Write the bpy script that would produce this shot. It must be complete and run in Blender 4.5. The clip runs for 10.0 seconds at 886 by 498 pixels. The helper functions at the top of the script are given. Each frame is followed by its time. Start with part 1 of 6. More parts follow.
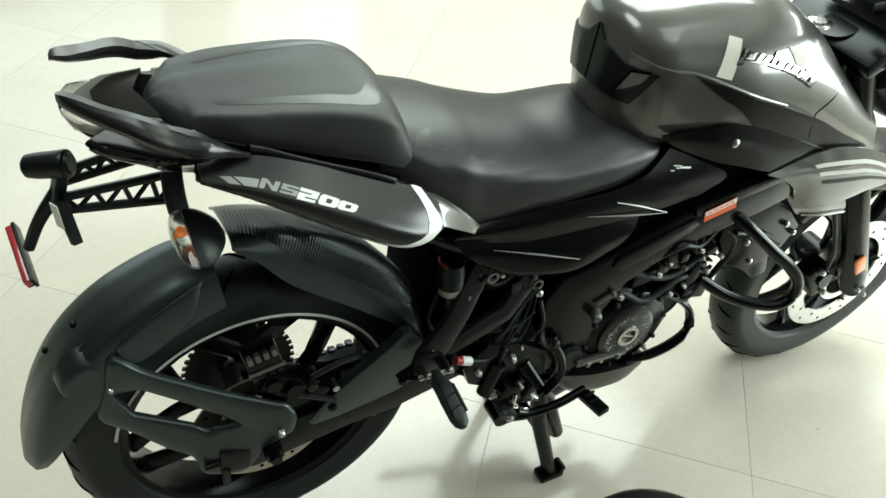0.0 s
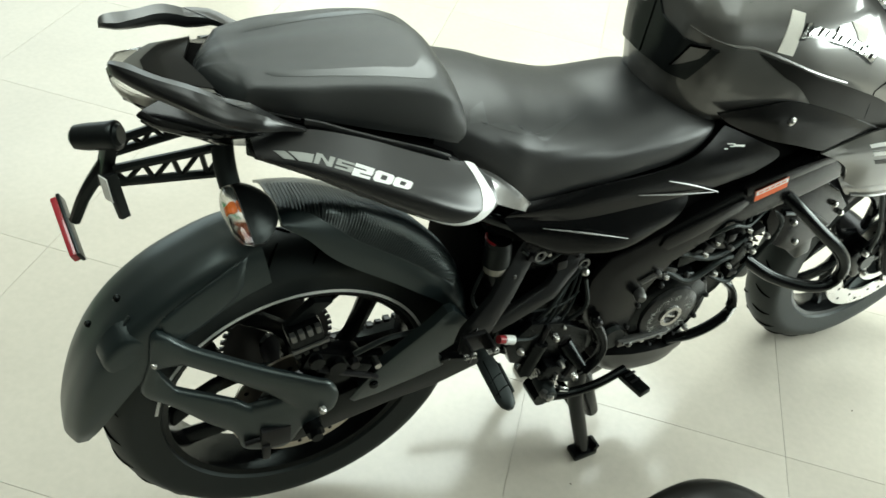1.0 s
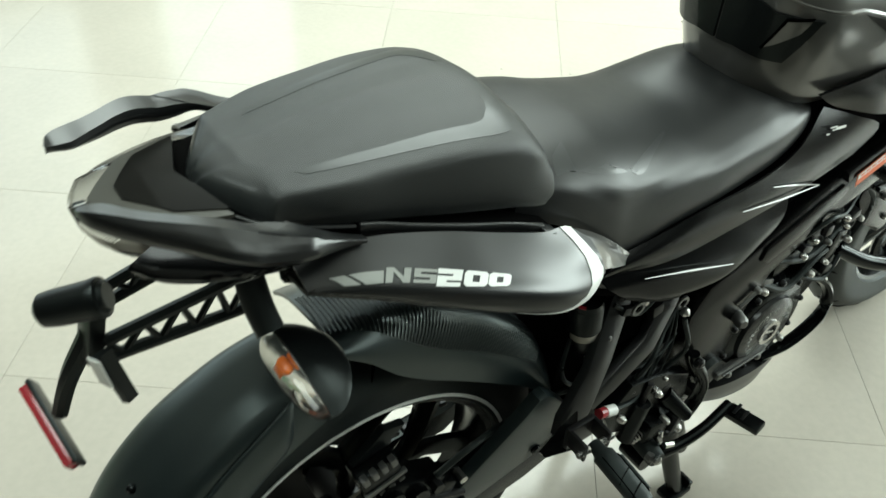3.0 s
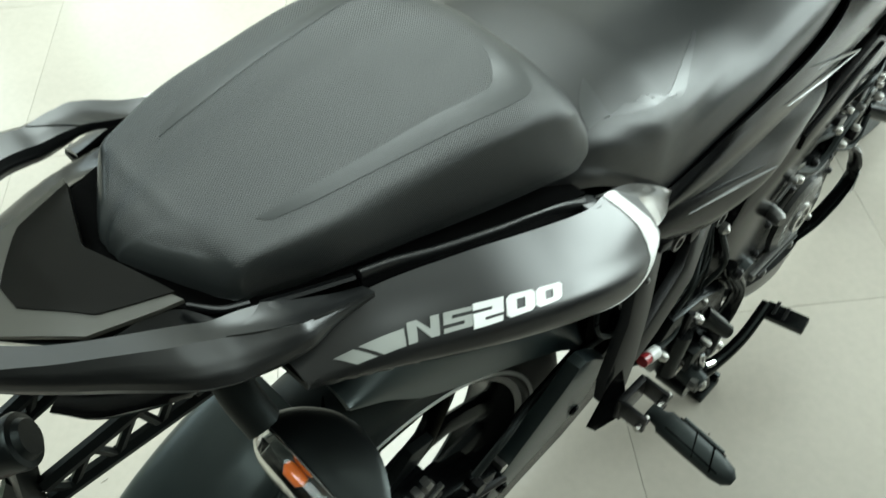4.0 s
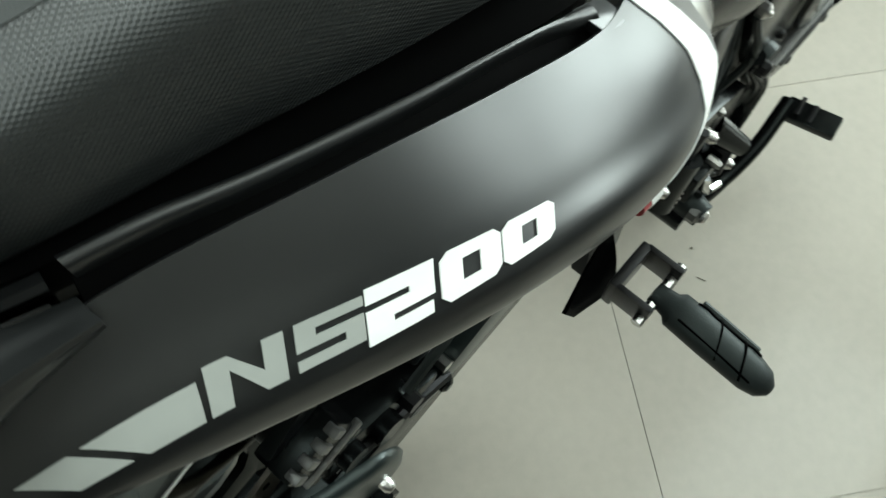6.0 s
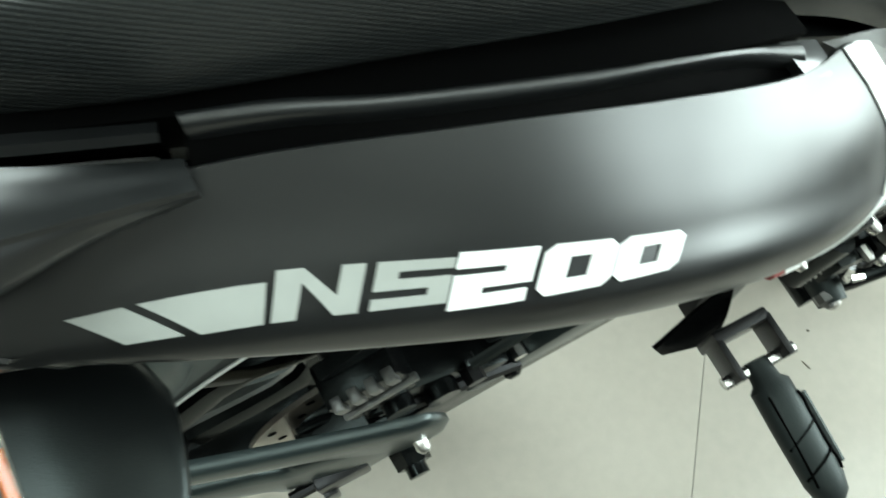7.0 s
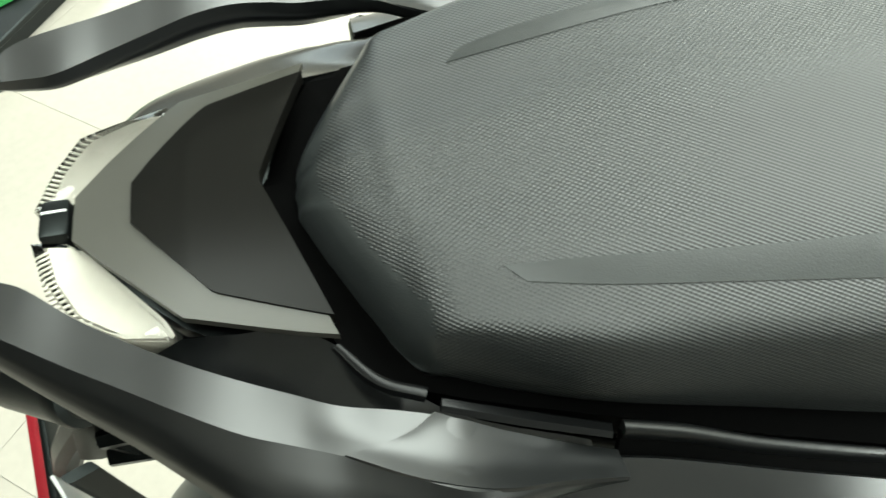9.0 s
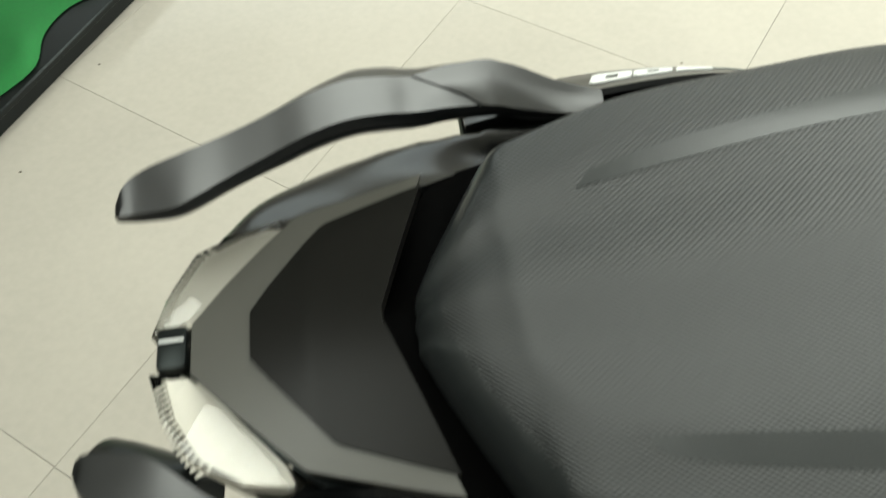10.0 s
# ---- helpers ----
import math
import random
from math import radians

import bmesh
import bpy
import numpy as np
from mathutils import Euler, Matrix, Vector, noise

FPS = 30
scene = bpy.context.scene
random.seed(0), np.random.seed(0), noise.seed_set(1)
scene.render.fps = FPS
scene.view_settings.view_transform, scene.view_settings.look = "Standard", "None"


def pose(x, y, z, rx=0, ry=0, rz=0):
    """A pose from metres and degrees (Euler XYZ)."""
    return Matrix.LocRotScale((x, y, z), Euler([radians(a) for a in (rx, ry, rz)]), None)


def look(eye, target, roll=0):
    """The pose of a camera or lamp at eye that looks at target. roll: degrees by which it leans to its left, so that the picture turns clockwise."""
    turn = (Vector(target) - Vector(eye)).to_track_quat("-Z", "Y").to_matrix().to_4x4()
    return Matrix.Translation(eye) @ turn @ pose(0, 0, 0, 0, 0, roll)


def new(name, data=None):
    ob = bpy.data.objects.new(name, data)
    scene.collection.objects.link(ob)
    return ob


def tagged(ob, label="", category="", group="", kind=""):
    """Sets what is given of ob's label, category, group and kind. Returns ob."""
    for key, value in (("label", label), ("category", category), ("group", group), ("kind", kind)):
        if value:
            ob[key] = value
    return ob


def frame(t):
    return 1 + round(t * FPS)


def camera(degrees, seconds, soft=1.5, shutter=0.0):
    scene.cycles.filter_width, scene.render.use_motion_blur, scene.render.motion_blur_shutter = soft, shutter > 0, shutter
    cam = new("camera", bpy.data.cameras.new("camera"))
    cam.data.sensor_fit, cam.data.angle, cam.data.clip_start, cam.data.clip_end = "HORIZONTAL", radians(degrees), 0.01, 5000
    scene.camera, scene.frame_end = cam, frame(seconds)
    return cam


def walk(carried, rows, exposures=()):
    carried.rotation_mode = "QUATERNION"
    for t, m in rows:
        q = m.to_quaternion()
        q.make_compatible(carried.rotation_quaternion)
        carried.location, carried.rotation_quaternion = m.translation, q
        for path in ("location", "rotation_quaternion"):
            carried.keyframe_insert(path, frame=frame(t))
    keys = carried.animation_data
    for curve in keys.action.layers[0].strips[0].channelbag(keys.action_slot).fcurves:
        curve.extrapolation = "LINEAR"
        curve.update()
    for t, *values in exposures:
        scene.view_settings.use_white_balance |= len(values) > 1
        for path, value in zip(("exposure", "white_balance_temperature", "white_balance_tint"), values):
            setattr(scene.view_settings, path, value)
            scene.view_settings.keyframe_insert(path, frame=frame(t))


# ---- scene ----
cam = camera(54.84, 10.0, shutter=0.4)
PATH = [
    (0, (-0.2666, -0.8983, 1.4032), (0.1583, -0.2355, 0.7866), 10.38),
    (0.5, (-0.2793, -0.8795, 1.3911), (0.1393, -0.2280, 0.7583), 10.94),
    (1, (-0.3010, -0.8484, 1.3885), (0.1079, -0.2050, 0.7414), 11.15),
    (1.5, (-0.3333, -0.7990, 1.3872), (0.0763, -0.1570, 0.7391), 10.38),
    (2, (-0.3564, -0.7239, 1.3746), (0.0622, -0.0862, 0.7279), 8.31),
    (2.5, (-0.3454, -0.6462, 1.3367), (0.0867, -0.0168, 0.6909), 6.30),
    (2.7, (-0.3276, -0.6112, 1.3166), (0.1155, 0.0106, 0.6708), 5.64),
    (3.8, (-0.2050, -0.3711, 1.2652), (0.2492, 0.1208, 0.5224), -2.12),
    (4, (-0.1975, -0.3473, 1.2491), (0.2334, 0.1174, 0.4755), -2.45),
    (4.1, (-0.1940, -0.3334, 1.2399), (0.2294, 0.1195, 0.4553), -2.69),
    (4.5, (-0.1687, -0.2604, 1.2013), (0.2569, 0.1466, 0.3931), -2.61),
    (5, (-0.1358, -0.2075, 1.1326), (0.2846, 0.0912, 0.2758), -1.36),
    (5.5, (-0.0788, -0.2033, 1.0847), (0.2927, 0.0352, 0.1874), -0.85),
    (5.7, (-0.0480, -0.2048, 1.0669), (0.2947, 0.0305, 0.1574), -0.32),
    (6.8, (-0.0178, -0.2069, 1.0272), (0.1690, 0.0866, 0.0897), 3.05),
    (7, (-0.0251, -0.2039, 1.0347), (0.1490, 0.1026, 0.0989), 2.18),
    (7.5, (-0.0523, -0.1911, 1.0560), (0.0839, 0.1843, 0.1392), -1.33),
    (8, (-0.0846, -0.1973, 1.0795), (0.0858, 0.2959, 0.2265), 1.41),
    (8.5, (-0.0926, -0.1994, 1.1064), (0.0323, 0.3579, 0.2855), -1.11),
    (9, (-0.1048, -0.1967, 1.1281), (-0.0107, 0.3692, 0.3090), -1.64),
    (9.5, (-0.1239, -0.1905, 1.1328), (-0.0615, 0.3800, 0.3139), -1.73),
    (9.7, (-0.1293, -0.1783, 1.1379), (-0.0723, 0.3864, 0.3146), -1.77),
    (9.8, (-0.1303, -0.1672, 1.1390), (-0.0751, 0.3984, 0.3162), -2.16),
    (9.9, (-0.1313, -0.1551, 1.1402), (-0.0781, 0.4105, 0.3173), -2.56),
    (10, (-0.1229, -0.1399, 1.1489), (-0.0868, 0.4152, 0.3180), -4.42),
]
walk(cam, [(t, look(eye, target, roll)) for t, eye, target, roll in PATH], [(0, -0.38, 6430, -4), (1, -0.33, 6430, -4), (2, -0.47, 6430, -4), (2.7, -0.50, 6380, -5), (4, -0.35, 6160, -5), (4.5, -0.26, 6080, -5), (5, -0.2, 6110, -4), (5.5, -0.25, 6250, -3), (7, 0.33, 6080, -6), (7.5, 0.78, 6030, -7), (8, 0.8, 6120, -7), (8.5, 0.62, 6330, -5), (9, 0.3, 6540, -3), (9.5, 0.0, 6600, 0), (10, -0.50, 6740, 1)])

from mathutils.bvhtree import BVHTree

# ---- light ----
world = bpy.data.worlds.new("world")
scene.world = world
world.use_nodes = True
wn = world.node_tree.nodes
sky = wn.new("ShaderNodeTexSky")
sky.sky_type, sky.sun_disc, sky.sun_elevation, sky.sun_rotation = "NISHITA", False, radians(50), radians(200)
world.node_tree.links.new(sky.outputs[0], wn["Background"].inputs[0])
wn["Background"].inputs[1].default_value = 0.12


def area_lamp(name, m, sx, sy, watts, colour=(1, 1, 1)):
    data = bpy.data.lights.new(name, "AREA")
    data.shape, data.size, data.size_y, data.energy, data.color = "RECTANGLE", sx, sy, watts, colour
    ob = new(name, data)
    ob.matrix_world = m
    return ob


# daylight through the glazed fronts; ceiling panels
COOL = (0.975, 1.0, 0.99)
area_lamp("north_window_light", look((-0.8, 3.95, 1.55), (-0.8, 0, 1.2)), 2.9, 1.5, 32, COOL)
area_lamp("north_door_light", look((1.5, 3.95, 1.55), (1.5, 0, 1.2)), 0.8, 1.5, 10, COOL)
area_lamp("east_window_light", look((3.95, -1.2, 1.325), (0, -0.9, 1.0)), 4.0, 1.3, 315, COOL)
for lx, ly, sx, sy, watts in ((2.0, 1.65, 2.5, 2.2, 190), (1.5, -1.3, 1.3, 1.3, 14), (-0.8, 0.2, 1.2, 1.2, 42)):
    area_lamp("ceiling_lamp", look((lx, ly, 2.93), (lx, ly + 0.001, 0)), sx, sy, watts, COOL)

# ---- materials ----


def material(name, colour, rough=0.5, metal=0.0, coat=0.0, var=0.15, scale=40.0, bump=0.0, bump_scale=400.0, wear=0.1, spec=0.5):
    """A surface with coarse and fine variation of tone and gloss and a fine relief."""
    m = bpy.data.materials.new(name)
    m.use_nodes = True
    nt = m.node_tree
    N, L = nt.nodes, nt.links
    b = N["Principled BSDF"]
    b.inputs["Metallic"].default_value, b.inputs["Coat Weight"].default_value = metal, coat
    b.inputs["Coat Roughness"].default_value = 0.08
    b.inputs["Specular IOR Level"].default_value = spec
    tc = N.new("ShaderNodeTexCoord")
    n1 = N.new("ShaderNodeTexNoise")
    n1.inputs["Scale"].default_value, n1.inputs["Detail"].default_value = scale * 0.12, 4
    n2 = N.new("ShaderNodeTexNoise")
    n2.inputs["Scale"].default_value, n2.inputs["Detail"].default_value = scale * 4, 3
    for n in (n1, n2):
        L.new(tc.outputs["Object"], n.inputs["Vector"])
    mix = N.new("ShaderNodeMath")
    mix.operation = "MULTIPLY_ADD"
    L.new(n1.outputs["Fac"], mix.inputs[0])
    mix.inputs[1].default_value = 0.65
    half = N.new("ShaderNodeMath")
    half.operation = "MULTIPLY"
    half.inputs[1].default_value = 0.35
    L.new(n2.outputs["Fac"], half.inputs[0])
    L.new(half.outputs[0], mix.inputs[2])
    ramp = N.new("ShaderNodeMapRange")
    ramp.inputs["From Min"].default_value, ramp.inputs["From Max"].default_value = 0.3, 0.7
    ramp.inputs["To Min"].default_value, ramp.inputs["To Max"].default_value = 1 - var, 1 + var
    L.new(mix.outputs[0], ramp.inputs["Value"])
    sc = N.new("ShaderNodeVectorMath")
    sc.operation = "SCALE"
    sc.inputs[0].default_value = colour
    L.new(ramp.outputs[0], sc.inputs["Scale"])
    L.new(sc.outputs[0], b.inputs["Base Color"])
    rr = N.new("ShaderNodeMapRange")
    rr.inputs["From Min"].default_value, rr.inputs["From Max"].default_value = 0.3, 0.7
    rr.inputs["To Min"].default_value, rr.inputs["To Max"].default_value = max(rough - wear * rough, 0.02), min(rough + wear * rough, 1)
    L.new(mix.outputs[0], rr.inputs["Value"])
    L.new(rr.outputs[0], b.inputs["Roughness"])
    if bump:
        n3 = N.new("ShaderNodeTexNoise")
        n3.inputs["Scale"].default_value, n3.inputs["Detail"].default_value = bump_scale, 3
        L.new(tc.outputs["Object"], n3.inputs["Vector"])
        bp = N.new("ShaderNodeBump")
        bp.inputs["Strength"].default_value, bp.inputs["Distance"].default_value = bump, 0.001
        L.new(n3.outputs["Fac"], bp.inputs["Height"])
        L.new(bp.outputs[0], b.inputs["Normal"])
    return m


def weave(m, kx, ky, strength, dist=0.0006, turn=0.0, diag=False):
    """Adds a woven relief of kx by ky cells a metre to a material."""
    N, L = m.node_tree.nodes, m.node_tree.links
    tc = N.new("ShaderNodeTexCoord")
    mp = N.new("ShaderNodeMapping")
    mp.inputs["Rotation"].default_value[2] = turn
    L.new(tc.outputs["Object"], mp.inputs["Vector"])
    sep = N.new("ShaderNodeSeparateXYZ")
    L.new(mp.outputs[0], sep.inputs[0])
    waves = []
    yz = N.new("ShaderNodeMath")
    yz.operation = "ADD"
    L.new(sep.outputs[1], yz.inputs[0])
    L.new(sep.outputs[2], yz.inputs[1])
    for src, k in ((sep.outputs[0], kx), (yz.outputs[0], ky)):
        a = N.new("ShaderNodeMath")
        a.operation = "MULTIPLY"
        a.inputs[1].default_value = k * 2 * math.pi
        L.new(src, a.inputs[0])
        waves.append(a)
    if diag:
        add = N.new("ShaderNodeMath")
        add.operation = "SUBTRACT"
        L.new(waves[0].outputs[0], add.inputs[0])
        L.new(waves[1].outputs[0], add.inputs[1])
        out = N.new("ShaderNodeMath")
        out.operation = "SINE"
        L.new(add.outputs[0], out.inputs[0])
    else:
        s = []
        for a in waves:
            q = N.new("ShaderNodeMath")
            q.operation = "SINE"
            L.new(a.outputs[0], q.inputs[0])
            s.append(q)
        out = N.new("ShaderNodeMath")
        out.operation = "MULTIPLY"
        L.new(s[0].outputs[0], out.inputs[0])
        L.new(s[1].outputs[0], out.inputs[1])
    bp = N.new("ShaderNodeBump")
    bp.inputs["Strength"].default_value, bp.inputs["Distance"].default_value = strength, dist
    L.new(out.outputs[0], bp.inputs["Height"])
    L.new(bp.outputs[0], N["Principled BSDF"].inputs["Normal"])
    return m


def glassy(name, colour, rough=0.03, trans=1.0):
    m = material(name, colour, rough, var=0.02)
    b = m.node_tree.nodes["Principled BSDF"]
    b.inputs["Transmission Weight"].default_value, b.inputs["IOR"].default_value = trans, 1.45
    return m


SATIN = material("satin_black_paint", (0.0050, 0.0055, 0.0056), 0.31, spec=0.68, var=0.06, scale=25, wear=0.06)
BODY = material("semi_gloss_black_body", (0.0024, 0.0026, 0.0027), 0.22, var=0.1, scale=50, bump=0.03, bump_scale=2000, spec=0.16)
TAIL_GLOSS = material("gloss_black_tail", (0.0034, 0.0038, 0.0039), 0.17, var=0.06, scale=40, spec=0.32, wear=0.06)
PLASTIC = material("moulded_black_plastic", (0.0034, 0.0039, 0.0040), 0.34, var=0.14, scale=30, bump=0.10, bump_scale=1800, spec=0.28)
ROUGH_PLASTIC = material("grained_black_plastic", (0.0090, 0.0140, 0.0150), 0.34, var=0.08, scale=25, bump=0.05, bump_scale=1500, spec=0.75, wear=0.04)
CARBON = weave(material("carbon_look_plastic", (0.015, 0.0185, 0.019), 0.30, spec=0.85), 380, 380, 0.3, 0.001, 0.0, diag=True)
SEAT = weave(material("seat_vinyl", (0.0195, 0.0215, 0.0212), 0.42, var=0.1, scale=20, spec=0.6), 400, 520, 0.42, 0.0003)
SEAT_SMOOTH = material("smooth_seat_vinyl", (0.024, 0.027, 0.027), 0.30, var=0.08, scale=25, bump=0.1, bump_scale=1500, spec=0.6)
RIDER_LINE = material("embossed_rider_vinyl", (0.024, 0.026, 0.026), 0.33, var=0.08, scale=25, bump=0.08, bump_scale=1300, spec=0.55)
RIDER = material("rider_seat_vinyl", (0.016, 0.017, 0.017), 0.42, var=0.1, scale=20, bump=0.12, bump_scale=1300, spec=0.5)
GREY = material("grey_metallic_paint", (0.095, 0.093, 0.087), 0.3, metal=0.4, coat=0.9, var=0.06, scale=300)
SILVER = material("silver_paint", (0.075, 0.076, 0.072), 0.3, metal=0.5, coat=0.6, var=0.05, scale=300)
GLOSS = material("gloss_black_panel", (0.0065, 0.0063, 0.0054), 0.3, var=0.08, spec=0.12)
TAILGREY = material("tail_grey_satin", (0.058, 0.056, 0.047), 0.42, coat=0.0, var=0.05)
RUBBER = material("tyre_rubber", (0.0085, 0.0103, 0.0103), 0.52, var=0.2, scale=30, bump=0.2, bump_scale=900, spec=0.35)
BLACKMETAL = material("black_coated_metal", (0.0022, 0.0023, 0.0025), 0.24, var=0.2, scale=40, bump=0.06, bump_scale=700, spec=0.2)
ALLOY = material("dark_alloy", (0.022, 0.022, 0.023), 0.35, metal=0.7, var=0.15, scale=60, bump=0.1, bump_scale=700)
GREYMETAL = material("dull_grey_metal", (0.16, 0.16, 0.155), 0.38, metal=0.8, var=0.15, scale=60)
STEEL = material("brushed_steel", (0.55, 0.54, 0.52), 0.28, metal=1.0, var=0.1, scale=80)
DISC = material("brake_disc_steel", (0.5, 0.45, 0.38), 0.3, metal=0.9, var=0.12, scale=90)
CHROME = material("chrome", (0.8, 0.8, 0.79), 0.12, metal=1.0, var=0.05)
WHITE = material("white_vinyl_decal", (0.78, 0.79, 0.77), 0.4, var=0.03)
FADE = material("grey_vinyl_decal", (0.30, 0.31, 0.29), 0.4, var=0.05)
RED = material("red_plastic", (0.28, 0.012, 0.02), 0.3, var=0.1)
REFLECT = material("red_reflector", (0.32, 0.015, 0.025), 0.2, coat=0.6, var=0.15, scale=300)
ORANGE = material("orange_plastic", (0.75, 0.16, 0.02), 0.25, coat=0.4, var=0.1)
ORANGE_STICK = material("orange_sticker", (0.75, 0.13, 0.03), 0.45, var=0.05)
LENS = glassy("clear_lens", (0.95, 0.95, 0.93))
REFLECTOR = material("silvered_reflector", (0.42, 0.40, 0.35), 0.35, metal=0.4, var=0.06, scale=100, bump=0.05, bump_scale=160)
SILVERED = material("bright_silvered_bowl", (0.85, 0.85, 0.83), 0.14, metal=1.0, var=0.06, scale=80, bump=0.1, bump_scale=220)
TAPE = material("paper_masking_tape", (0.76, 0.74, 0.67), 0.75, var=0.08, scale=120, bump=0.3, bump_scale=500)
FILM = material("crinkled_film", (0.012, 0.013, 0.013), 0.3, coat=0.35, var=0.5, scale=60, bump=1.0, bump_scale=120, spec=0.3)
# near-zero black: puts shade into gaps, holes, joints and hollows
SHADE_BLACK = material("shade_black", (0.0006, 0.0006, 0.0006), 0.8, var=0.1, spec=0.03)
GREEN = material("green_cloth", (0.012, 0.15, 0.03), 0.8, var=0.2, scale=30, bump=0.3, bump_scale=600)
WALLP = material("cream_wall_paint", (0.42, 0.41, 0.375), 0.7, var=0.04, scale=8, bump=0.1, bump_scale=200)
CEIL = material("white_ceiling_paint", (0.5, 0.5, 0.485), 0.8, var=0.03, scale=8)
TILE = material("polished_cream_tile", (0.505, 0.470, 0.408), 0.15, var=0.08, scale=18, wear=0.3)
GROUT = material("tile_joint", (0.56, 0.53, 0.46), 0.8, var=0.3, scale=60)
GLASS = glassy("window_glass", (0.96, 0.98, 0.98))
FRAME = material("window_frame_metal", (0.5, 0.5, 0.5), 0.4, metal=0.6)
DIMWALL = material("dark_wall_panel", (0.045, 0.044, 0.04), 0.6, var=0.1, scale=8)
SPECK = material("dark_grit", (0.10, 0.085, 0.065), 0.8, var=0.4, scale=200)
OUTSIDE = material("bright_street", (0.8, 0.82, 0.84), 0.8)

for m in (ROUGH_PLASTIC, CARBON, RUBBER, BLACKMETAL, PLASTIC):
    m.node_tree.nodes["Principled BSDF"].inputs["Specular Tint"].default_value = (0.88, 1.0, 0.98, 1.0)

# ---- mesh tools ----


def part(name, bm, mat, parent=None, label="", sharp=40):
    me = bpy.data.meshes.new(name)
    bmesh.ops.recalc_face_normals(bm, faces=bm.faces[:])
    bm.to_mesh(me)
    bm.free()
    for p in me.polygons:
        p.use_smooth = True
    me.set_sharp_from_angle(angle=radians(sharp))
    me.materials.append(mat)
    ob = new(name, me)
    if parent is not None:
        ob.parent = parent
    if label:
        ob["label"] = label
    return ob


def thing(name, label, category, group="", kind="", at=(0, 0, 0)):
    ob = new(name)
    ob.location = at
    return tagged(ob, label, category, group, kind)


def cr(pts, n, closed=False, straight=False):
    """n points along a smooth (or straight) curve through pts, evenly by length."""
    P = [Vector(p) for p in pts]
    m = len(P)
    if m == 1:
        return [P[0].copy() for _ in range(n)]
    fine = []
    segs = m if closed else m - 1
    sub = 1 if straight else 12
    for i in range(segs):
        if closed:
            a, b, c, d = P[(i - 1) % m], P[i], P[(i + 1) % m], P[(i + 2) % m]
        else:
            b, c = P[i], P[i + 1]
            a = P[i - 1] if i else b * 2 - c
            d = P[i + 2] if i + 2 < m else c * 2 - b
        for k in range(sub):
            t = k / sub
            fine.append(0.5 * ((2 * b) + (c - a) * t + (2 * a - 5 * b + 4 * c - d) * t * t + (3 * b - 3 * c + d - a) * t ** 3))
    fine.append(P[0].copy() if closed else P[-1].copy())
    acc = [0.0]
    for p, q in zip(fine, fine[1:]):
        acc.append(acc[-1] + (q - p).length)
    out, j = [], 0
    for k in range(n):
        s = acc[-1] * k / (n if closed else n - 1)
        while j < len(acc) - 2 and acc[j + 1] < s:
            j += 1
        w = (s - acc[j]) / max(acc[j + 1] - acc[j], 1e-9)
        out.append(fine[j].lerp(fine[j + 1], min(max(w, 0), 1)))
    return out


def flip_y(rows):
    return [[(p[0], -p[1], p[2]) for p in r] for r in rows]


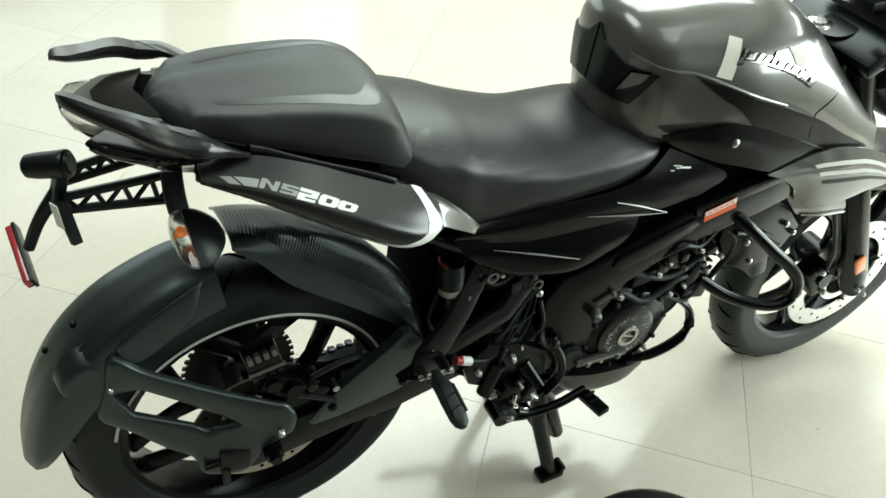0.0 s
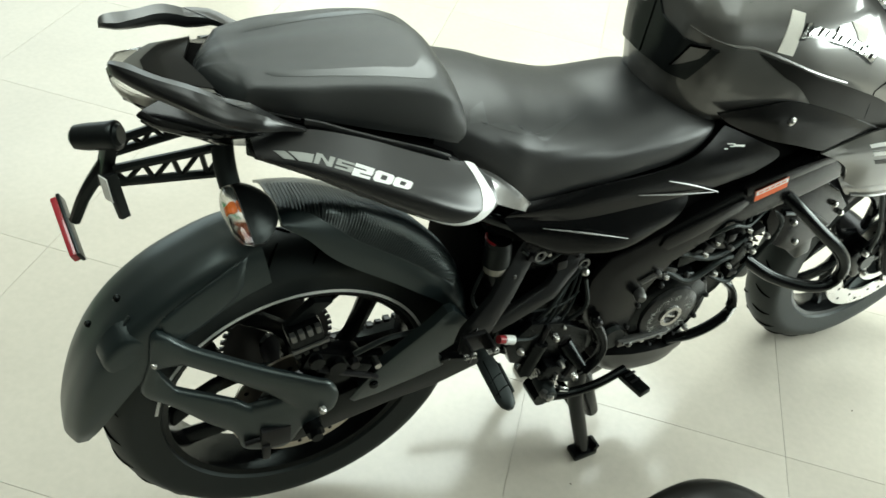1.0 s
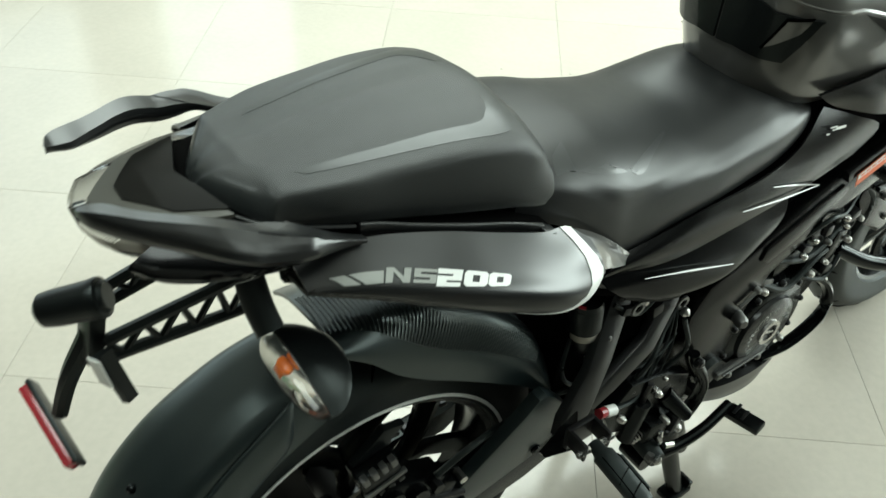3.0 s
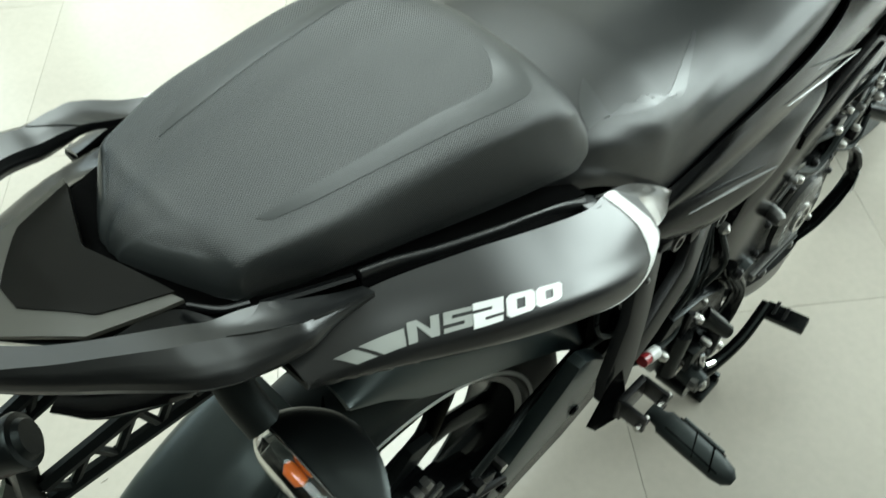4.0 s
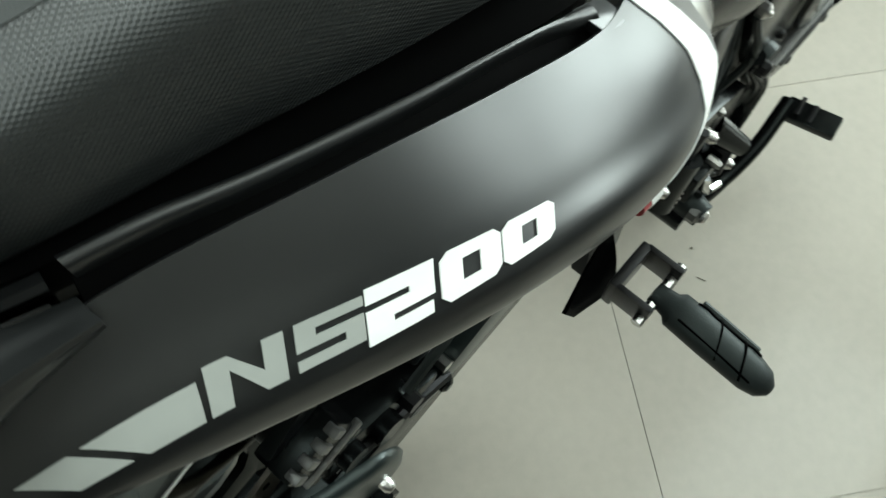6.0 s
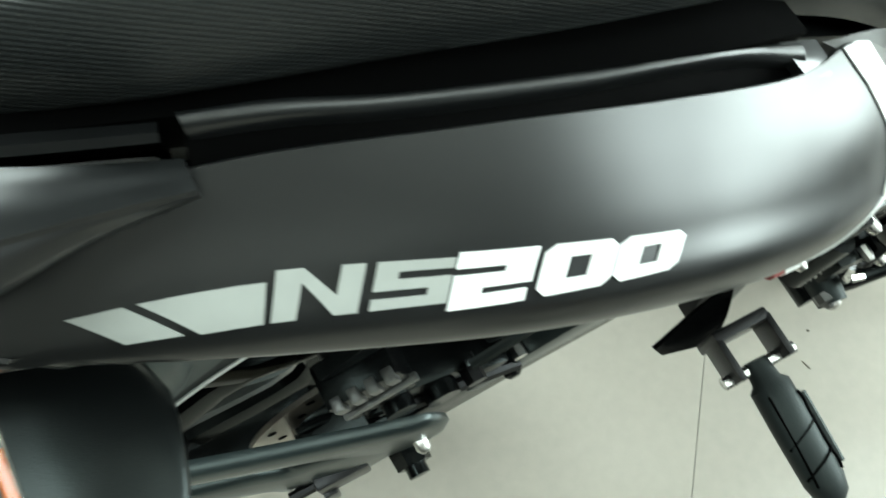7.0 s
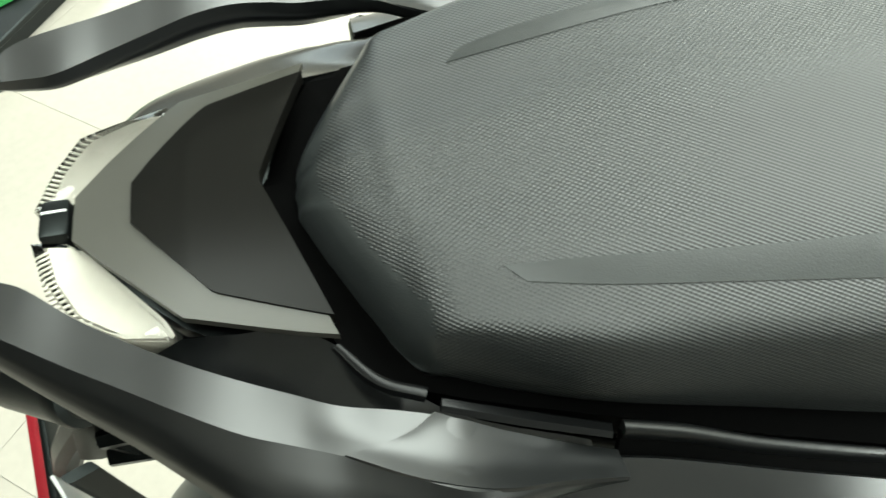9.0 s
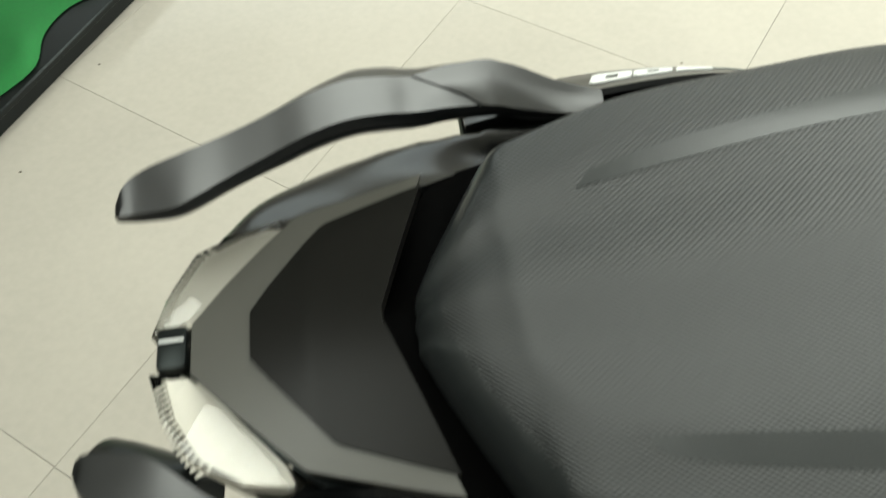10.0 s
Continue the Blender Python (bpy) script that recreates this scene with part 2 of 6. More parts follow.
class Sheet:
    """A smooth surface through rows of points; at(u, v, lift) gives a point on it."""

    def __init__(self, rows, nu=40, nv=20, out=(0, -1, 0.3)):
        R = [cr(r, nu) for r in rows]
        cols = [cr([r[i] for r in R], nv) for i in range(nu)]
        self.nu, self.nv, self.g = nu, nv, cols
        self.out = Vector(out)
        self.centre = None

    def at(self, u, v, lift=0.0):
        x, y = min(max(u, 0), 1) * (self.nu - 1), min(max(v, 0), 1) * (self.nv - 1)
        i, j = min(int(x), self.nu - 2), min(int(y), self.nv - 2)
        a, b = x - i, y - j
        g = self.g
        p = g[i][j].lerp(g[i + 1][j], a).lerp(g[i][j + 1].lerp(g[i + 1][j + 1], a), b)
        if not lift:
            return p
        n = (g[i + 1][j] - g[i][j]).cross(g[i][j + 1] - g[i][j])
        n.normalize()
        if n.dot(self.out if self.centre is None else p - self.centre) < 0:
            n = -n
        return p + n * lift

    def nearest(self, q):
        q = Vector(q)
        i, j = min(((i, j) for i in range(self.nu) for j in range(self.nv)), key=lambda c: (self.g[c[0]][c[1]] - q).length)
        u, v, step = i / (self.nu - 1), j / (self.nv - 1), 0.01
        while step > 1e-4:
            a, b = min(((u + da, v + db) for da in (-step, 0, step) for db in (-step, 0, step)), key=lambda c: (self.at(*c) - q).length)
            if (a, b) == (u, v):
                step /= 2
            u, v = a, b
        return u, v

    def mesh(self, thick=0.003):
        bm = bmesh.new()
        v = [[bm.verts.new(p) for p in c] for c in self.g]
        for i in range(self.nu - 1):
            for j in range(self.nv - 1):
                bm.faces.new((v[i][j], v[i + 1][j], v[i + 1][j + 1], v[i][j + 1]))
        if thick:
            w = [[bm.verts.new(self.at(i / (self.nu - 1), j / (self.nv - 1), -thick)) for j in range(self.nv)] for i in range(self.nu)]
            for i in range(self.nu - 1):
                for j in range(self.nv - 1):
                    bm.faces.new((w[i][j + 1], w[i + 1][j + 1], w[i + 1][j], w[i][j]))
            for i in range(self.nu - 1):
                for j in (0, self.nv - 1):
                    bm.faces.new((v[i][j], w[i][j], w[i + 1][j], v[i + 1][j]))
            for j in range(self.nv - 1):
                for i in (0, self.nu - 1):
                    bm.faces.new((v[i][j], v[i][j + 1], w[i][j + 1], w[i][j]))
        return bm

    def decal(self, polys, lift=0.0008, thick=0.0006, cut=0.02):
        """Raised shapes on the surface; polys are outlines in (u, v), each convex or nearly so."""
        bm = bmesh.new()
        for poly in polys:
            fs = [bm.faces.new([bm.verts.new((a, b, 0)) for a, b in poly])]
        bmesh.ops.triangulate(bm, faces=bm.faces[:])
        for _ in range(3):
            long = [e for e in bm.edges if e.calc_length() > cut]
            if not long:
                break
            bmesh.ops.subdivide_edges(bm, edges=long, cuts=1)
            bmesh.ops.triangulate(bm, faces=bm.faces[:])
        uv = {v: (v.co.x, v.co.y) for v in bm.verts}
        ext = bmesh.ops.extrude_face_region(bm, geom=bm.faces[:])
        top = [e for e in ext["geom"] if isinstance(e, bmesh.types.BMVert)]
        for v in top:
            v.co.z = 1
        for v in bm.verts:
            up = v.co.z > 0.5
            v.co = self.at(v.co.x, v.co.y, lift if up else lift - thick)
        return bm


def loft(rings, nu=24, nv=24, caps=True, straight=False, along_straight=False):
    """A closed body through closed rings of points."""
    R = [cr(r, nu, closed=True, straight=straight) for r in rings]
    cols = [cr([r[i] for r in R], nv, straight=along_straight) for i in range(nu)]
    bm = bmesh.new()
    v = [[bm.verts.new(p) for p in c] for c in cols]
    for i in range(nu):
        k = (i + 1) % nu
        for j in range(nv - 1):
            bm.faces.new((v[i][j], v[k][j], v[k][j + 1], v[i][j + 1]))
    if caps:
        bm.faces.new([v[i][0] for i in range(nu)])
        bm.faces.new([v[i][nv - 1] for i in range(nu)])
    return bm


def loft_sharp(rings, k=4, nv=40):
    """A closed body through polygonal rings that keep their corners; smooth along its length."""
    R = []
    for r in rings:
        P = [Vector(p) for p in r]
        R.append([P[i].lerp(P[(i + 1) % len(P)], q / k) for i in range(len(P)) for q in range(k)])
    n = len(R[0])
    cols = [cr([r[i] for r in R], nv) for i in range(n)]
    bm = bmesh.new()
    v = [[bm.verts.new(p) for p in c] for c in cols]
    for i in range(n):
        for j in range(nv - 1):
            bm.faces.new((v[i][j], v[(i + 1) % n][j], v[(i + 1) % n][j + 1], v[i][j + 1]))
    bm.faces.new([c[0] for c in v])
    bm.faces.new([c[-1] for c in v])
    return bm


def tube(pts, r, n=12, steps=0, straight=False, flat=1.0):
    """A round bar along pts; r is one radius or one for each point."""
    k = steps or (len(pts) if straight else len(pts) * 6)
    P = [Vector(p) for p in pts] if straight and not steps else cr(pts, k, straight=straight)
    k = len(P)
    rr = r if isinstance(r, (list, tuple)) else [r] * len(pts)
    bm = bmesh.new()
    rings, up = [], Vector((0.13, 0.2, 1)).normalized()
    for i, p in enumerate(P):
        d = (P[min(i + 1, k - 1)] - P[max(i - 1, 0)]).normalized()
        a = d.cross(up)
        if a.length < 1e-3:
            a = d.cross(Vector((1, 0, 0)))
        a.normalize()
        b = a.cross(d)
        s = i / max(k - 1, 1) * (len(rr) - 1)
        q = min(int(s), len(rr) - 2) if len(rr) > 1 else 0
        rad = rr[q] + (rr[q + 1] - rr[q]) * (s - q) if len(rr) > 1 else rr[0]
        rings.append([bm.verts.new(p + a * math.cos(w) * rad + b * math.sin(w) * rad * flat) for w in (2 * math.pi * j / n for j in range(n))])
    for a, b in zip(rings, rings[1:]):
        for j in range(n):
            bm.faces.new((a[j], a[(j + 1) % n], b[(j + 1) % n], b[j]))
    bm.faces.new(rings[0])
    bm.faces.new(rings[-1])
    return bm


def plate(outline, y0, y1, bevel=0.003, lean=0.0):
    """A plate with an outline in (x, z), from y0 (outer) to y1; lean shifts y with height."""
    bm = bmesh.new()
    zs = [p[1] for p in outline]
    zm = (min(zs) + max(zs)) / 2
    a = [bm.verts.new((x, y0 + lean * (z - zm), z)) for x, z in outline]
    b = [bm.verts.new((x, y1 + lean * (z - zm), z)) for x, z in outline]
    fa = bm.faces.new(a)
    bm.faces.new(b[::-1])
    n = len(a)
    for i in range(n):
        bm.faces.new((a[i], b[i], b[(i + 1) % n], a[(i + 1) % n]))
    if bevel:
        bmesh.ops.recalc_face_normals(bm, faces=bm.faces[:])
        bmesh.ops.bevel(bm, geom=list(fa.edges), offset=bevel, segments=2, affect="EDGES", profile=0.6, clamp_overlap=True)
    return bm


def skew_plate(outline, yfun, thick, bevel=0.004):
    """A plate with an outline in (x, z) whose outer face lies at y = yfun(x)."""
    bm = plate(outline, 0.0, thick, bevel)
    for v in bm.verts:
        v.co.y += yfun(v.co.x)
    return bm


def box(cx, cy, cz, sx, sy, sz, bevel=0.003, rot=None):
    bm = bmesh.new()
    bmesh.ops.create_cube(bm, size=1, matrix=Matrix.Diagonal((sx, sy, sz, 1)))
    if bevel:
        bmesh.ops.bevel(bm, geom=bm.edges[:], offset=bevel, segments=2, affect="EDGES", profile=0.6, clamp_overlap=True)
    m = Matrix.Translation((cx, cy, cz))
    if rot:
        m = m @ Euler([radians(a) for a in rot]).to_matrix().to_4x4()
    bmesh.ops.transform(bm, matrix=m, verts=bm.verts[:])
    return bm


def join(*bms):
    out = bmesh.new()
    for b in bms:
        tmp = bpy.data.meshes.new("tmp")
        b.to_mesh(tmp)
        b.free()
        out.from_mesh(tmp)
        bpy.data.meshes.remove(tmp)
    return out


def lathe(profile, centre, n=48, axis="y"):
    """A body of revolution about the y axis through centre; profile is closed, in (radius, y)."""
    bm = bmesh.new()
    rings = []
    for r, y in profile:
        ring = []
        for i in range(n):
            w = 2 * math.pi * i / n
            p = (r * math.cos(w), y, r * math.sin(w)) if axis == "y" else (r * math.cos(w), r * math.sin(w), y)
            ring.append(bm.verts.new(Vector(centre) + Vector(p)))
        rings.append(ring)
    for a, b in zip(rings, rings[1:] + rings[:1]):
        for i in range(n):
            bm.faces.new((a[i], a[(i + 1) % n], b[(i + 1) % n], b[i]))
    return bm


def bolt(x, y, z, r=0.006, h=0.004, axis=(0, -1, 0)):
    d = Vector(axis).normalized()
    p = Vector((x, y, z))
    return tube([p - d * h, p + d * h * 0.4, p + d * h], [r, r, r * 0.6], n=8, straight=True)


MID = 0.005     # the motorcycle's middle line


def mirror_bm(bm):
    bmesh.ops.transform(bm, matrix=Matrix.Translation((0, 2 * MID, 0)) @ Matrix.Diagonal((1, -1, 1, 1)), verts=bm.verts[:])
    bmesh.ops.reverse_faces(bm, faces=bm.faces[:])
    return bm


# ---- room ----
def setting(name, bm, mat, label, category):
    return tagged(part(name, bm, mat), label, category, kind="structure")


setting("wall_east", join(box(4.1, 2.5, 1.5, 0.2, 3.4, 3.0, 0), box(4.1, -3.7, 1.5, 0.2, 1.0, 3.0, 0), box(4.1, -1.2, 2.5, 0.2, 4.0, 1.0, 0), box(4.1, -1.2, 0.325, 0.2, 4.0, 0.65, 0)), WALLP, "cream wall with a wide shop window", "wall")
setting("wall_south", box(0, -4.1, 1.5, 8.0, 0.2, 3.0, 0), DIMWALL, "dark panelled showroom wall", "wall")
setting("wall_west", box(-4.1, 0, 1.5, 0.2, 8.4, 3.0, 0), DIMWALL, "dark panelled showroom wall", "wall")
setting("ceiling", box(0, 0, 3.06, 8.4, 8.4, 0.12, 0), CEIL, "flat white painted showroom ceiling", "ceiling")
setting("wall_north", join(box(-3.15, 4.1, 1.5, 1.7, 0.2, 3.0, 0), box(0.875, 4.1, 1.5, 0.45, 0.2, 3.0, 0), box(2.95, 4.1, 1.5, 2.1, 0.2, 3.0, 0), box(-0.825, 4.1, 2.65, 2.95, 0.2, 0.7, 0), box(-0.825, 4.1, 0.38, 2.95, 0.2, 0.76, 0), box(1.5, 4.1, 2.65, 0.8, 0.2, 0.7, 0), box(1.5, 4.1, 0.38, 0.8, 0.2, 0.76, 0)), WALLP, "cream wall with two glazed openings", "wall")
for wname, wx, wy, ww, hz, cz, flip in (("window_1", -0.825, 4.1, 2.95, 1.54, 1.53, False), ("window_2", 1.5, 4.1, 0.8, 1.54, 1.53, False), ("window_3", 4.1, -1.2, 4.0, 1.35, 1.325, True)):
    win = thing(wname, "metal-framed shop window with bright daylight behind", "window", kind="structure")
    def wbox(u, z, su, sz, th):
        return box(wx, wy + u, z, th, su, sz, 0.004) if flip else box(wx + u, wy, z, su, th, sz, 0.004)
    part("window_frame", join(wbox(-ww / 2 + 0.03, cz, 0.06, hz, 0.08), wbox(ww / 2 - 0.03, cz, 0.06, hz, 0.08), wbox(0, cz - hz / 2 + 0.03, ww - 0.12, 0.06, 0.08), wbox(0, cz + hz / 2 - 0.03, ww - 0.12, 0.06, 0.08)), FRAME, win)
    pane = part("pane", wbox(0, cz, ww - 0.12, hz - 0.12, 0.008), GLASS, win)
    pane.visible_shadow = False

# ---- motorcycle ----
bike = thing("motorcycle", "black and grey street motorcycle on its centre stand", "motorcycle")


def both(name, make, mat, label="", parent=None, sharp=40):
    """The same part on the right and, mirrored, on the left."""
    a = part(name, make(), mat, parent or bike, label, sharp)
    b = part(name, mirror_bm(make()), mat, parent or bike, label, sharp)
    return a, b


WC = Vector((0.0, 0.0, 0.335))      # rear wheel
FC = Vector((1.343, 0.020, 0.297))    # front wheel


def wheel(name, c, R, w, rim_r, spokes, tread):
    wh = part(name, lathe([(0.032, -0.055), (0.032, 0.055), (0.02, 0.06), (0.014, 0.06), (0.014, -0.06), (0.02, -0.06)], c, 24), ALLOY, bike, "black cast alloy wheel")
    n = 22
    prof = []
    rr = rim_r - 0.004
    for i in range(n + 1):
        a = math.pi * i / n
        y = -w * math.cos(a)
        bulge = math.sin(a)
        prof.append((rr + (R - rr) * bulge ** 0.62, y * (0.80 + 0.20 * min(1, 2.2 * bulge))))
    prof += [(rr - 0.004, w * 0.7), (rr - 0.004, -w * 0.7)]
    tyre = part("tyre", lathe(prof, c, 96), RUBBER, wh, "black rubber tyre")
    rw = w * 0.80
    part("rim", lathe([(rim_r + 0.006, -rw), (rim_r + 0.006, -rw + 0.006), (rim_r - 0.012, -rw + 0.016), (rim_r - 0.012, rw - 0.016), (rim_r + 0.006, rw - 0.006), (rim_r + 0.006, rw), (rim_r - 0.016, rw - 0.008), (rim_r - 0.022, 0.01), (rim_r - 0.022, -0.01), (rim_r - 0.016, -rw + 0.008)], c, 72), BLACKMETAL, wh)
    for k in range(spokes):
        for side in (-1, 1):
            a0 = 2 * math.pi * k / spokes + radians(22)
            p0, p1, p2 = (c + Vector((math.cos(a0 + side * radians(a)) * r, 0, math.sin(a0 + side * radians(a)) * r)) for a, r in ((1, 0.028), (4, rim_r * 0.47), (28, rim_r - 0.012)))
            part("spoke", tube([p0, p1, p2], [0.012, 0.009, 0.0115], n=8, steps=7, flat=1.5), BLACKMETAL, wh)
    for k in range(tread):
        a = 2 * math.pi * k / tread
        for side in (-1, 1):
            pts = []
            for q in range(5):
                f = q / 4
                yy = side * (0.008 + f * w * 0.62)
                aa = a + side * 0.02 + f * 0.10 + (0.5 * 2 * math.pi / tread if side > 0 else 0)
                bulge = math.sin(math.acos(max(-1, min(1, -yy / w * 1.0))))
                r2 = rr + (R - rr) * bulge ** 0.62 + 0.0004
                pts.append(c + Vector((r2 * math.cos(aa), yy, r2 * math.sin(aa))))
            part("tread_groove", tube(pts, [0.0008, 0.0022, 0.0024, 0.0022, 0.0006], n=5, steps=7), SHADE_BLACK, tyre)
    return wh


def drilled_disc(name, c, y, r1, r0, parent, mat=DISC):
    d = part(name, lathe([(r1, y - 0.002), (r1, y + 0.002), (r0, y + 0.002), (r0, y - 0.002)], c, 64), mat, parent, "drilled steel brake disc")
    for k in range(24):
        a = 2 * math.pi * k / 24
        r = r0 + (r1 - r0) * (0.3 if k % 2 else 0.68)
        p = c + Vector((r * math.cos(a), y, r * math.sin(a)))
        part("drill_hole", tube([p - Vector((0, 0.0026, 0)), p + Vector((0, 0.0026, 0))], 0.0036, n=8, straight=True), SHADE_BLACK, d)
    for k in range(5):
        a = 2 * math.pi * k / 5
        p0 = c + Vector((0.03 * math.cos(a), y, 0.03 * math.sin(a)))
        p1 = c + Vector((r0 * 1.03 * math.cos(a + 0.25), y, r0 * 1.03 * math.sin(a + 0.25)))
        part("disc_carrier", tube([p0, p1], 0.008, n=6, straight=True, flat=0.35), BLACKMETAL, d)
    return d


rear_wheel = wheel("rear_wheel", WC, 0.282, 0.057, 0.211, 5, 26)
part("rim_tape", Sheet([[(WC.x + r * math.cos(radians(a)), y, WC.z + r * math.sin(radians(a))) for a in range(-20, 176, 6)] for r, y in ((0.2113, -0.0485), (0.2158, -0.0485))], 90, 3).mesh(0.001), WHITE, rear_wheel, "white reflective rim tape")
drilled_disc("rear_disc", WC, -0.062, 0.112, 0.075, rear_wheel)
front_wheel = wheel("front_wheel", FC, 0.297, 0.05, 0.222, 5, 26)
drilled_disc("front_disc", FC, -0.066, 0.148, 0.105, front_wheel, STEEL)
part("sensor_ring", lathe([(0.066, -0.076), (0.066, -0.073), (0.05, -0.073), (0.05, -0.076)], FC, 40), STEEL, front_wheel, "slotted steel speed sensor ring")

# chain and sprocket on the far side
sprocket = part("sprocket", lathe([(0.088, 0.066), (0.088, 0.071), (0.03, 0.071), (0.03, 0.066)], WC, 40), ALLOY, rear_wheel)
for k in range(39):
    a = 2 * math.pi * k / 39
    part("sprocket_tooth", box(WC.x + 0.0905 * math.cos(a), 0.0685, WC.z + 0.0905 * math.sin(a), 0.007, 0.004, 0.007, 0, (0, -math.degrees(a), 0)), ALLOY, sprocket)
chain = thing("chain", "", "")
chain.parent = bike
for row, (z0, z1) in enumerate(((0.09, 0.055), (-0.045, -0.005))):
    for k in range(30):
        f = k / 29
        p = Vector((0.02 + 0.46 * f, 0.0685, WC.z + z0 + (0.39 + z1 - WC.z - z0) * f))
        part("chain_link", box(p.x, p.y, p.z, 0.0125, 0.012 if k % 2 else 0.007, 0.009, 0.002, (0, 6, 0)), ALLOY, chain)

# ---- seats ----


def seat_ring(x, w, zb, zs, zt, dip=0.0, far=1.0, drop=0.0):
    half = [(w * 0.92, zb - 0.004), (w * 0.985, zb + 0.003), (w * 1.0, zb + (zs - zb) * 0.35), (w * 0.992, zb + (zs - zb) * 0.65), (w * 0.972, zs - 0.0045), (w * 0.955, zs - 0.0012), (w * 0.93, zs + 0.0010), (w * 0.84, zs + (zt - zs) * 0.32), (w * 0.6, zs + (zt - zs) * 0.72), (w * 0.3, zt - 0.002), (0.0, zt - dip)]
    ring = [(x, MID - y, z) for y, z in half] + [(x, MID + y * far, z - drop * y / w) for y, z in half[-2::-1]]
    return ring + [(x, MID + w * 0.4, zb - 0.004), (x, MID - w * 0.4, zb - 0.004)]


PILLION = [(-0.1275, 0.009, 0.870, 0.875, 0.878), (-0.1235, 0.018, 0.870, 0.886, 0.889), (-0.118, 0.030, 0.870, 0.892, 0.896), (-0.107, 0.050, 0.870, 0.897, 0.902), (-0.096, 0.069, 0.870, 0.899, 0.905), (-0.090, 0.0755, 0.870, 0.900, 0.9065), (-0.080, 0.0785, 0.870, 0.900, 0.907), (-0.035, 0.0935, 0.868, 0.902, 0.910),
           (0.02, 0.101, 0.856, 0.902, 0.913), (0.075, 0.108, 0.843, 0.900, 0.9135), (0.125, 0.112, 0.830, 0.892, 0.911), (0.152, 0.1115, 0.820, 0.876, 0.900), (0.171, 0.108, 0.813, 0.848, 0.872), (0.178, 0.104, 0.810, 0.830, 0.845)]
pillion_seat = part("pillion_seat", loft([seat_ring(*s, far=0.94, drop=0.004) for s in PILLION], 150, 190), SEAT, bike, "black pillion seat in finely ribbed vinyl", 60)
REAR_EDGE = [(0.0, -0.1290)] + [(w, x) for x, w, _, _, _ in PILLION[:6]] + [(0.0785, -0.080), (0.12, 0.05)]
ROLL = [(-0.01, 0.872), (0.0, 0.8765), (0.0015, 0.884), (0.0035, 0.8895), (0.0065, 0.8940), (0.0100, 0.8970), (0.0120, 0.8982), (0.0128, 0.8980), (0.0140, 0.8994), (0.020, 0.9020), (0.032, 0.9050), (0.06, 0.92)]


def along(table, a):
    for (p, q), (r, s) in zip(table, table[1:]):
        if a <= r:
            return q + (s - q) * max(0, a - p) / (r - p)
    return table[-1][1]


def rear_distance(co):
    y = co.y - MID
    return co.x - along(REAR_EDGE, abs(y) / (1 if y < 0 else 0.94))


pillion_seat.data.materials.append(SEAT_SMOOTH)
for v in pillion_seat.data.vertices:
    if v.co.x < -0.05 and v.co.z > 0.874:
        fade = min(1, max(0, (-0.076 - v.co.x) / 0.016))
        v.co.z += (min(v.co.z, along(ROLL, rear_distance(v.co))) - v.co.z) * fade
for f in pillion_seat.data.polygons:
    if f.center.x < -0.086 and rear_distance(f.center) < 0.0125:
        f.material_index = 1


def seat_top(stations, x, y):
    """Height of a seat's top at (x, y)."""
    for a, b in zip(stations, stations[1:]):
        if a[0] <= x <= b[0]:
            f = (x - a[0]) / (b[0] - a[0])
            w, zb, zs, zt = (a[k] + (b[k] - a[k]) * f for k in (1, 2, 3, 4))
            half = [(w * 0.945, zs - 0.001), (w * 0.885, zs + 0.0035), (w * 0.6, zs + (zt - zs) * 0.72), (w * 0.3, zt - 0.002), (0.0, zt)]
            for (y0, z0), (y1, z1) in zip(half, half[1:]):
                if y1 <= abs(y) <= y0:
                    return z0 + (z1 - z0) * (y0 - abs(y)) / max(y0 - y1, 1e-6)
    return zt


pillion_tree = BVHTree.FromPolygons([v.co for v in pillion_seat.data.vertices], [p.vertices for p in pillion_seat.data.polygons])


def seat_strip(side):
    rows = []
    d = 0.010 if side < 0 else -0.011
    inner = [(-0.062, 0.048 + d), (-0.03, 0.052 + d), (0.015, 0.058 + d), (0.06, 0.062 + d), (0.100, 0.066 + d), (0.112, 0.060 + d), (0.122, 0.048 + d), (0.128, 0.036 + d)]
    outer = [(-0.056, 0.055 + d), (-0.03, 0.062 + d), (0.015, 0.070 + d), (0.06, 0.077 + d), (0.112, 0.083 + d), (0.130, 0.076 + d), (0.137, 0.056 + d), (0.132, 0.036 + d)]
    for line in (inner, outer):
        rows.append([(x, MID + side * y, seat_top(PILLION, x, y) + 0.0003) for x, y in line])
    mid = [((a[0] + b[0]) / 2, (a[1] + b[1]) / 2, (a[2] + b[2]) / 2 + 0.0005) for a, b in zip(*rows)]
    strip = Sheet([rows[0], mid, rows[1]], 70, 8, out=(0, 0, 1))
    strip.g = [[pillion_tree.find_nearest(p)[0] + Vector((0, 0, 0.0003)) for j, p in enumerate(col)] for col in strip.g]
    return strip.mesh(0.002)


for side in (-1, 1):
    part("seat_strip", seat_strip(side), SEAT_SMOOTH, pillion_seat, "smooth raised vinyl strip")

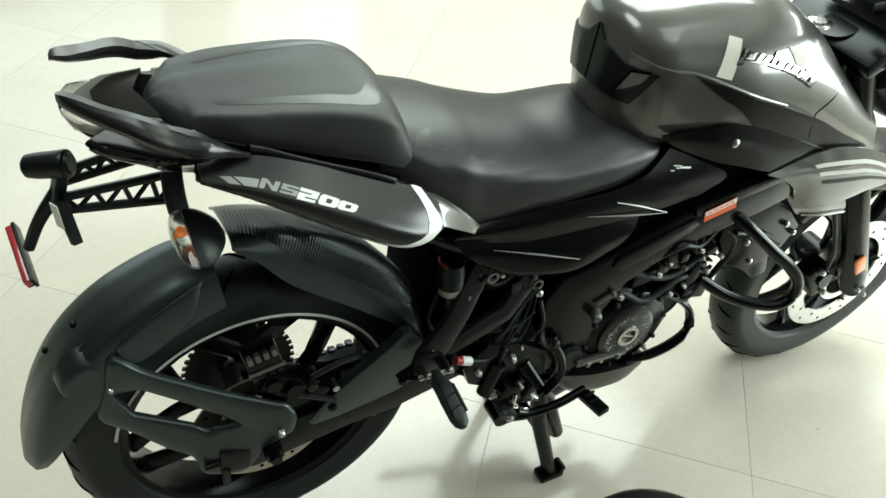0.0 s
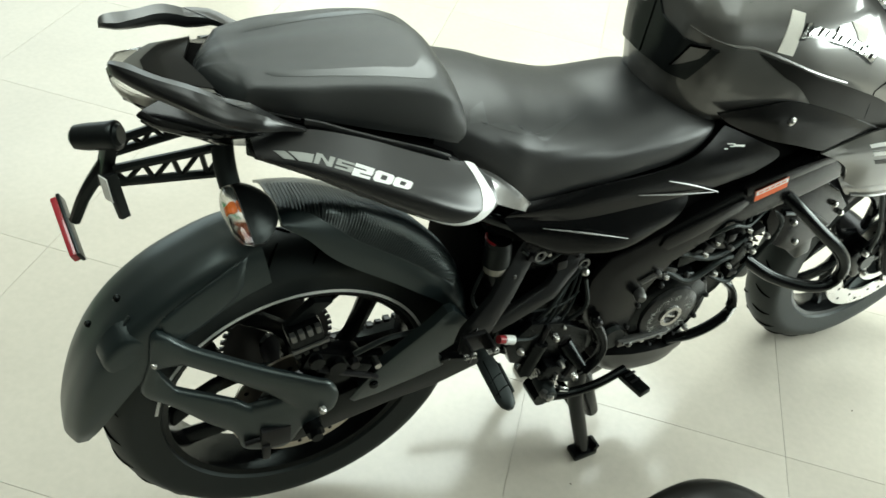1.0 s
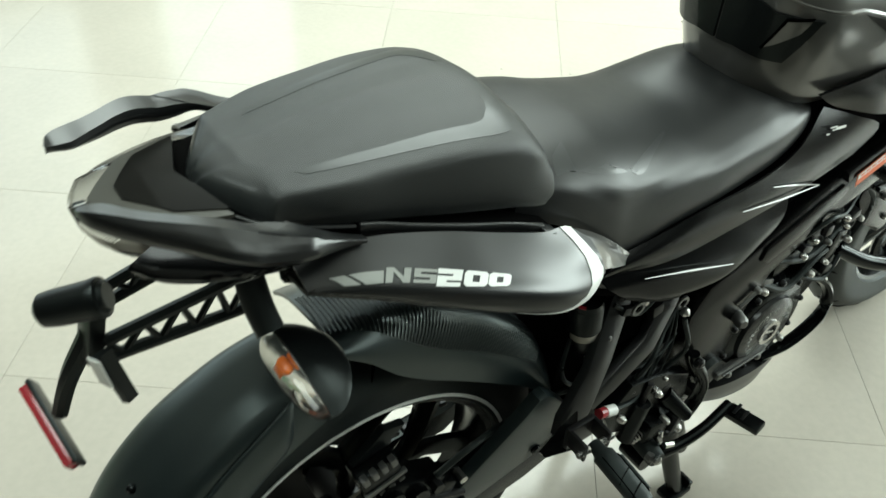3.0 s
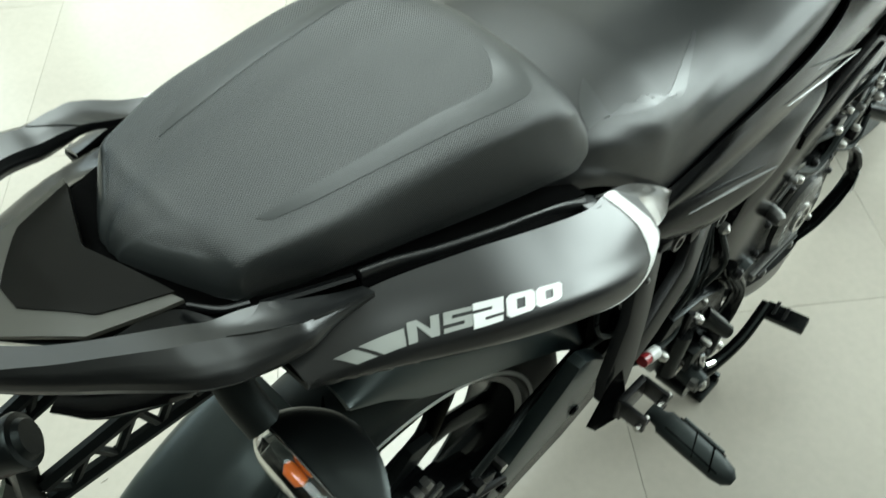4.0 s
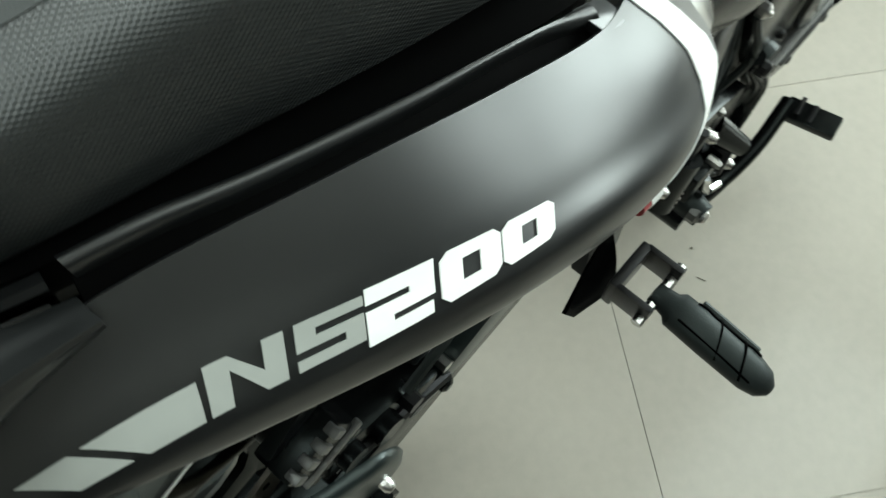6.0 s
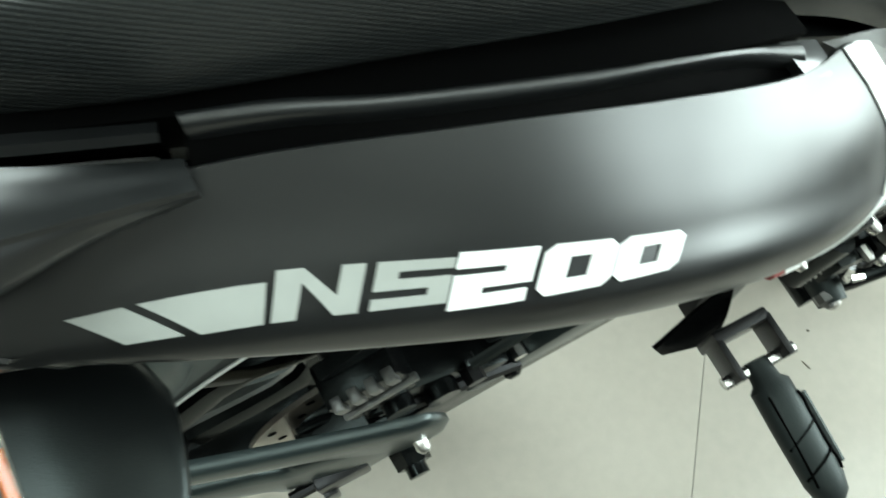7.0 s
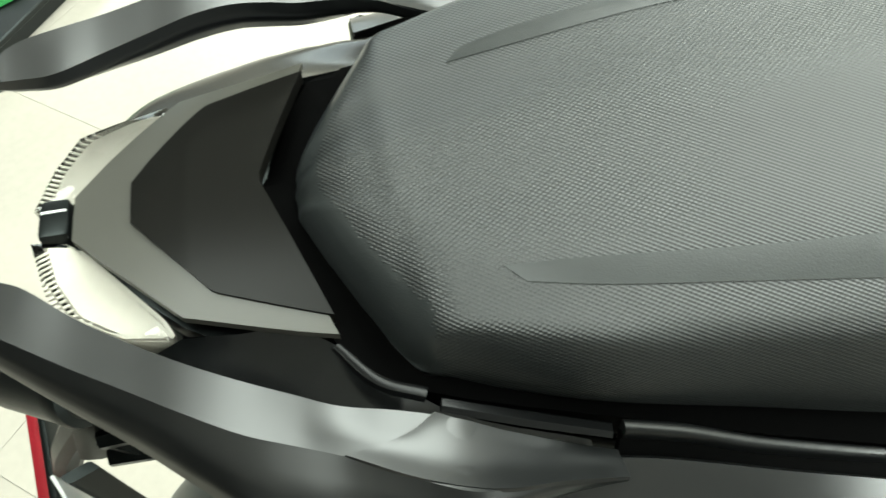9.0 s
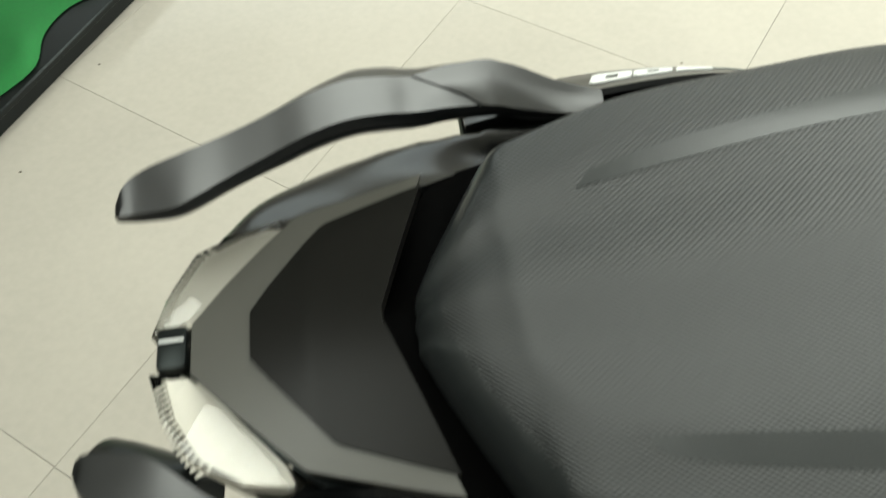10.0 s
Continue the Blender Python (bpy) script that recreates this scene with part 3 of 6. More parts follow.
RIDER_ST = [(0.135, 0.100, 0.800, 0.838, 0.862), (0.19, 0.113, 0.780, 0.826, 0.856), (0.25, 0.119, 0.735, 0.806, 0.845), (0.29, 0.118, 0.706, 0.790, 0.833), (0.36, 0.119, 0.713, 0.772, 0.813),
            (0.42, 0.119, 0.717, 0.764, 0.802), (0.48, 0.116, 0.722, 0.766, 0.808), (0.53, 0.113, 0.727, 0.768, 0.812), (0.58, 0.106, 0.737, 0.770, 0.800), (0.615, 0.095, 0.752, 0.770, 0.785)]
rider_seat = part("rider_seat", loft([seat_ring(*s) for s in RIDER_ST], 84, 64), RIDER, bike, "black smooth vinyl rider seat", 60)

rider_tree = BVHTree.FromPolygons([v.co for v in rider_seat.data.vertices], [p.vertices for p in rider_seat.data.polygons])
for side in (-1, 1):
    # a hooked line that runs round the hollow of the seat
    inner = [(0.213, 0.069), (0.209, 0.085), (0.208, 0.093), (0.213, 0.098), (0.24, 0.102), (0.267, 0.102), (0.287, 0.097), (0.328, 0.082), (0.368, 0.066)]
    outer = [(0.212, 0.068), (0.188, 0.083), (0.181, 0.098), (0.192, 0.110), (0.226, 0.115), (0.267, 0.113), (0.293, 0.103), (0.332, 0.087), (0.368, 0.069)]
    rows = [[(x, MID + side * y, seat_top(RIDER_ST, x, y)) for x, y in line] for line in (inner, outer)]
    rows.insert(1, [tuple((p + q) / 2 for p, q in zip(a, b)) for a, b in zip(*rows)])
    hook = Sheet(rows, 60, 8, out=(0, 0, 1))
    hook.g = [[rider_tree.find_nearest(p)[0] + Vector((0, 0, 0.0004)) for p in col] for col in hook.g]
    part("seat_strip", hook.mesh(0.002), RIDER_LINE, rider_seat, "smooth embossed vinyl line")

# ---- tank ----


def tank_ring(x, bw, bz, cw, cz, tz):
    half = [(bw * 0.7, bz - 0.02), (bw, bz), (bw + (cw - bw) * 0.6 + 0.004, bz + (cz - bz) * 0.55), (cw, cz), (cw * 0.86, cz + (tz - cz) * 0.5), (cw * 0.5, tz - (tz - cz) * 0.12), (0, tz)]
    return [(x, -y, z) for y, z in half] + [(x, y, z) for y, z in half[-2::-1]]


TANK = [(0.504, 0.024, 0.840, 0.031, 0.915, 0.948), (0.517, 0.052, 0.822, 0.068, 0.922, 0.967), (0.55, 0.076, 0.803, 0.098, 0.914, 0.978), (0.60, 0.09, 0.787, 0.107, 0.903, 0.985), (0.70, 0.114, 0.800, 0.121, 0.882, 0.99), (0.80, 0.12, 0.775, 0.126, 0.852, 0.979),
        (0.90, 0.12, 0.74, 0.126, 0.818, 0.930), (1.0, 0.12, 0.70, 0.122, 0.77, 0.850), (1.10, 0.11, 0.66, 0.112, 0.705, 0.79)]
tank = part("fuel_tank", loft([tank_ring(*t) for t in TANK], 56, 56), GREY, bike, "grey metallic fuel tank", 50)


def tank_side(x, f):
    """A point on the tank's right side; f 0 at its lower edge, 1 at the crease, 2 at the top."""
    for a, b in zip(TANK, TANK[1:]):
        if a[0] <= x <= b[0]:
            t = (x - a[0]) / (b[0] - a[0])
            bw, bz, cw, cz, tz = (a[k] + (b[k] - a[k]) * t for k in range(1, 6))
            break
    if f <= 1:
        return Vector((x, -(bw + (cw - bw) * f + 0.004 * math.sin(f * math.pi)), bz + (cz - bz) * f))
    g = f - 1
    return Vector((x, -cw * (1 - 0.5 * g ** 1.6 - 0.5 * g ** 6), cz + (tz - cz) * math.sin(g * math.pi / 2)))


tank_sheet = Sheet([[Vector((0.5035, y, tank_side(0.505, f).z)) for y in (-0.002, -0.012, -0.022)] + [tank_side(x, f) for x in (0.505, 0.508, 0.513, 0.52, 0.54, 0.56, 0.60, 0.65, 0.70, 0.75, 0.80, 0.85, 0.90, 0.95, 1.0, 1.05, 1.09)] for f in (0.02, 0.3, 0.6, 0.85, 1.0, 1.15, 1.3, 1.5, 1.75)], 90, 50, out=(-0.3, -1, 0.6))
tank_tree = BVHTree.FromPolygons([v.co for v in tank.data.vertices], [p.vertices for p in tank.data.polygons])
tank_sheet.g = [[tank_tree.find_nearest(p)[0] for p in col] for col in tank_sheet.g]


def on_tank(name, polys, mat, label, lift=0.001, thick=0.001, flip=False):
    bm = tank_sheet.decal(polys, lift=lift, thick=thick, cut=0.03)
    if flip:
        bmesh.ops.transform(bm, matrix=Matrix.Diagonal((1, -1, 1, 1)), verts=bm.verts[:])
    return part(name, bm, mat, tank, label)


def ribbon(a, b):
    return [[a[i], a[i + 1], b[i + 1], b[i]] for i in range(len(a) - 1)]


# shade painted as a band under the crease, black rear corner with its slot and slot shadow, tapes, word mark shapes
on_tank("crease_shade", ribbon([(0.25, 0.525), (0.33, 0.412), (0.42, 0.319), (0.53, 0.294), (0.655, 0.306), (0.78, 0.306), (0.95, 0.331)], [(0.26, 0.50), (0.345, 0.294), (0.455, 0.087), (0.56, 0.075), (0.695, 0.081), (0.81, 0.106), (0.95, 0.15)]), GLOSS, "dark band painting the shade below the crease")
TRIM = ribbon([(0.0, 0.92), (0.025, 0.738), (0.055, 0.63), (0.085, 0.544), (0.12, 0.53), (0.16, 0.519)], [(0.0, 0.10), (0.02, 0.105), (0.035, 0.113), (0.08, 0.155), (0.12, 0.20), (0.155, 0.50)])
on_tank("corner_trim", TRIM, PLASTIC, "black rear corner trim with a slot", 0.004, 0.004)
on_tank("corner_trim", TRIM, PLASTIC, "black rear corner trim with a slot", 0.004, 0.004, True)
on_tank("vent_slot", [[(0.08, 0.25), (0.105, 0.50), (0.14, 0.525), (0.13, 0.438)]], GREY, "grey slot", 0.005, 0.001)
on_tank("slot_shadow", [[(0.078, 0.25), (0.102, 0.52), (0.105, 0.50), (0.082, 0.25)], [(0.102, 0.52), (0.142, 0.545), (0.14, 0.525), (0.105, 0.50)]], SHADE_BLACK, "", 0.0055, 0.001)
on_tank("masking_tape", [[(0.305, 0.806), (0.34, 0.769), (0.338, 0.463), (0.295, 0.512)]], TAPE, "strip of paper masking tape", 0.0012)
on_tank("masking_tape", [[(0.48, 0.738), (0.55, 0.738), (0.54, 0.619), (0.515, 0.619)]], TAPE, "strip of paper masking tape", 0.0012)
MARK = [(0.338, 0.590, 0.010, 0.105), (0.356, 0.612, 0.020, 0.052), (0.386, 0.600, 0.010, 0.055), (0.404, 0.594, 0.014, 0.050), (0.430, 0.580, 0.009, 0.105), (0.447, 0.572, 0.020, 0.052), (0.476, 0.562, 0.012, 0.052), (0.497, 0.552, 0.020, 0.054), (0.526, 0.540, 0.010, 0.054), (0.543, 0.532, 0.016, 0.085), (0.570, 0.522, 0.012, 0.060)]
for u_, v_, w_, h_ in MARK:
    # offset black bars draw each letter's dark outline and shadow
    on_tank("word_mark_outline_shadow", [[(u_ - 0.003, v_ - 0.016), (u_ + w_ + 0.005, v_ - 0.020), (u_ + w_ + 0.017, v_ + h_), (u_ + 0.010, v_ + h_)]], GLOSS, "", 0.0014, 0.001)
    on_tank("word_mark_bar", [[(u_, v_), (u_ + w_, v_ - 0.004), (u_ + w_ + 0.012, v_ + h_), (u_ + 0.012, v_ + h_)]], CHROME, "raised silver word mark shape", 0.0028, 0.0012)
on_tank("word_mark_bar", ribbon([(0.34, 0.604), (0.42, 0.592), (0.50, 0.563), (0.58, 0.532)], [(0.34, 0.594), (0.42, 0.582), (0.50, 0.553), (0.58, 0.522)]), CHROME, "raised silver word mark shape", 0.0026, 0.001)
for pts in ([(0.74, 0.725), (0.695, 0.512), (0.645, 0.338)], [(0.645, 0.338), (0.655, 0.22), (0.67, 0.106)]):
    part("tank_joint", tube([tank_sheet.at(u, v, 0.0003) for u, v in pts], 0.0011, n=5), SHADE_BLACK, tank)
part("tank_crease", tube([tank_sheet.at(u, v, 0.0) for u, v in ((0.09, 0.662), (0.13, 0.606), (0.185, 0.562), (0.24, 0.55), (0.33, 0.43), (0.42, 0.335), (0.53, 0.312))], [0.001, 0.0028, 0.003, 0.0026, 0.002], n=8), GREY, tank)

# ---- tail ----
XS = (-0.092, -0.035, 0.03, 0.09, 0.14, 0.175, 0.205)


def rows_of(zs_ys):
    return [[(x, -y, z) for x, z, y in zip(XS, zs, ys)] for zs, ys in zs_ys]


PANEL_ROWS = rows_of([
    ((0.860, 0.8645, 0.8520, 0.8295, 0.8105, 0.7975, 0.773), (0.099, 0.1058, 0.1192, 0.1268, 0.1305, 0.124, 0.131)),
    ((0.8575, 0.8555, 0.8395, 0.8165, 0.7965, 0.782, 0.764), (0.108, 0.1185, 0.1345, 0.1425, 0.1465, 0.147, 0.146)),
    ((0.854, 0.8478, 0.8278, 0.8040, 0.7815, 0.766, 0.757), (0.115, 0.1305, 0.1480, 0.1570, 0.1610, 0.160, 0.152)),
    ((0.850, 0.838, 0.8145, 0.790, 0.765, 0.752, 0.751), (0.121, 0.1415, 0.1605, 0.1705, 0.1735, 0.169, 0.156)),
    ((0.848, 0.827, 0.796, 0.765, 0.741, 0.737, 0.746), (0.120, 0.140, 0.157, 0.166, 0.168, 0.164, 0.153)),
    ((0.844, 0.822, 0.785, 0.752, 0.732, 0.732, 0.743), (0.090, 0.105, 0.115, 0.12, 0.125, 0.128, 0.130)),
])
panel_sheet = Sheet(PANEL_ROWS, 70, 40)
side_panels = both("side_panel", lambda: panel_sheet.mesh(0.003), SATIN, "satin black tail side panel")
side_panels[1].location.y = 0.009
# narrow strip along the seat; a black sheet paints the groove's shade beside the panel
STRIP_IN = [(-0.0315, -0.0965, 0.8715), (-0.01, -0.1000, 0.866), (0.017, -0.106, 0.857), (0.064, -0.1125, 0.841), (0.10, -0.1165, 0.8285), (0.125, -0.119, 0.8195), (0.145, -0.121, 0.812)]
STRIP_OUT = [(-0.0315, -0.1005, 0.872), (-0.01, -0.1043, 0.8665), (0.015, -0.1095, 0.8575), (0.06, -0.1158, 0.8425), (0.10, -0.1190, 0.829), (0.122, -0.1212, 0.820), (0.145, -0.1265, 0.811)]


def strip_mesh():
    rings = []
    for a, b in zip(STRIP_IN, STRIP_OUT):
        a, b = Vector(a), Vector(b)
        rings.append([a + Vector((0, 0, -0.014)), a + Vector((0, 0, 0.0008)), a.lerp(b, 0.3) + Vector((0, 0, 0.0016)), a.lerp(b, 0.7) + Vector((0, 0, 0.0010)), b + Vector((0, 0, -0.0008)), b + Vector((0, 0.001, -0.014))])
    return loft_sharp(rings, 2, 40)


both("panel_strip", strip_mesh, SATIN, "narrow satin black strip along the seat", sharp=60)
both("groove_shade", lambda: Sheet([[(x, y + 0.002, z - 0.005) for x, y, z in STRIP_OUT], [(x, -y + 0.001, z - 0.008) for x, z, y in zip(XS[1:5], (0.868, 0.851, 0.8285, 0.810), (0.107, 0.120, 0.1275, 0.132))]], 30, 6, out=(0, 0, 1)).mesh(0.003), SHADE_BLACK, "black sheet painting the groove's shade under the strip")
both("strip_end", lambda: Sheet([[(0.139, -0.119, 0.8135), (0.152, -0.119, 0.8065), (0.158, -0.119, 0.803)], [(0.140, -0.125, 0.8125), (0.150, -0.126, 0.8075), (0.157, -0.126, 0.8035)], [(0.143, -0.131, 0.8085), (0.150, -0.132, 0.805), (0.155, -0.132, 0.803)]], 14, 10, out=(0, -0.3, 1)).mesh(0.004), SATIN)
# grey infill in front of the white band
INFILL = [[(0.168, -0.117, 0.792), (0.21, -0.116, 0.772), (0.25, -0.117, 0.742), (0.288, -0.117, 0.706)], [(0.185, -0.133, 0.783), (0.215, -0.130, 0.765), (0.25, -0.125, 0.735), (0.286, -0.118, 0.700)], [(0.203, -0.150, 0.748), (0.22, -0.145, 0.738), (0.25, -0.135, 0.718), (0.283, -0.12, 0.694)]]
both("panel_infill", lambda: Sheet(INFILL, 24, 14).mesh(0.003), GREY, "grey painted infill")


def lettering(polys, far=False):
    """Slanted block shapes along the panel: x in letter widths from the first letter, y 0 to 1."""
    out = []
    for poly in polys:
        q = []
        for x, y in poly:
            xx = (x + 0.28 * y) * (1.055 if x > 0 else 0.95)
            f = 1.1 - xx / 5.35 if far else xx / 5.35
            u = U0 + (U1 - U0) * f
            v = (VB0 + (VB1 - VB0) * f) + ((VT0 - VB0) + ((VT1 - VB1) - (VT0 - VB0)) * f) * y
            q.append((u, v))
        out.append(q)
    return out


LETTER_CORNERS = {(0.0, 0.0): (-0.0335, -0.1365, 0.8395), (0.0, 1.0): (-0.0272, -0.1310, 0.8500), (5.26, -0.2): (0.0696, -0.1610, 0.8030), (5.26, 1.1): (0.0770, -0.1602, 0.8168)}
(U0, VB0), (_, VT0), (u_low, v_low), (u_top, v_top) = (panel_sheet.nearest(c) for c in LETTER_CORNERS.values())
U1 = U0 + ((u_low - U0) * 5.35 / 5.204 + (u_top - U0) * 5.35 / 5.568) / 2
VB1 = v_low + (v_top - v_low) * 0.2 / 1.3
VT1 = v_low + (v_top - v_low) * 1.2 / 1.3


def bars(*rects):
    return [[(a, b), (c, b), (c, d), (a, d)] for a, b, c, d in rects]


N_SHAPE = [[(0, 0), (0.26, 0), (0.26, 1), (0, 1)], [(0.26, 0.72), (0.66, 0.0), (0.92, 0.0), (0.26, 1.0)], [(0.66, 0.28), (0.92, 0), (0.92, 1), (0.66, 1)]]
S_SHAPE = bars((1.05, 0, 1.95, 0.22), (1.05, 0.39, 1.95, 0.61), (1.05, 0.78, 1.95, 1.0), (1.05, 0.61, 1.31, 0.78), (1.69, 0.22, 1.95, 0.39))
TWO = bars((1.98, -0.20, 2.96, 0.10), (1.98, 0.25, 3.0, 0.57), (1.98, 0.73, 3.0, 1.10), (2.62, 0.57, 3.0, 0.73), (1.98, 0.10, 2.36, 0.25))


def zero(x):
    """A block nought with cut corners."""
    outer = [(x, 0.0), (x + 0.13, -0.20), (x + 0.93, -0.20), (x + 1.06, 0.0), (x + 1.06, 0.90), (x + 0.93, 1.10), (x + 0.13, 1.10), (x, 0.90)]
    inner = [(x + 0.37, 0.16), (x + 0.69, 0.16), (x + 0.69, 0.74), (x + 0.37, 0.74)]
    out = []
    for k in range(4):
        a, b, c = outer[2 * k], outer[2 * k + 1], outer[(2 * k + 2) % 8]
        out.append([a, ((a[0] + b[0]) / 2, (a[1] + b[1]) / 2), b, inner[k]])
        out.append([b, c, inner[(k + 1) % 4], inner[k]])
    return out


DASH = [[(-1.62, 0.08), (-0.98, 0.04), (-1.68, 0.8), (-2.30, 0.8)], [(-0.78, 0.0), (-0.08, 0.0), (-0.10, 0.8), (-1.52, 0.8)]]
for sheet_flip in (False, True):
    owner = side_panels[1] if sheet_flip else side_panels[0]
    for nm, shapes, mat in (("decal_flash", DASH, FADE), ("decal_letter", N_SHAPE, FADE), ("decal_letter", S_SHAPE, FADE), ("decal_digit", TWO, WHITE), ("decal_digit", zero(3.1), WHITE), ("decal_digit", zero(4.2), WHITE)):
        # the word reads forwards on the far side too
        polys = lettering(shapes, sheet_flip)
        if sheet_flip:
            polys = [[(u, v + 1.0 * (VT0 - VB0)) for u, v in p] for p in polys]
        bm = panel_sheet.decal(polys, cut=0.03)
        part(nm, mirror_bm(bm) if sheet_flip else bm, mat, owner)


def band():
    pts_in = [(0.838, 0.0), (0.875, 0.12), (0.905, 0.26), (0.917, 0.40), (0.905, 0.50), (0.87, 0.56), (0.80, 0.60), (0.70, 0.635), (0.62, 0.655)]
    pts_out = [(0.895, 0.0), (0.94, 0.12), (0.975, 0.28), (0.990, 0.44), (0.975, 0.56), (0.92, 0.635), (0.83, 0.655), (0.71, 0.662), (0.62, 0.660)]
    return [[pts_in[i], pts_out[i], pts_out[i + 1], pts_in[i + 1]] for i in range(len(pts_in) - 1)]


for k, owner in enumerate(side_panels):
    bm = panel_sheet.decal(band(), cut=0.03)
    part("white_band", mirror_bm(bm) if k else bm, WHITE, owner, "white curved band")

# body under the seat
TAIL_RINGS = []
for x, w, zl, zh in ((-0.204, 0.006, 0.860, 0.884), (-0.185, 0.022, 0.850, 0.885), (-0.165, 0.042, 0.842, 0.885), (-0.14, 0.054, 0.832, 0.880), (-0.12, 0.058, 0.822, 0.866), (-0.06, 0.076, 0.806, 0.852), (0.0, 0.088, 0.790, 0.836), (0.08, 0.096, 0.76, 0.812), (0.16, 0.10, 0.725, 0.78), (0.26, 0.10, 0.68, 0.72)):
    TAIL_RINGS.append([(x, -w, zh - 0.004), (x, -w * 0.9, zh), (x, w * 0.9, zh), (x, w, zh - 0.004), (x, w * 0.92, (zl + zh) / 2), (x, w * 0.7, zl), (x, -w * 0.7, zl), (x, -w * 0.92, (zl + zh) / 2)])
part("tail_body", loft(TAIL_RINGS, 40, 40), PLASTIC, bike, "black under-seat tail body")
both("tail_skirt", lambda: Sheet([[(-0.167, -0.0475, 0.8855), (-0.150, -0.0500, 0.8870), (-0.125, -0.054, 0.886), (-0.085, -0.080, 0.866), (-0.04, -0.096, 0.858)],
                                  [(-0.198, -0.053, 0.872), (-0.178, -0.074, 0.869), (-0.13, -0.095, 0.864), (-0.085, -0.103, 0.860), (-0.04, -0.106, 0.854)],
                                  [(-0.19, -0.048, 0.860), (-0.168, -0.062, 0.850), (-0.12, -0.078, 0.842), (-0.085, -0.084, 0.842), (-0.04, -0.092, 0.836)],
                                  [(-0.18, -0.028, 0.852), (-0.155, -0.04, 0.836), (-0.12, -0.056, 0.824), (-0.085, -0.065, 0.822), (-0.04, -0.075, 0.818)]], 40, 24).mesh(0.003), TAIL_GLOSS, "black tail side skirt")
# cover behind the seat
def cover_height(x, y):
    f = min(abs(y) / 0.060, 1)
    return 0.8905 + 0.007 * (1 - f * f) * min(1, max(0, (x + 0.21) / 0.05))


def cover_grid(outline_half, lift, thick):
    """A shallow domed plate with a mirrored outline, in x and half width."""
    bm = bmesh.new()
    nx, ny = 30, 24
    top = []
    x0, x1 = outline_half[0][0], outline_half[-1][0]

    def half(x):
        for (a, b), (c, d) in zip(outline_half, outline_half[1:]):
            if a <= x <= c:
                return b + (d - b) * (x - a) / max(c - a, 1e-9)
        return outline_half[-1][1]

    def notch(y, w):
        return -0.022 * (1 - abs(y) / 0.0635)

    for i in range(nx):
        f = i / (nx - 1)
        row = []
        for j in range(ny):
            g = -1 + 2 * j / (ny - 1)
            xe = x0 + (x1 - x0) * f
            w = half(xe)
            y = g * w
            x = xe + notch(y, w) * f ** 2
            row.append((x - 0.002 * f, MID + y, cover_height(x, y) + lift))
        top.append([bm.verts.new(p) for p in row])
    low = [[bm.verts.new(v.co - Vector((0, 0, thick))) for v in r] for r in top]
    for i in range(nx - 1):
        for j in range(ny - 1):
            bm.faces.new((top[i][j], top[i + 1][j], top[i + 1][j + 1], top[i][j + 1]))
            bm.faces.new((low[i][j], low[i][j + 1], low[i + 1][j + 1], low[i + 1][j]))
    for i in range(nx - 1):
        for j in (0, ny - 1):
            bm.faces.new((top[i][j], low[i][j], low[i + 1][j], top[i + 1][j]))
    for j in range(ny - 1):
        for i in (0, nx - 1):
            bm.faces.new((top[i][j], top[i][j + 1], low[i][j + 1], low[i][j]))
    return bm


tail_cover = part("tail_cover", cover_grid([(-0.202, 0.0095), (-0.190, 0.0225), (-0.1625, 0.0490), (-0.114, 0.0635)], 0.0, 0.003), TAILGREY, bike, "satin grey tail cover")
part("cover_inlay", cover_grid([(-0.181, 0.009), (-0.174, 0.018), (-0.152, 0.0425), (-0.1125, 0.0570)], 0.0012, 0.006), GLOSS, tail_cover, "black gloss inlay")
part("tail_latch", join(box(-0.2085, 0.006, 0.887, 0.0105, 0.0165, 0.012, 0.002)), PLASTIC, bike, "small black block between the tail lamps")
part("latch_line", box(-0.2085, 0.0082, 0.8931, 0.0085, 0.0009, 0.0006, 0), WHITE, tail_cover)


def lens_ring(z, s, dx):
    pts = [(-0.2165, -0.0020), (-0.2035, -0.0040), (-0.1730, -0.0400), (-0.1690, -0.0485), (-0.1880, -0.0440), (-0.2025, -0.0350), (-0.2120, -0.0185)]
    cx, cy = -0.194, -0.027
    return [(cx + (x - cx) * s + dx, cy + (y - cy) * s, z + (0.002 if x < -0.2 else -0.001)) for x, y in pts]


def tail_lens():
    return loft([lens_ring(0.889, 0.9, 0), lens_ring(0.8875, 1.0, 0), lens_ring(0.872, 1.0, 0.004), lens_ring(0.862, 0.9, 0.012)], 36, 10, straight=True)


def tail_reflector():
    return loft([lens_ring(0.8855, 0.90, 0.003), lens_ring(0.8840, 0.93, 0.002), lens_ring(0.872, 0.86, 0.006)], 42, 6, straight=True)


lamps = both("tail_lamp", tail_lens, LENS, "clear tail lamp lens")
for k, owner in enumerate(lamps):
    owner.visible_shadow = False
    part("lamp_reflector", mirror_bm(tail_reflector()) if k else tail_reflector(), REFLECTOR, owner, "silvered reflector with fine ribs")
    for q in range(16):
        f = q / 15
        p = Vector((-0.2120 + 0.013 * f * f + 0.001 * f, -0.0065 - 0.031 * f, 0.8868 - 0.001 * f))
        bmr = box(p.x, p.y, p.z, 0.0060, 0.0011, 0.0012, 0.0003, (0, 0, 20))
        part("lens_rib", mirror_bm(bmr) if k else bmr, REFLECTOR, owner)

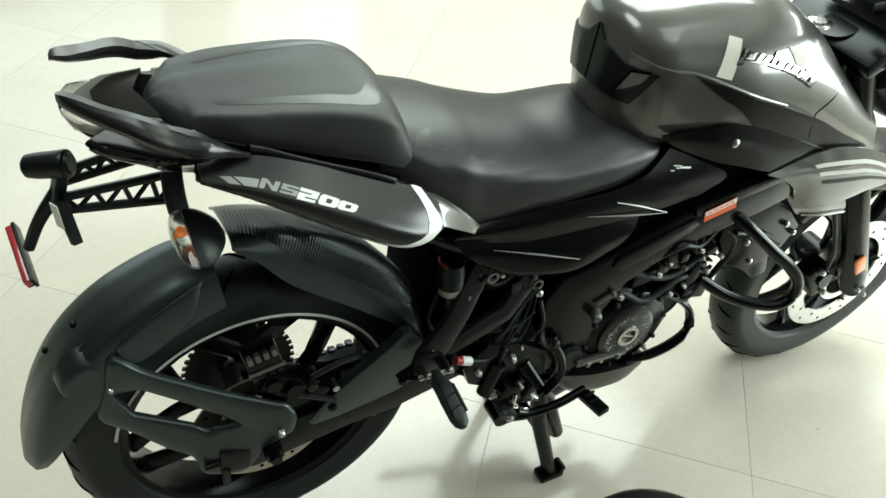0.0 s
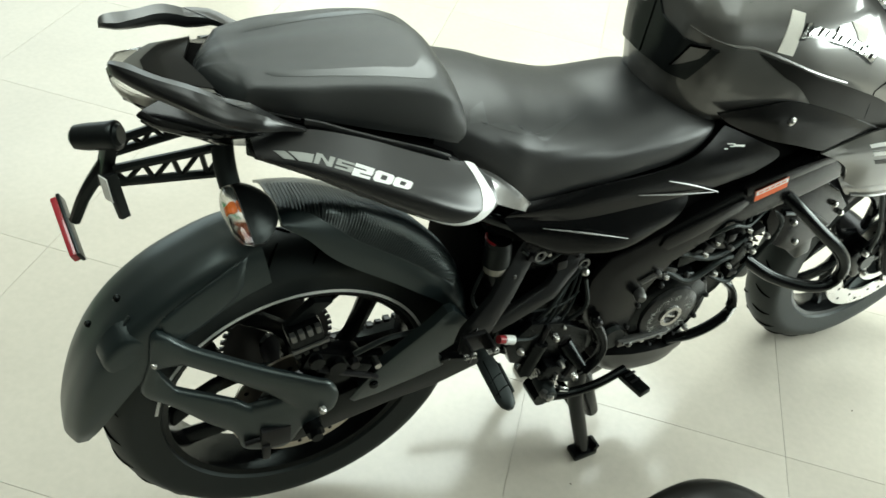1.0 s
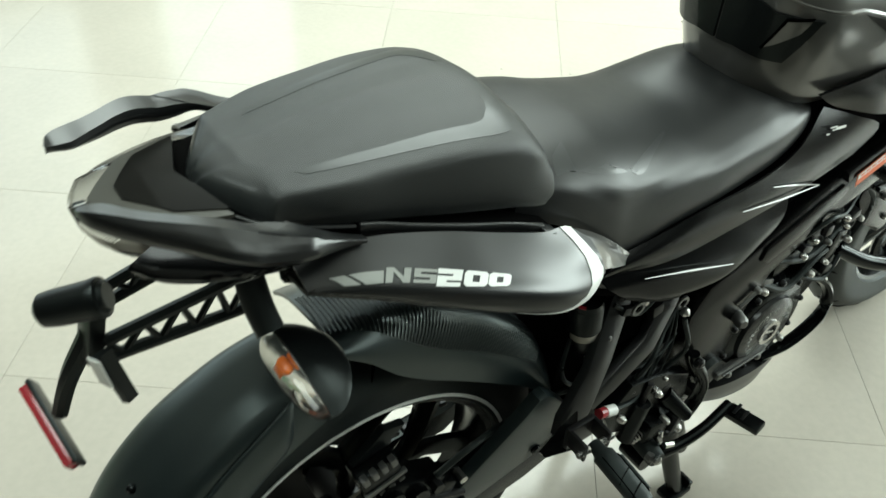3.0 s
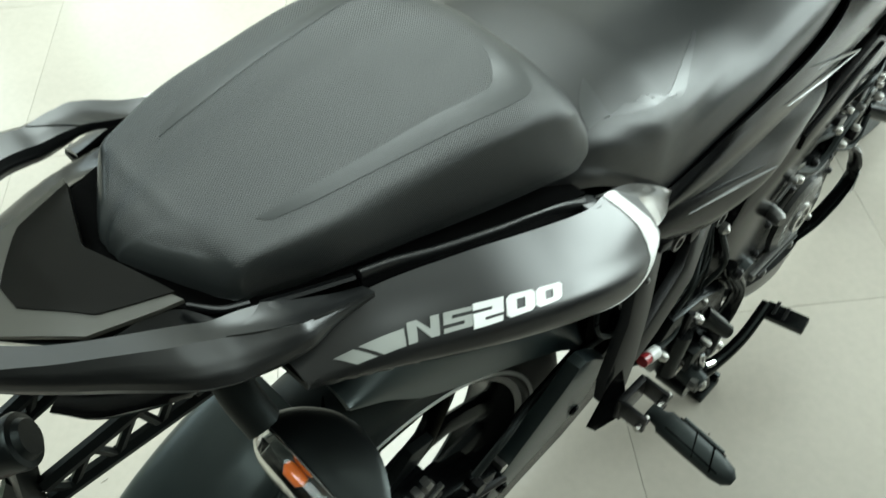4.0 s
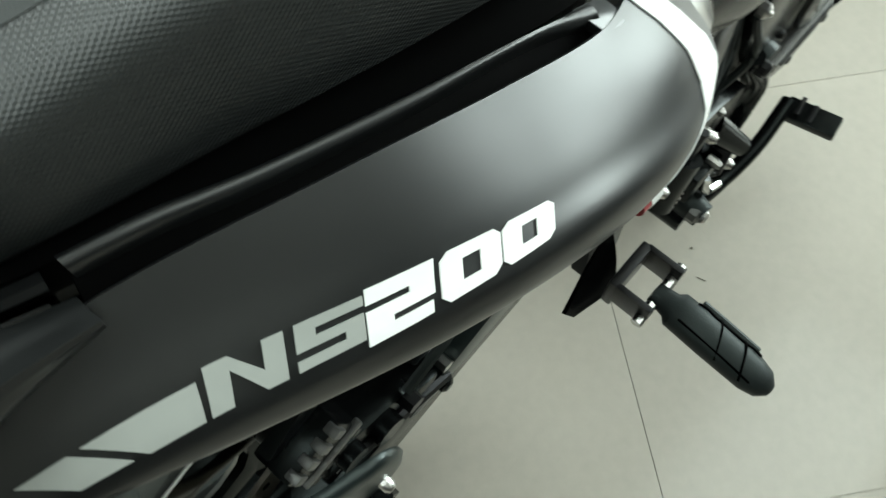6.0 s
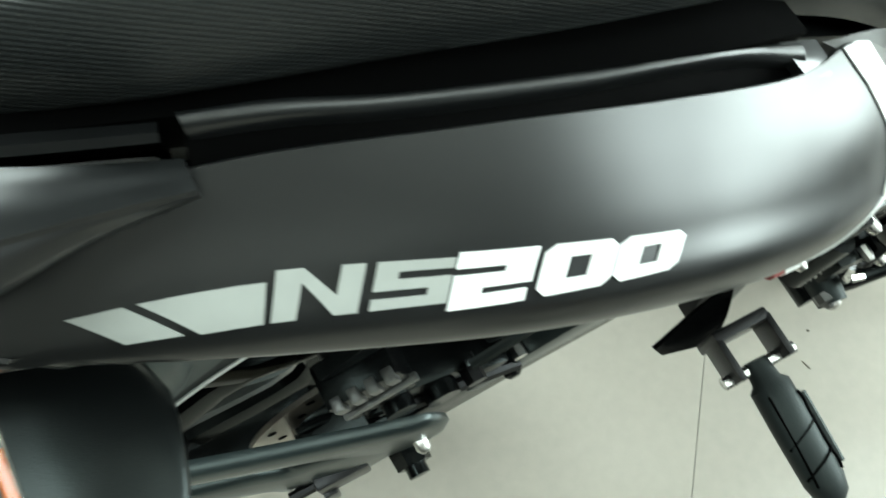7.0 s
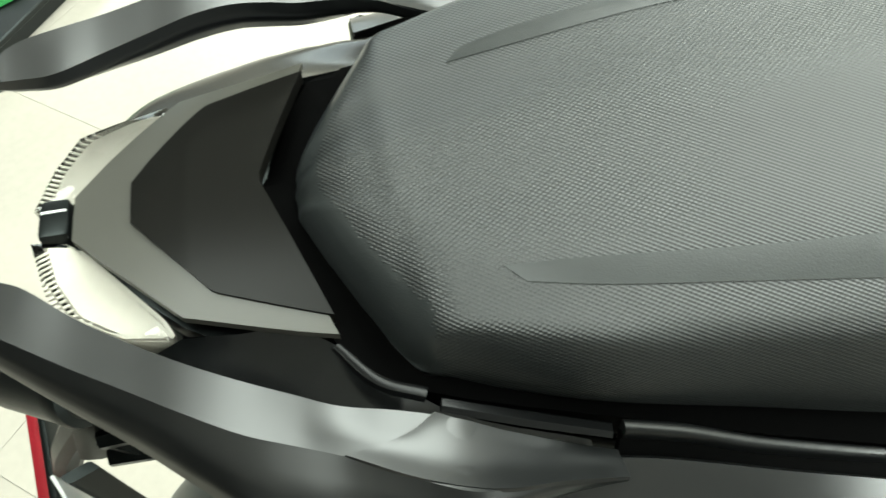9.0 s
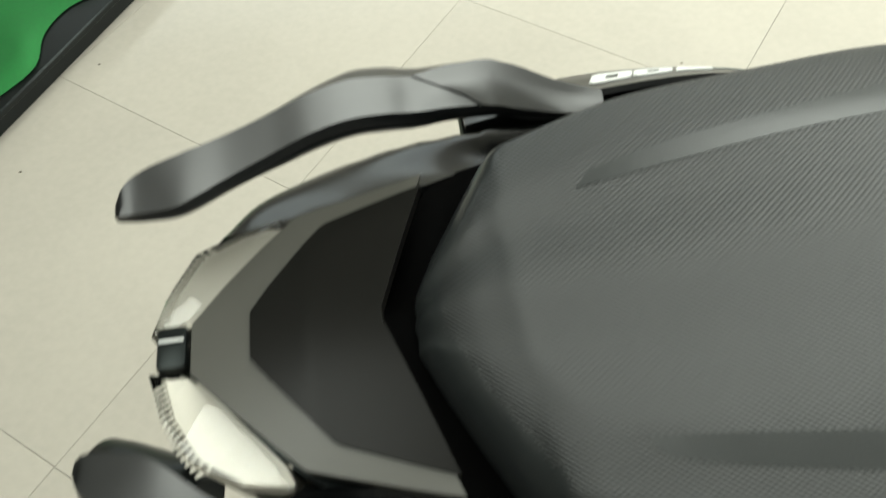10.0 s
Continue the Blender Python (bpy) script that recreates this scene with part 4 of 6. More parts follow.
# grab rails: x, crease, inner edge, height of the crease, depth, bulge of the outer face, fall to the inner edge, hollow
RAIL = [(-0.2205, 0.0500, 0.0465, 0.9310, 0.008, 0.0005, 0.001, 0), (-0.2175, 0.0560, 0.0452, 0.9335, 0.013, 0.003, 0.002, 0), (-0.2110, 0.0614, 0.0455, 0.9335, 0.017, 0.0045, 0.003, 0), (-0.2008, 0.0673, 0.0478, 0.9312, 0.020, 0.0065, 0.003, 0), (-0.1865, 0.0757, 0.0586, 0.9272, 0.022, 0.0085, 0.003, 0), (-0.1719, 0.0840, 0.0680, 0.9244, 0.024, 0.011, 0.003, 0), (-0.1574, 0.0926, 0.0763, 0.9223, 0.026, 0.0145, 0.003, 0),
        (-0.1432, 0.0998, 0.0826, 0.9188, 0.027, 0.018, 0.003, 0), (-0.1300, 0.1035, 0.0868, 0.9135, 0.027, 0.019, 0.003, 0), (-0.1180, 0.1065, 0.0900, 0.9078, 0.026, 0.0175, 0.003, 0.0005), (-0.1025, 0.1130, 0.0925, 0.9028, 0.0245, 0.0125, 0.002, 0.001), (-0.0856, 0.1188, 0.0953, 0.8972, 0.0205, 0.0070, 0.003, 0.002), (-0.0736, 0.1176, 0.0972, 0.8903, 0.0165, 0.0045, 0.0045, 0.0025), (-0.0622, 0.1159, 0.0993, 0.8834, 0.012, 0.0025, 0.0048, 0.0025), (-0.0498, 0.1151, 0.1015, 0.8768, 0.008, 0.001, 0.0045, 0.002), (-0.0345, 0.1144, 0.1042, 0.8691, 0.003, 0.0003, 0.0025, 0)]


def rail_mesh():
    rings = []
    for x, o, i, z, h, b, d, hollow in RAIL:
        m, zi = (o + i) / 2, z - d
        rings.append([(x, -i, zi - 0.2 * h - 0.001), (x, -i, zi), (x, -m, (z + zi) / 2 - hollow), (x, -o, z), (x, -o - b * 0.5 - 0.0003, z - h * 0.2), (x, -o - b * 0.86, z - h * 0.40), (x, -o - b, z - h * 0.60), (x, -o - b * 0.82, z - h * 0.82), (x, -o - b * 0.3, z - h * 0.97), (x, -m, z - h * 0.82), (x, -i - 0.0012, zi - 0.32 * h - 0.001)])
    return loft_sharp(rings, 3, 90)


RAIL_MID = -0.003


def rail_pair(bm, k):
    if k:
        bmesh.ops.transform(bm, matrix=Matrix(((1, 0, 0, 0.004), (0.09, -1, 0, 2 * RAIL_MID + 0.0145), (0, 0, 1, 0), (0, 0, 0, 1))), verts=bm.verts[:])
        bmesh.ops.reverse_faces(bm, faces=bm.faces[:])
    return bm


rails = [part("grab_rail", rail_pair(rail_mesh(), k), SATIN, bike, "satin black grab rail", 28) for k in (0, 1)]
# the leaf-shaped front face, hollowed a little along its middle
FACET = [[(-0.0915, -0.0938, 0.8978), (-0.0785, -0.0968, 0.8895), (-0.061, -0.0995, 0.8788), (-0.048, -0.1018, 0.8722), (-0.0350, -0.1042, 0.8672)],
         [(-0.0985, -0.0990, 0.9002), (-0.0840, -0.1010, 0.8930), (-0.064, -0.1035, 0.8806), (-0.050, -0.1050, 0.8740), (-0.0347, -0.1070, 0.8682)],
         [(-0.1085, -0.1032, 0.9038), (-0.0890, -0.1090, 0.8962), (-0.069, -0.1100, 0.8850), (-0.051, -0.1100, 0.8757), (-0.0344, -0.1105, 0.8690)],
         [(-0.1180, -0.1062, 0.9085), (-0.0985, -0.1143, 0.9022), (-0.0775, -0.1182, 0.8934), (-0.0550, -0.1154, 0.8802), (-0.0341, -0.1144, 0.8699)]]
for k, own in enumerate(rails):
    bm = Sheet(FACET, 44, 24, out=(0, -0.2, 1)).mesh(0.0016)
    part("front_facet", rail_pair(bm, k), SATIN, own, "smooth leaf-shaped front face")
# slim trim pieces between rail and seat
part("rail_trim", tube([(-0.0885, -0.0868, 0.8865), (-0.065, -0.0928, 0.8800), (-0.0365, -0.1000, 0.8735)], [0.0028, 0.0032, 0.0030], n=6, flat=0.55), BODY, bike, "slim glossy trim piece")
part("seat_trim", tube([(-0.1175, -0.0640, 0.8925), (-0.1065, -0.0775, 0.8905), (-0.0925, -0.0835, 0.8880)], [0.0018, 0.0026, 0.0028], n=8, flat=0.7), BODY, bike, "slim glossy trim piece")
# seat base raised into the gap; its near-zero black is the gap's shade
part("seat_gap_shade", loft([[(x, MID - w, z), (x, MID + w, z), (x, MID + w * 0.98, z - 0.02), (x, MID - w * 0.98, z - 0.02)] for x, w, z in ((-0.142, 0.006, 0.887), (-0.118, 0.062, 0.883), (-0.095, 0.0795, 0.875), (-0.03, 0.0965, 0.862), (0.015, 0.1055, 0.850), (0.06, 0.1125, 0.836), (0.12, 0.120, 0.817), (0.16, 0.119, 0.80))], 24, 24, straight=True), SHADE_BLACK, bike, "black seat base painting the shade in the seat gap")

# number plate carrier
def truss(owner, y, a0, a1, b0, b1, bays):
    a0, a1, b0, b1 = (Vector((p[0], y + p[2] if len(p) > 2 else y, p[1])) for p in (a0, a1, b0, b1))
    arm = part("lattice_arm", tube([a0, a1], 0.0048, n=6, straight=True, flat=1.2), PLASTIC, owner, "open lattice arm")
    part("lower_bar", tube([b0, b1], 0.0048, n=6, straight=True, flat=1.2), PLASTIC, arm)
    for k in range(bays):
        f, g, h = k / bays, (k + 0.5) / bays, (k + 1) / bays
        part("brace", tube([a0.lerp(a1, f), b0.lerp(b1, g)], 0.0032, n=6, straight=True), PLASTIC, arm)
        part("brace", tube([b0.lerp(b1, g), a0.lerp(a1, h)], 0.0032, n=6, straight=True), PLASTIC, arm)


carrier = thing("plate_carrier", "", "")
carrier.parent = bike
part("carrier_block", box(-0.229, -0.014, 0.795, 0.014, 0.030, 0.062, 0.004, (0, 14, 0)), PLASTIC, carrier, "black number plate carrier")
truss(carrier, -0.030, (-0.226, 0.789, 0.0), (-0.098, 0.802, 0.0), (-0.228, 0.771, 0.0), (-0.108, 0.764, 0.0), 4)
truss(carrier, 0.036, (-0.222, 0.779), (-0.120, 0.806), (-0.222, 0.764), (-0.120, 0.786), 4)
plate_lamp = part("plate_lamp", tube([(-0.2605, -0.0030, 0.8185), (-0.2570, -0.0050, 0.8195), (-0.247, -0.0110, 0.8225), (-0.224, -0.0240, 0.8295), (-0.2185, -0.0270, 0.8311), (-0.2165, -0.0281, 0.8318), (-0.2160, -0.0284, 0.8320), (-0.2130, -0.0300, 0.8330)], [0.009, 0.0135, 0.0150, 0.0158, 0.0168, 0.0160, 0.0125, 0.0105], n=24, straight=True), PLASTIC, carrier, "round black plate lamp housing")
part("reflector_arm", tube([(-0.232, -0.012, 0.785), (-0.256, -0.008, 0.745), (-0.272, -0.005, 0.705)], [0.009, 0.008, 0.007], n=8), PLASTIC, carrier)
part("plate_tag", loft([[(x, y, 0.794 - 0.062 * f) for x, y in ((-0.240 + 0.012 * f, -0.046), (-0.236 + 0.012 * f, -0.050), (-0.224 + 0.010 * f, -0.045), (-0.228 + 0.01 * f, -0.041))] for f in (0, 0.5, 1)], 16, 8, straight=True), PLASTIC, carrier)
part("paper_label", box(-0.2375, -0.0495, 0.778, 0.0015, 0.0125, 0.035, 0, (0, -8, 30)), WHITE, carrier, "white paper label")
reflector = part("rear_reflector", box(0, 0, 0, 0.009, 0.085, 0.016, 0.002), REFLECT, bike, "long red rear reflector")
reflector.matrix_local = Matrix.Translation((-0.2835, -0.004, 0.694)) @ Euler((radians(18), radians(-20), 0)).to_matrix().to_4x4()
back = part("reflector_back", box(0.006, 0, 0, 0.005, 0.089, 0.019, 0.002), PLASTIC, reflector)

# indicator
def indicator():
    ind = part("indicator", tube([(-0.112, -0.060, 0.822), (-0.113, -0.075, 0.805), (-0.112, -0.092, 0.790)], [0.0125, 0.0125, 0.012], n=14), RUBBER, bike, "black stalk with a clear turn signal")

    def ring(x, s, dz=0.0):
        # a pointed oval that reaches out sideways
        pts = ((-0.090, 0.012), (-0.105, 0.0175), (-0.130, 0.0165), (-0.158, 0.012), (-0.184, 0.005), (-0.191, 0.0), (-0.182, -0.007), (-0.155, -0.015), (-0.125, -0.0175), (-0.100, -0.0145), (-0.088, -0.004))
        return [(x, -0.128 + (y + 0.128) * s, 0.783 + z * s + dz + (y + 0.128) * -0.04) for y, z in pts]

    part("housing", loft([ring(-0.112, 0.99), ring(-0.101, 0.97), ring(-0.088, 0.78), ring(-0.076, 0.45), ring(-0.071, 0.12)], 36, 24), PLASTIC, ind)
    lens = part("lens", loft([ring(-0.1125, 0.97), ring(-0.121, 0.90), ring(-0.127, 0.66), ring(-0.129, 0.3)], 36, 14), LENS, ind, "clear lens")
    lens.visible_shadow = False
    part("mirror_bowl", loft([ring(-0.1125, 0.93), ring(-0.1135, 0.9)], 30, 4), SILVERED, ind, "silvered bowl")
    part("bulb", tube([(-0.116, -0.120, 0.784), (-0.117, -0.123, 0.784), (-0.117, -0.133, 0.783), (-0.116, -0.136, 0.783)], [0.002, 0.0034, 0.0034, 0.002], n=14, straight=True), ORANGE, ind, "orange bulb")
    return ind


right_indicator = indicator()

# ---- rear fender, hugger, swingarm ----


def arc_sheet(stations, nu=50, nv=26):
    """A guard round the rear wheel; each station: angle, then (y, radius) pairs across."""
    rows = []
    count = len(stations[0][1])
    for k in range(count):
        rows.append([(WC.x + r * math.cos(radians(a)), y, WC.z + r * math.sin(radians(a))) for a, prof in stations for y, r in (prof[k],)])
    s = Sheet(rows, nu, nv, out=(-0.5, 0, 0.7))
    s.centre = WC
    return s


def guard_profile(w, top, edge, skew=0.0):
    return [(-w, edge), (-w * 1.0, edge + (top - edge) * 0.45), (-w * 0.86, top - 0.010), (-w * 0.45, top - 0.001), (0, top), (w * 0.45, top - 0.001), (w * 0.86, top - 0.010), (w, edge + (top - edge) * 0.45), (w, edge)]


FENDER = [(101, guard_profile(0.056, 0.328, 0.262)), (112, guard_profile(0.060, 0.328, 0.258)), (125, guard_profile(0.064, 0.328, 0.256)), (136, guard_profile(0.067, 0.328, 0.258)), (146, guard_profile(0.068, 0.328, 0.262)),
          (156, guard_profile(0.066, 0.328, 0.268)), (165, guard_profile(0.062, 0.329, 0.278)), (173, guard_profile(0.055, 0.331, 0.292)), (178, guard_profile(0.046, 0.332, 0.304))]
fender_sheet = arc_sheet(FENDER, 60, 36)
rear_fender = part("rear_fender", fender_sheet.mesh(0.004), ROUGH_PLASTIC, bike, "grained black plastic tyre-hugging rear fender", 50)
def arm_y(x):
    return -0.075 - 0.2 * (x + 0.21)


# one moulded stay with a long slot: the outline runs round the upper arm, the eye and the lower arm
STAY_UP = [(-0.2120, 0.545), (-0.2050, 0.5565), (-0.1960, 0.5560), (-0.1642, 0.528), (-0.115, 0.4985), (-0.066, 0.4716), (0.0032, 0.4389), (0.0232, 0.4282), (0.0347, 0.402), (0.0300, 0.371), (0.0171, 0.360)]
STAY_LOW = [(-0.010, 0.338), (-0.0356, 0.2905), (-0.0768, 0.287), (-0.0992, 0.2965), (-0.1115, 0.335), (-0.1451, 0.3625), (-0.1939, 0.4117), (-0.2240, 0.4340), (-0.2300, 0.4560), (-0.2180, 0.500)]
SLOT = [(-0.2076, 0.4900), (-0.1841, 0.4461), (-0.1088, 0.4090), (-0.0903, 0.3935), (-0.0475, 0.4053), (-0.1039, 0.4456), (-0.1323, 0.4680), (-0.1721, 0.4937)]


def stay_mesh(thick=0.011):
    """The stay, filled between its outer and inner outlines, rounded over its outer edges."""
    outer = cr([(x, 0, z) for x, z in STAY_UP + STAY_LOW], 96, closed=True)
    inner = cr([(x, 0, z) for x, z in SLOT], 96, closed=True, straight=True)
    c = sum(inner, Vector()) / len(inner)
    inner.sort(key=lambda p: -math.atan2(p.z - c.z, p.x - c.x))
    k0 = min(range(96), key=lambda k: (outer[k] - inner[0]).length)
    outer = outer[k0:] + outer[:k0]
    bm = bmesh.new()
    rings = []
    for f, y in ((0.0, thick), (0.0, 0.007), (0.05, 0.0025), (0.14, 0.0), (0.5, -0.0015), (0.86, 0.0), (0.95, 0.0025), (1.0, 0.007), (1.0, thick)):
        rings.append([bm.verts.new((p.x, arm_y(p.x) + y, p.z)) for p in (a.lerp(b, f) for a, b in zip(outer, inner))])
    for a, b in zip(rings, rings[1:]):
        for k in range(96):
            bm.faces.new((a[k], a[(k + 1) % 96], b[(k + 1) % 96], b[k]))
    return bm


part("fender_stay", stay_mesh(), ROUGH_PLASTIC, rear_fender, "moulded fender stay with a long slot", 50)
part("fender_node", loft([[(-0.275, -0.040, 0.515), (-0.245, -0.040, 0.560), (-0.205, -0.045, 0.545), (-0.205, -0.045, 0.490), (-0.25, -0.040, 0.470)], [(-0.268, -0.062, 0.510), (-0.240, -0.063, 0.545), (-0.212, -0.064, 0.535), (-0.212, -0.066, 0.495), (-0.25, -0.063, 0.480)], [(-0.250, -0.067, 0.510), (-0.238, -0.0675, 0.525), (-0.224, -0.068, 0.520), (-0.226, -0.068, 0.502), (-0.240, -0.0675, 0.497)]], 30, 14), ROUGH_PLASTIC, rear_fender)
for bx, by, bz, br in ((-0.2105, -0.0745, 0.504, 0.0045), (0.010, -0.1235, 0.380, 0.006)):
    part("fender_bolt", bolt(bx, by, bz, br, 0.005), STEEL, rear_fender, "small steel bolt")
for bx, by, bz in ((-0.2715, -0.004, 0.527), (-0.243, -0.014, 0.580)):
    d = (Vector((bx, 0, bz)) - WC).normalized()
    part("fender_bolt", bolt(*(WC + d * 0.341 + Vector((0, by, 0))), 0.005, 0.003, d), BLACKMETAL, rear_fender)
# raised flank panel and the notch outline, laid on the fender's own surface
fender_tree = BVHTree.FromPolygons([v.co for v in rear_fender.data.vertices], [q.vertices for q in rear_fender.data.polygons])


def on_fender(x, y, z, lift):
    hit = fender_tree.find_nearest(Vector((x, y, z)))[0]
    out = Vector((hit.x - WC.x, 0, hit.z - WC.z)).normalized() * 0.5 + Vector((0, -1 if y < 0 else 1, 0))
    return hit + out.normalized() * lift


FLANK_TOP = [(-0.1981, -0.066, 0.5646), (-0.1909, -0.066, 0.5747), (-0.1613, -0.066, 0.5981), (-0.1261, -0.066, 0.6228), (-0.0931, -0.066, 0.6462), (-0.0804, -0.066, 0.6622)]
FLANK_LOW = [(-0.1971, -0.066, 0.5601), (-0.1862, -0.066, 0.5311), (-0.1526, -0.066, 0.5392), (-0.1222, -0.066, 0.5604), (-0.0976, -0.066, 0.5823), (-0.0851, -0.066, 0.6043)]
rows = []
for f, lift in ((0.0, -0.001), (0.08, 0.0035), (0.5, 0.0045), (0.92, 0.0035), (1.0, -0.001)):
    rows.append([on_fender(*(Vector(a).lerp(Vector(b), f)), lift if 0 < k < len(FLANK_TOP) - 1 else -0.001) for k, (a, b) in enumerate(zip(FLANK_TOP, FLANK_LOW))])
part("fender_flank", Sheet(rows, 50, 24).mesh(0.004), ROUGH_PLASTIC, rear_fender, "raised smooth flank panel", 60)
part("fender_crease", tube([on_fender(*q, 0.0008) for q in [(-0.2499, -0.045, 0.5872), (-0.2415, -0.045, 0.5622), (-0.2346, -0.045, 0.5316), (-0.2417, -0.045, 0.5178), (-0.2637, -0.045, 0.5071), (-0.2696, -0.045, 0.5254)]], 0.0026, n=8, steps=60), ROUGH_PLASTIC, rear_fender)

def hug_profile(edge, top):
    d = top - edge
    return [(-0.080, edge), (-0.0795, edge + d * 0.4), (-0.071, edge + d * 0.78), (-0.056, top), (-0.02, top - 0.006), (0.03, top - 0.022), (0.07, top - 0.05)]


HUG = [(a, hug_profile(e, t)) for a, e, t in ((97, 0.374, 0.385), (92, 0.343, 0.381), (86, 0.306, 0.374), (78, 0.281, 0.362), (66, 0.264, 0.349), (52, 0.258, 0.329), (40, 0.264, 0.311), (28, 0.275, 0.298))]
hug_sheet = arc_sheet(HUG, 60, 40)
hugger = part("inner_fender", hug_sheet.mesh(0.004), ROUGH_PLASTIC, bike, "black inner fender with a carbon-look top", 50)
carbon = part("carbon_top", Sheet([[hug_sheet.at(u, v, 0.0010) for u in (0.01, 0.15, 0.3, 0.5, 0.7, 0.82)] for v in (0.17, 0.26, 0.36, 0.48, 0.62)], 60, 24, out=(0.2, -0.5, 1)).mesh(0.0010), CARBON, hugger, "ribbed carbon-look skin")
ribs = bmesh.new()
for k in range(74):
    u0 = 0.004 + 0.0110 * k
    bm = tube([hug_sheet.at(u0 + 0.034 * (v - 0.18), v, 0.0010) for v in (0.18, 0.25, 0.33, 0.42, 0.52, 0.61)], 0.0012, n=5, steps=9)
    tmp = bpy.data.meshes.new("tmp")
    bm.to_mesh(tmp)
    bm.free()
    ribs.from_mesh(tmp)
    bpy.data.meshes.remove(tmp)
part("carbon_ribs", ribs, CARBON, carbon)

swing = part("swingarm", plate([(-0.080, 0.300), (-0.060, 0.288), (-0.018, 0.284), (0.06, 0.304), (0.135, 0.322), (0.21, 0.332), (0.30, 0.362), (0.45, 0.405), (0.45, 0.465), (0.30, 0.455), (0.16, 0.415), (0.06, 0.375), (-0.03, 0.362), (-0.075, 0.352)], -0.098, -0.066, 0.004), BLACKMETAL, bike, "black box-section swingarm")
part("swingarm_leg", plate([(-0.060, 0.300), (0.05, 0.240), (0.21, 0.238), (0.45, 0.395), (0.45, 0.455), (0.22, 0.284), (0.06, 0.278), (-0.06, 0.350)], 0.106, 0.078, 0.004), BLACKMETAL, swing)
part("swingarm_guard", plate([(0.060, 0.356), (0.090, 0.406), (0.132, 0.450), (0.176, 0.496), (0.194, 0.521), (0.205, 0.523), (0.223, 0.506), (0.251, 0.470), (0.256, 0.452), (0.241, 0.405), (0.21, 0.380), (0.172, 0.368), (0.11, 0.350), (0.07, 0.344)], -0.108, -0.090, 0.0075, -0.1), ROUGH_PLASTIC, swing, "smooth black swingarm guard")
part("guard_face", plate([(0.166, 0.466), (0.187, 0.493), (0.232, 0.483), (0.247, 0.462), (0.236, 0.425), (0.190, 0.425)], -0.1105, -0.100, 0.0022, -0.1), ROUGH_PLASTIC, swing)
for bx, bz in ((0.2125, 0.4025), (0.0965, 0.3855)):
    part("guard_bolt", bolt(bx, -0.106, bz, 0.0075, 0.004), BLACKMETAL, swing)
axle = part("axle", join(tube([(0, -0.098, 0.335), (0, -0.128, 0.335)], [0.017, 0.015], n=6, straight=True), tube([(0, -0.12, 0.335), (0, -0.137, 0.335)], 0.009, n=10, straight=True), tube([(0.004, 0.13, 0.335), (0.004, -0.05, 0.335)], 0.011, n=10, straight=True)), BLACKMETAL, swing, "axle with its nut")
part("chain_adjuster", join(box(-0.055, -0.105, 0.328, 0.045, 0.016, 0.040, 0.003), tube([(-0.10, -0.104, 0.322), (-0.05, -0.104, 0.325)], 0.005, n=8, straight=True), box(-0.07, -0.113, 0.303, 0.012, 0.008, 0.03, 0.002)), ALLOY, swing, "axle adjuster block")
# caliper with its hose
cal = part("rear_caliper", box(0.028, -0.082, 0.447, 0.090, 0.036, 0.042, 0.006, (0, 25, 0)), BLACKMETAL, bike, "black rear brake caliper")
part("caliper_half", box(-0.010, -0.082, 0.508, 0.050, 0.032, 0.046, 0.005, (0, -15, 0)), BLACKMETAL, cal)
part("caliper_rib", box(-0.006, -0.098, 0.498, 0.054, 0.006, 0.006, 0.0015, (0, -15, 0)), GREYMETAL, cal)
part("piston_cap", tube([(0.034, -0.110, 0.448), (0.034, -0.06, 0.448)], [0.013, 0.015], n=14, straight=True), BLACKMETAL, cal)
part("piston_cap", tube([(0.003, -0.108, 0.466), (0.003, -0.06, 0.466)], [0.011, 0.013], n=14, straight=True), BLACKMETAL, cal)
part("caliper_bridge", box(0.072, -0.086, 0.424, 0.030, 0.036, 0.030, 0.005, (0, 30, 0)), BLACKMETAL, cal)
for k in range(4):
    part("caliper_fin", box(-0.031 + 0.0115 * k, -0.096, 0.520 + 0.0032 * k, 0.0075, 0.010, 0.013, 0.0015, (0, -15, 0)), GREYMETAL, cal)
    part("caliper_fin", box(-0.024 + 0.0125 * k, -0.097, 0.485 + 0.003 * k, 0.0085, 0.008, 0.010, 0.0015, (0, -15, 0)), BLACKMETAL, cal)
part("fender_bracket", plate([(-0.036, 0.528), (0.004, 0.562), (0.030, 0.556), (-0.010, 0.520)], -0.080, -0.070, 0.002), PLASTIC, cal)
part("caliper_pin", tube([(0.005, -0.102, 0.45), (0.10, -0.104, 0.402)], 0.005, n=8, straight=True), ALLOY, cal)
part("caliper_pin", tube([(0.10, -0.105, 0.425), (0.10, -0.085, 0.425)], 0.006, n=6, straight=True), STEEL, cal)
part("caliper_bracket", plate([(-0.02, 0.36), (0.05, 0.37), (0.11, 0.40), (0.115, 0.43), (0.06, 0.44), (-0.015, 0.41)], -0.088, -0.075, 0.003), BLACKMETAL, cal)
part("banjo_bolt", tube([(0.060, -0.110, 0.446), (0.060, -0.09, 0.446)], [0.008, 0.009], n=6, straight=True), ALLOY, cal)
part("brake_hose", tube([(0.06, -0.1, 0.46), (0.11, -0.098, 0.475), (0.17, -0.085, 0.46), (0.26, -0.085, 0.46), (0.33, -0.095, 0.43), (0.38, -0.13, 0.36)], 0.0042, n=8), RUBBER, cal)
part("caliper_tag", box(-0.005, -0.091, 0.408, 0.010, 0.002, 0.016, 0), TAPE, cal, "small pale sticker")

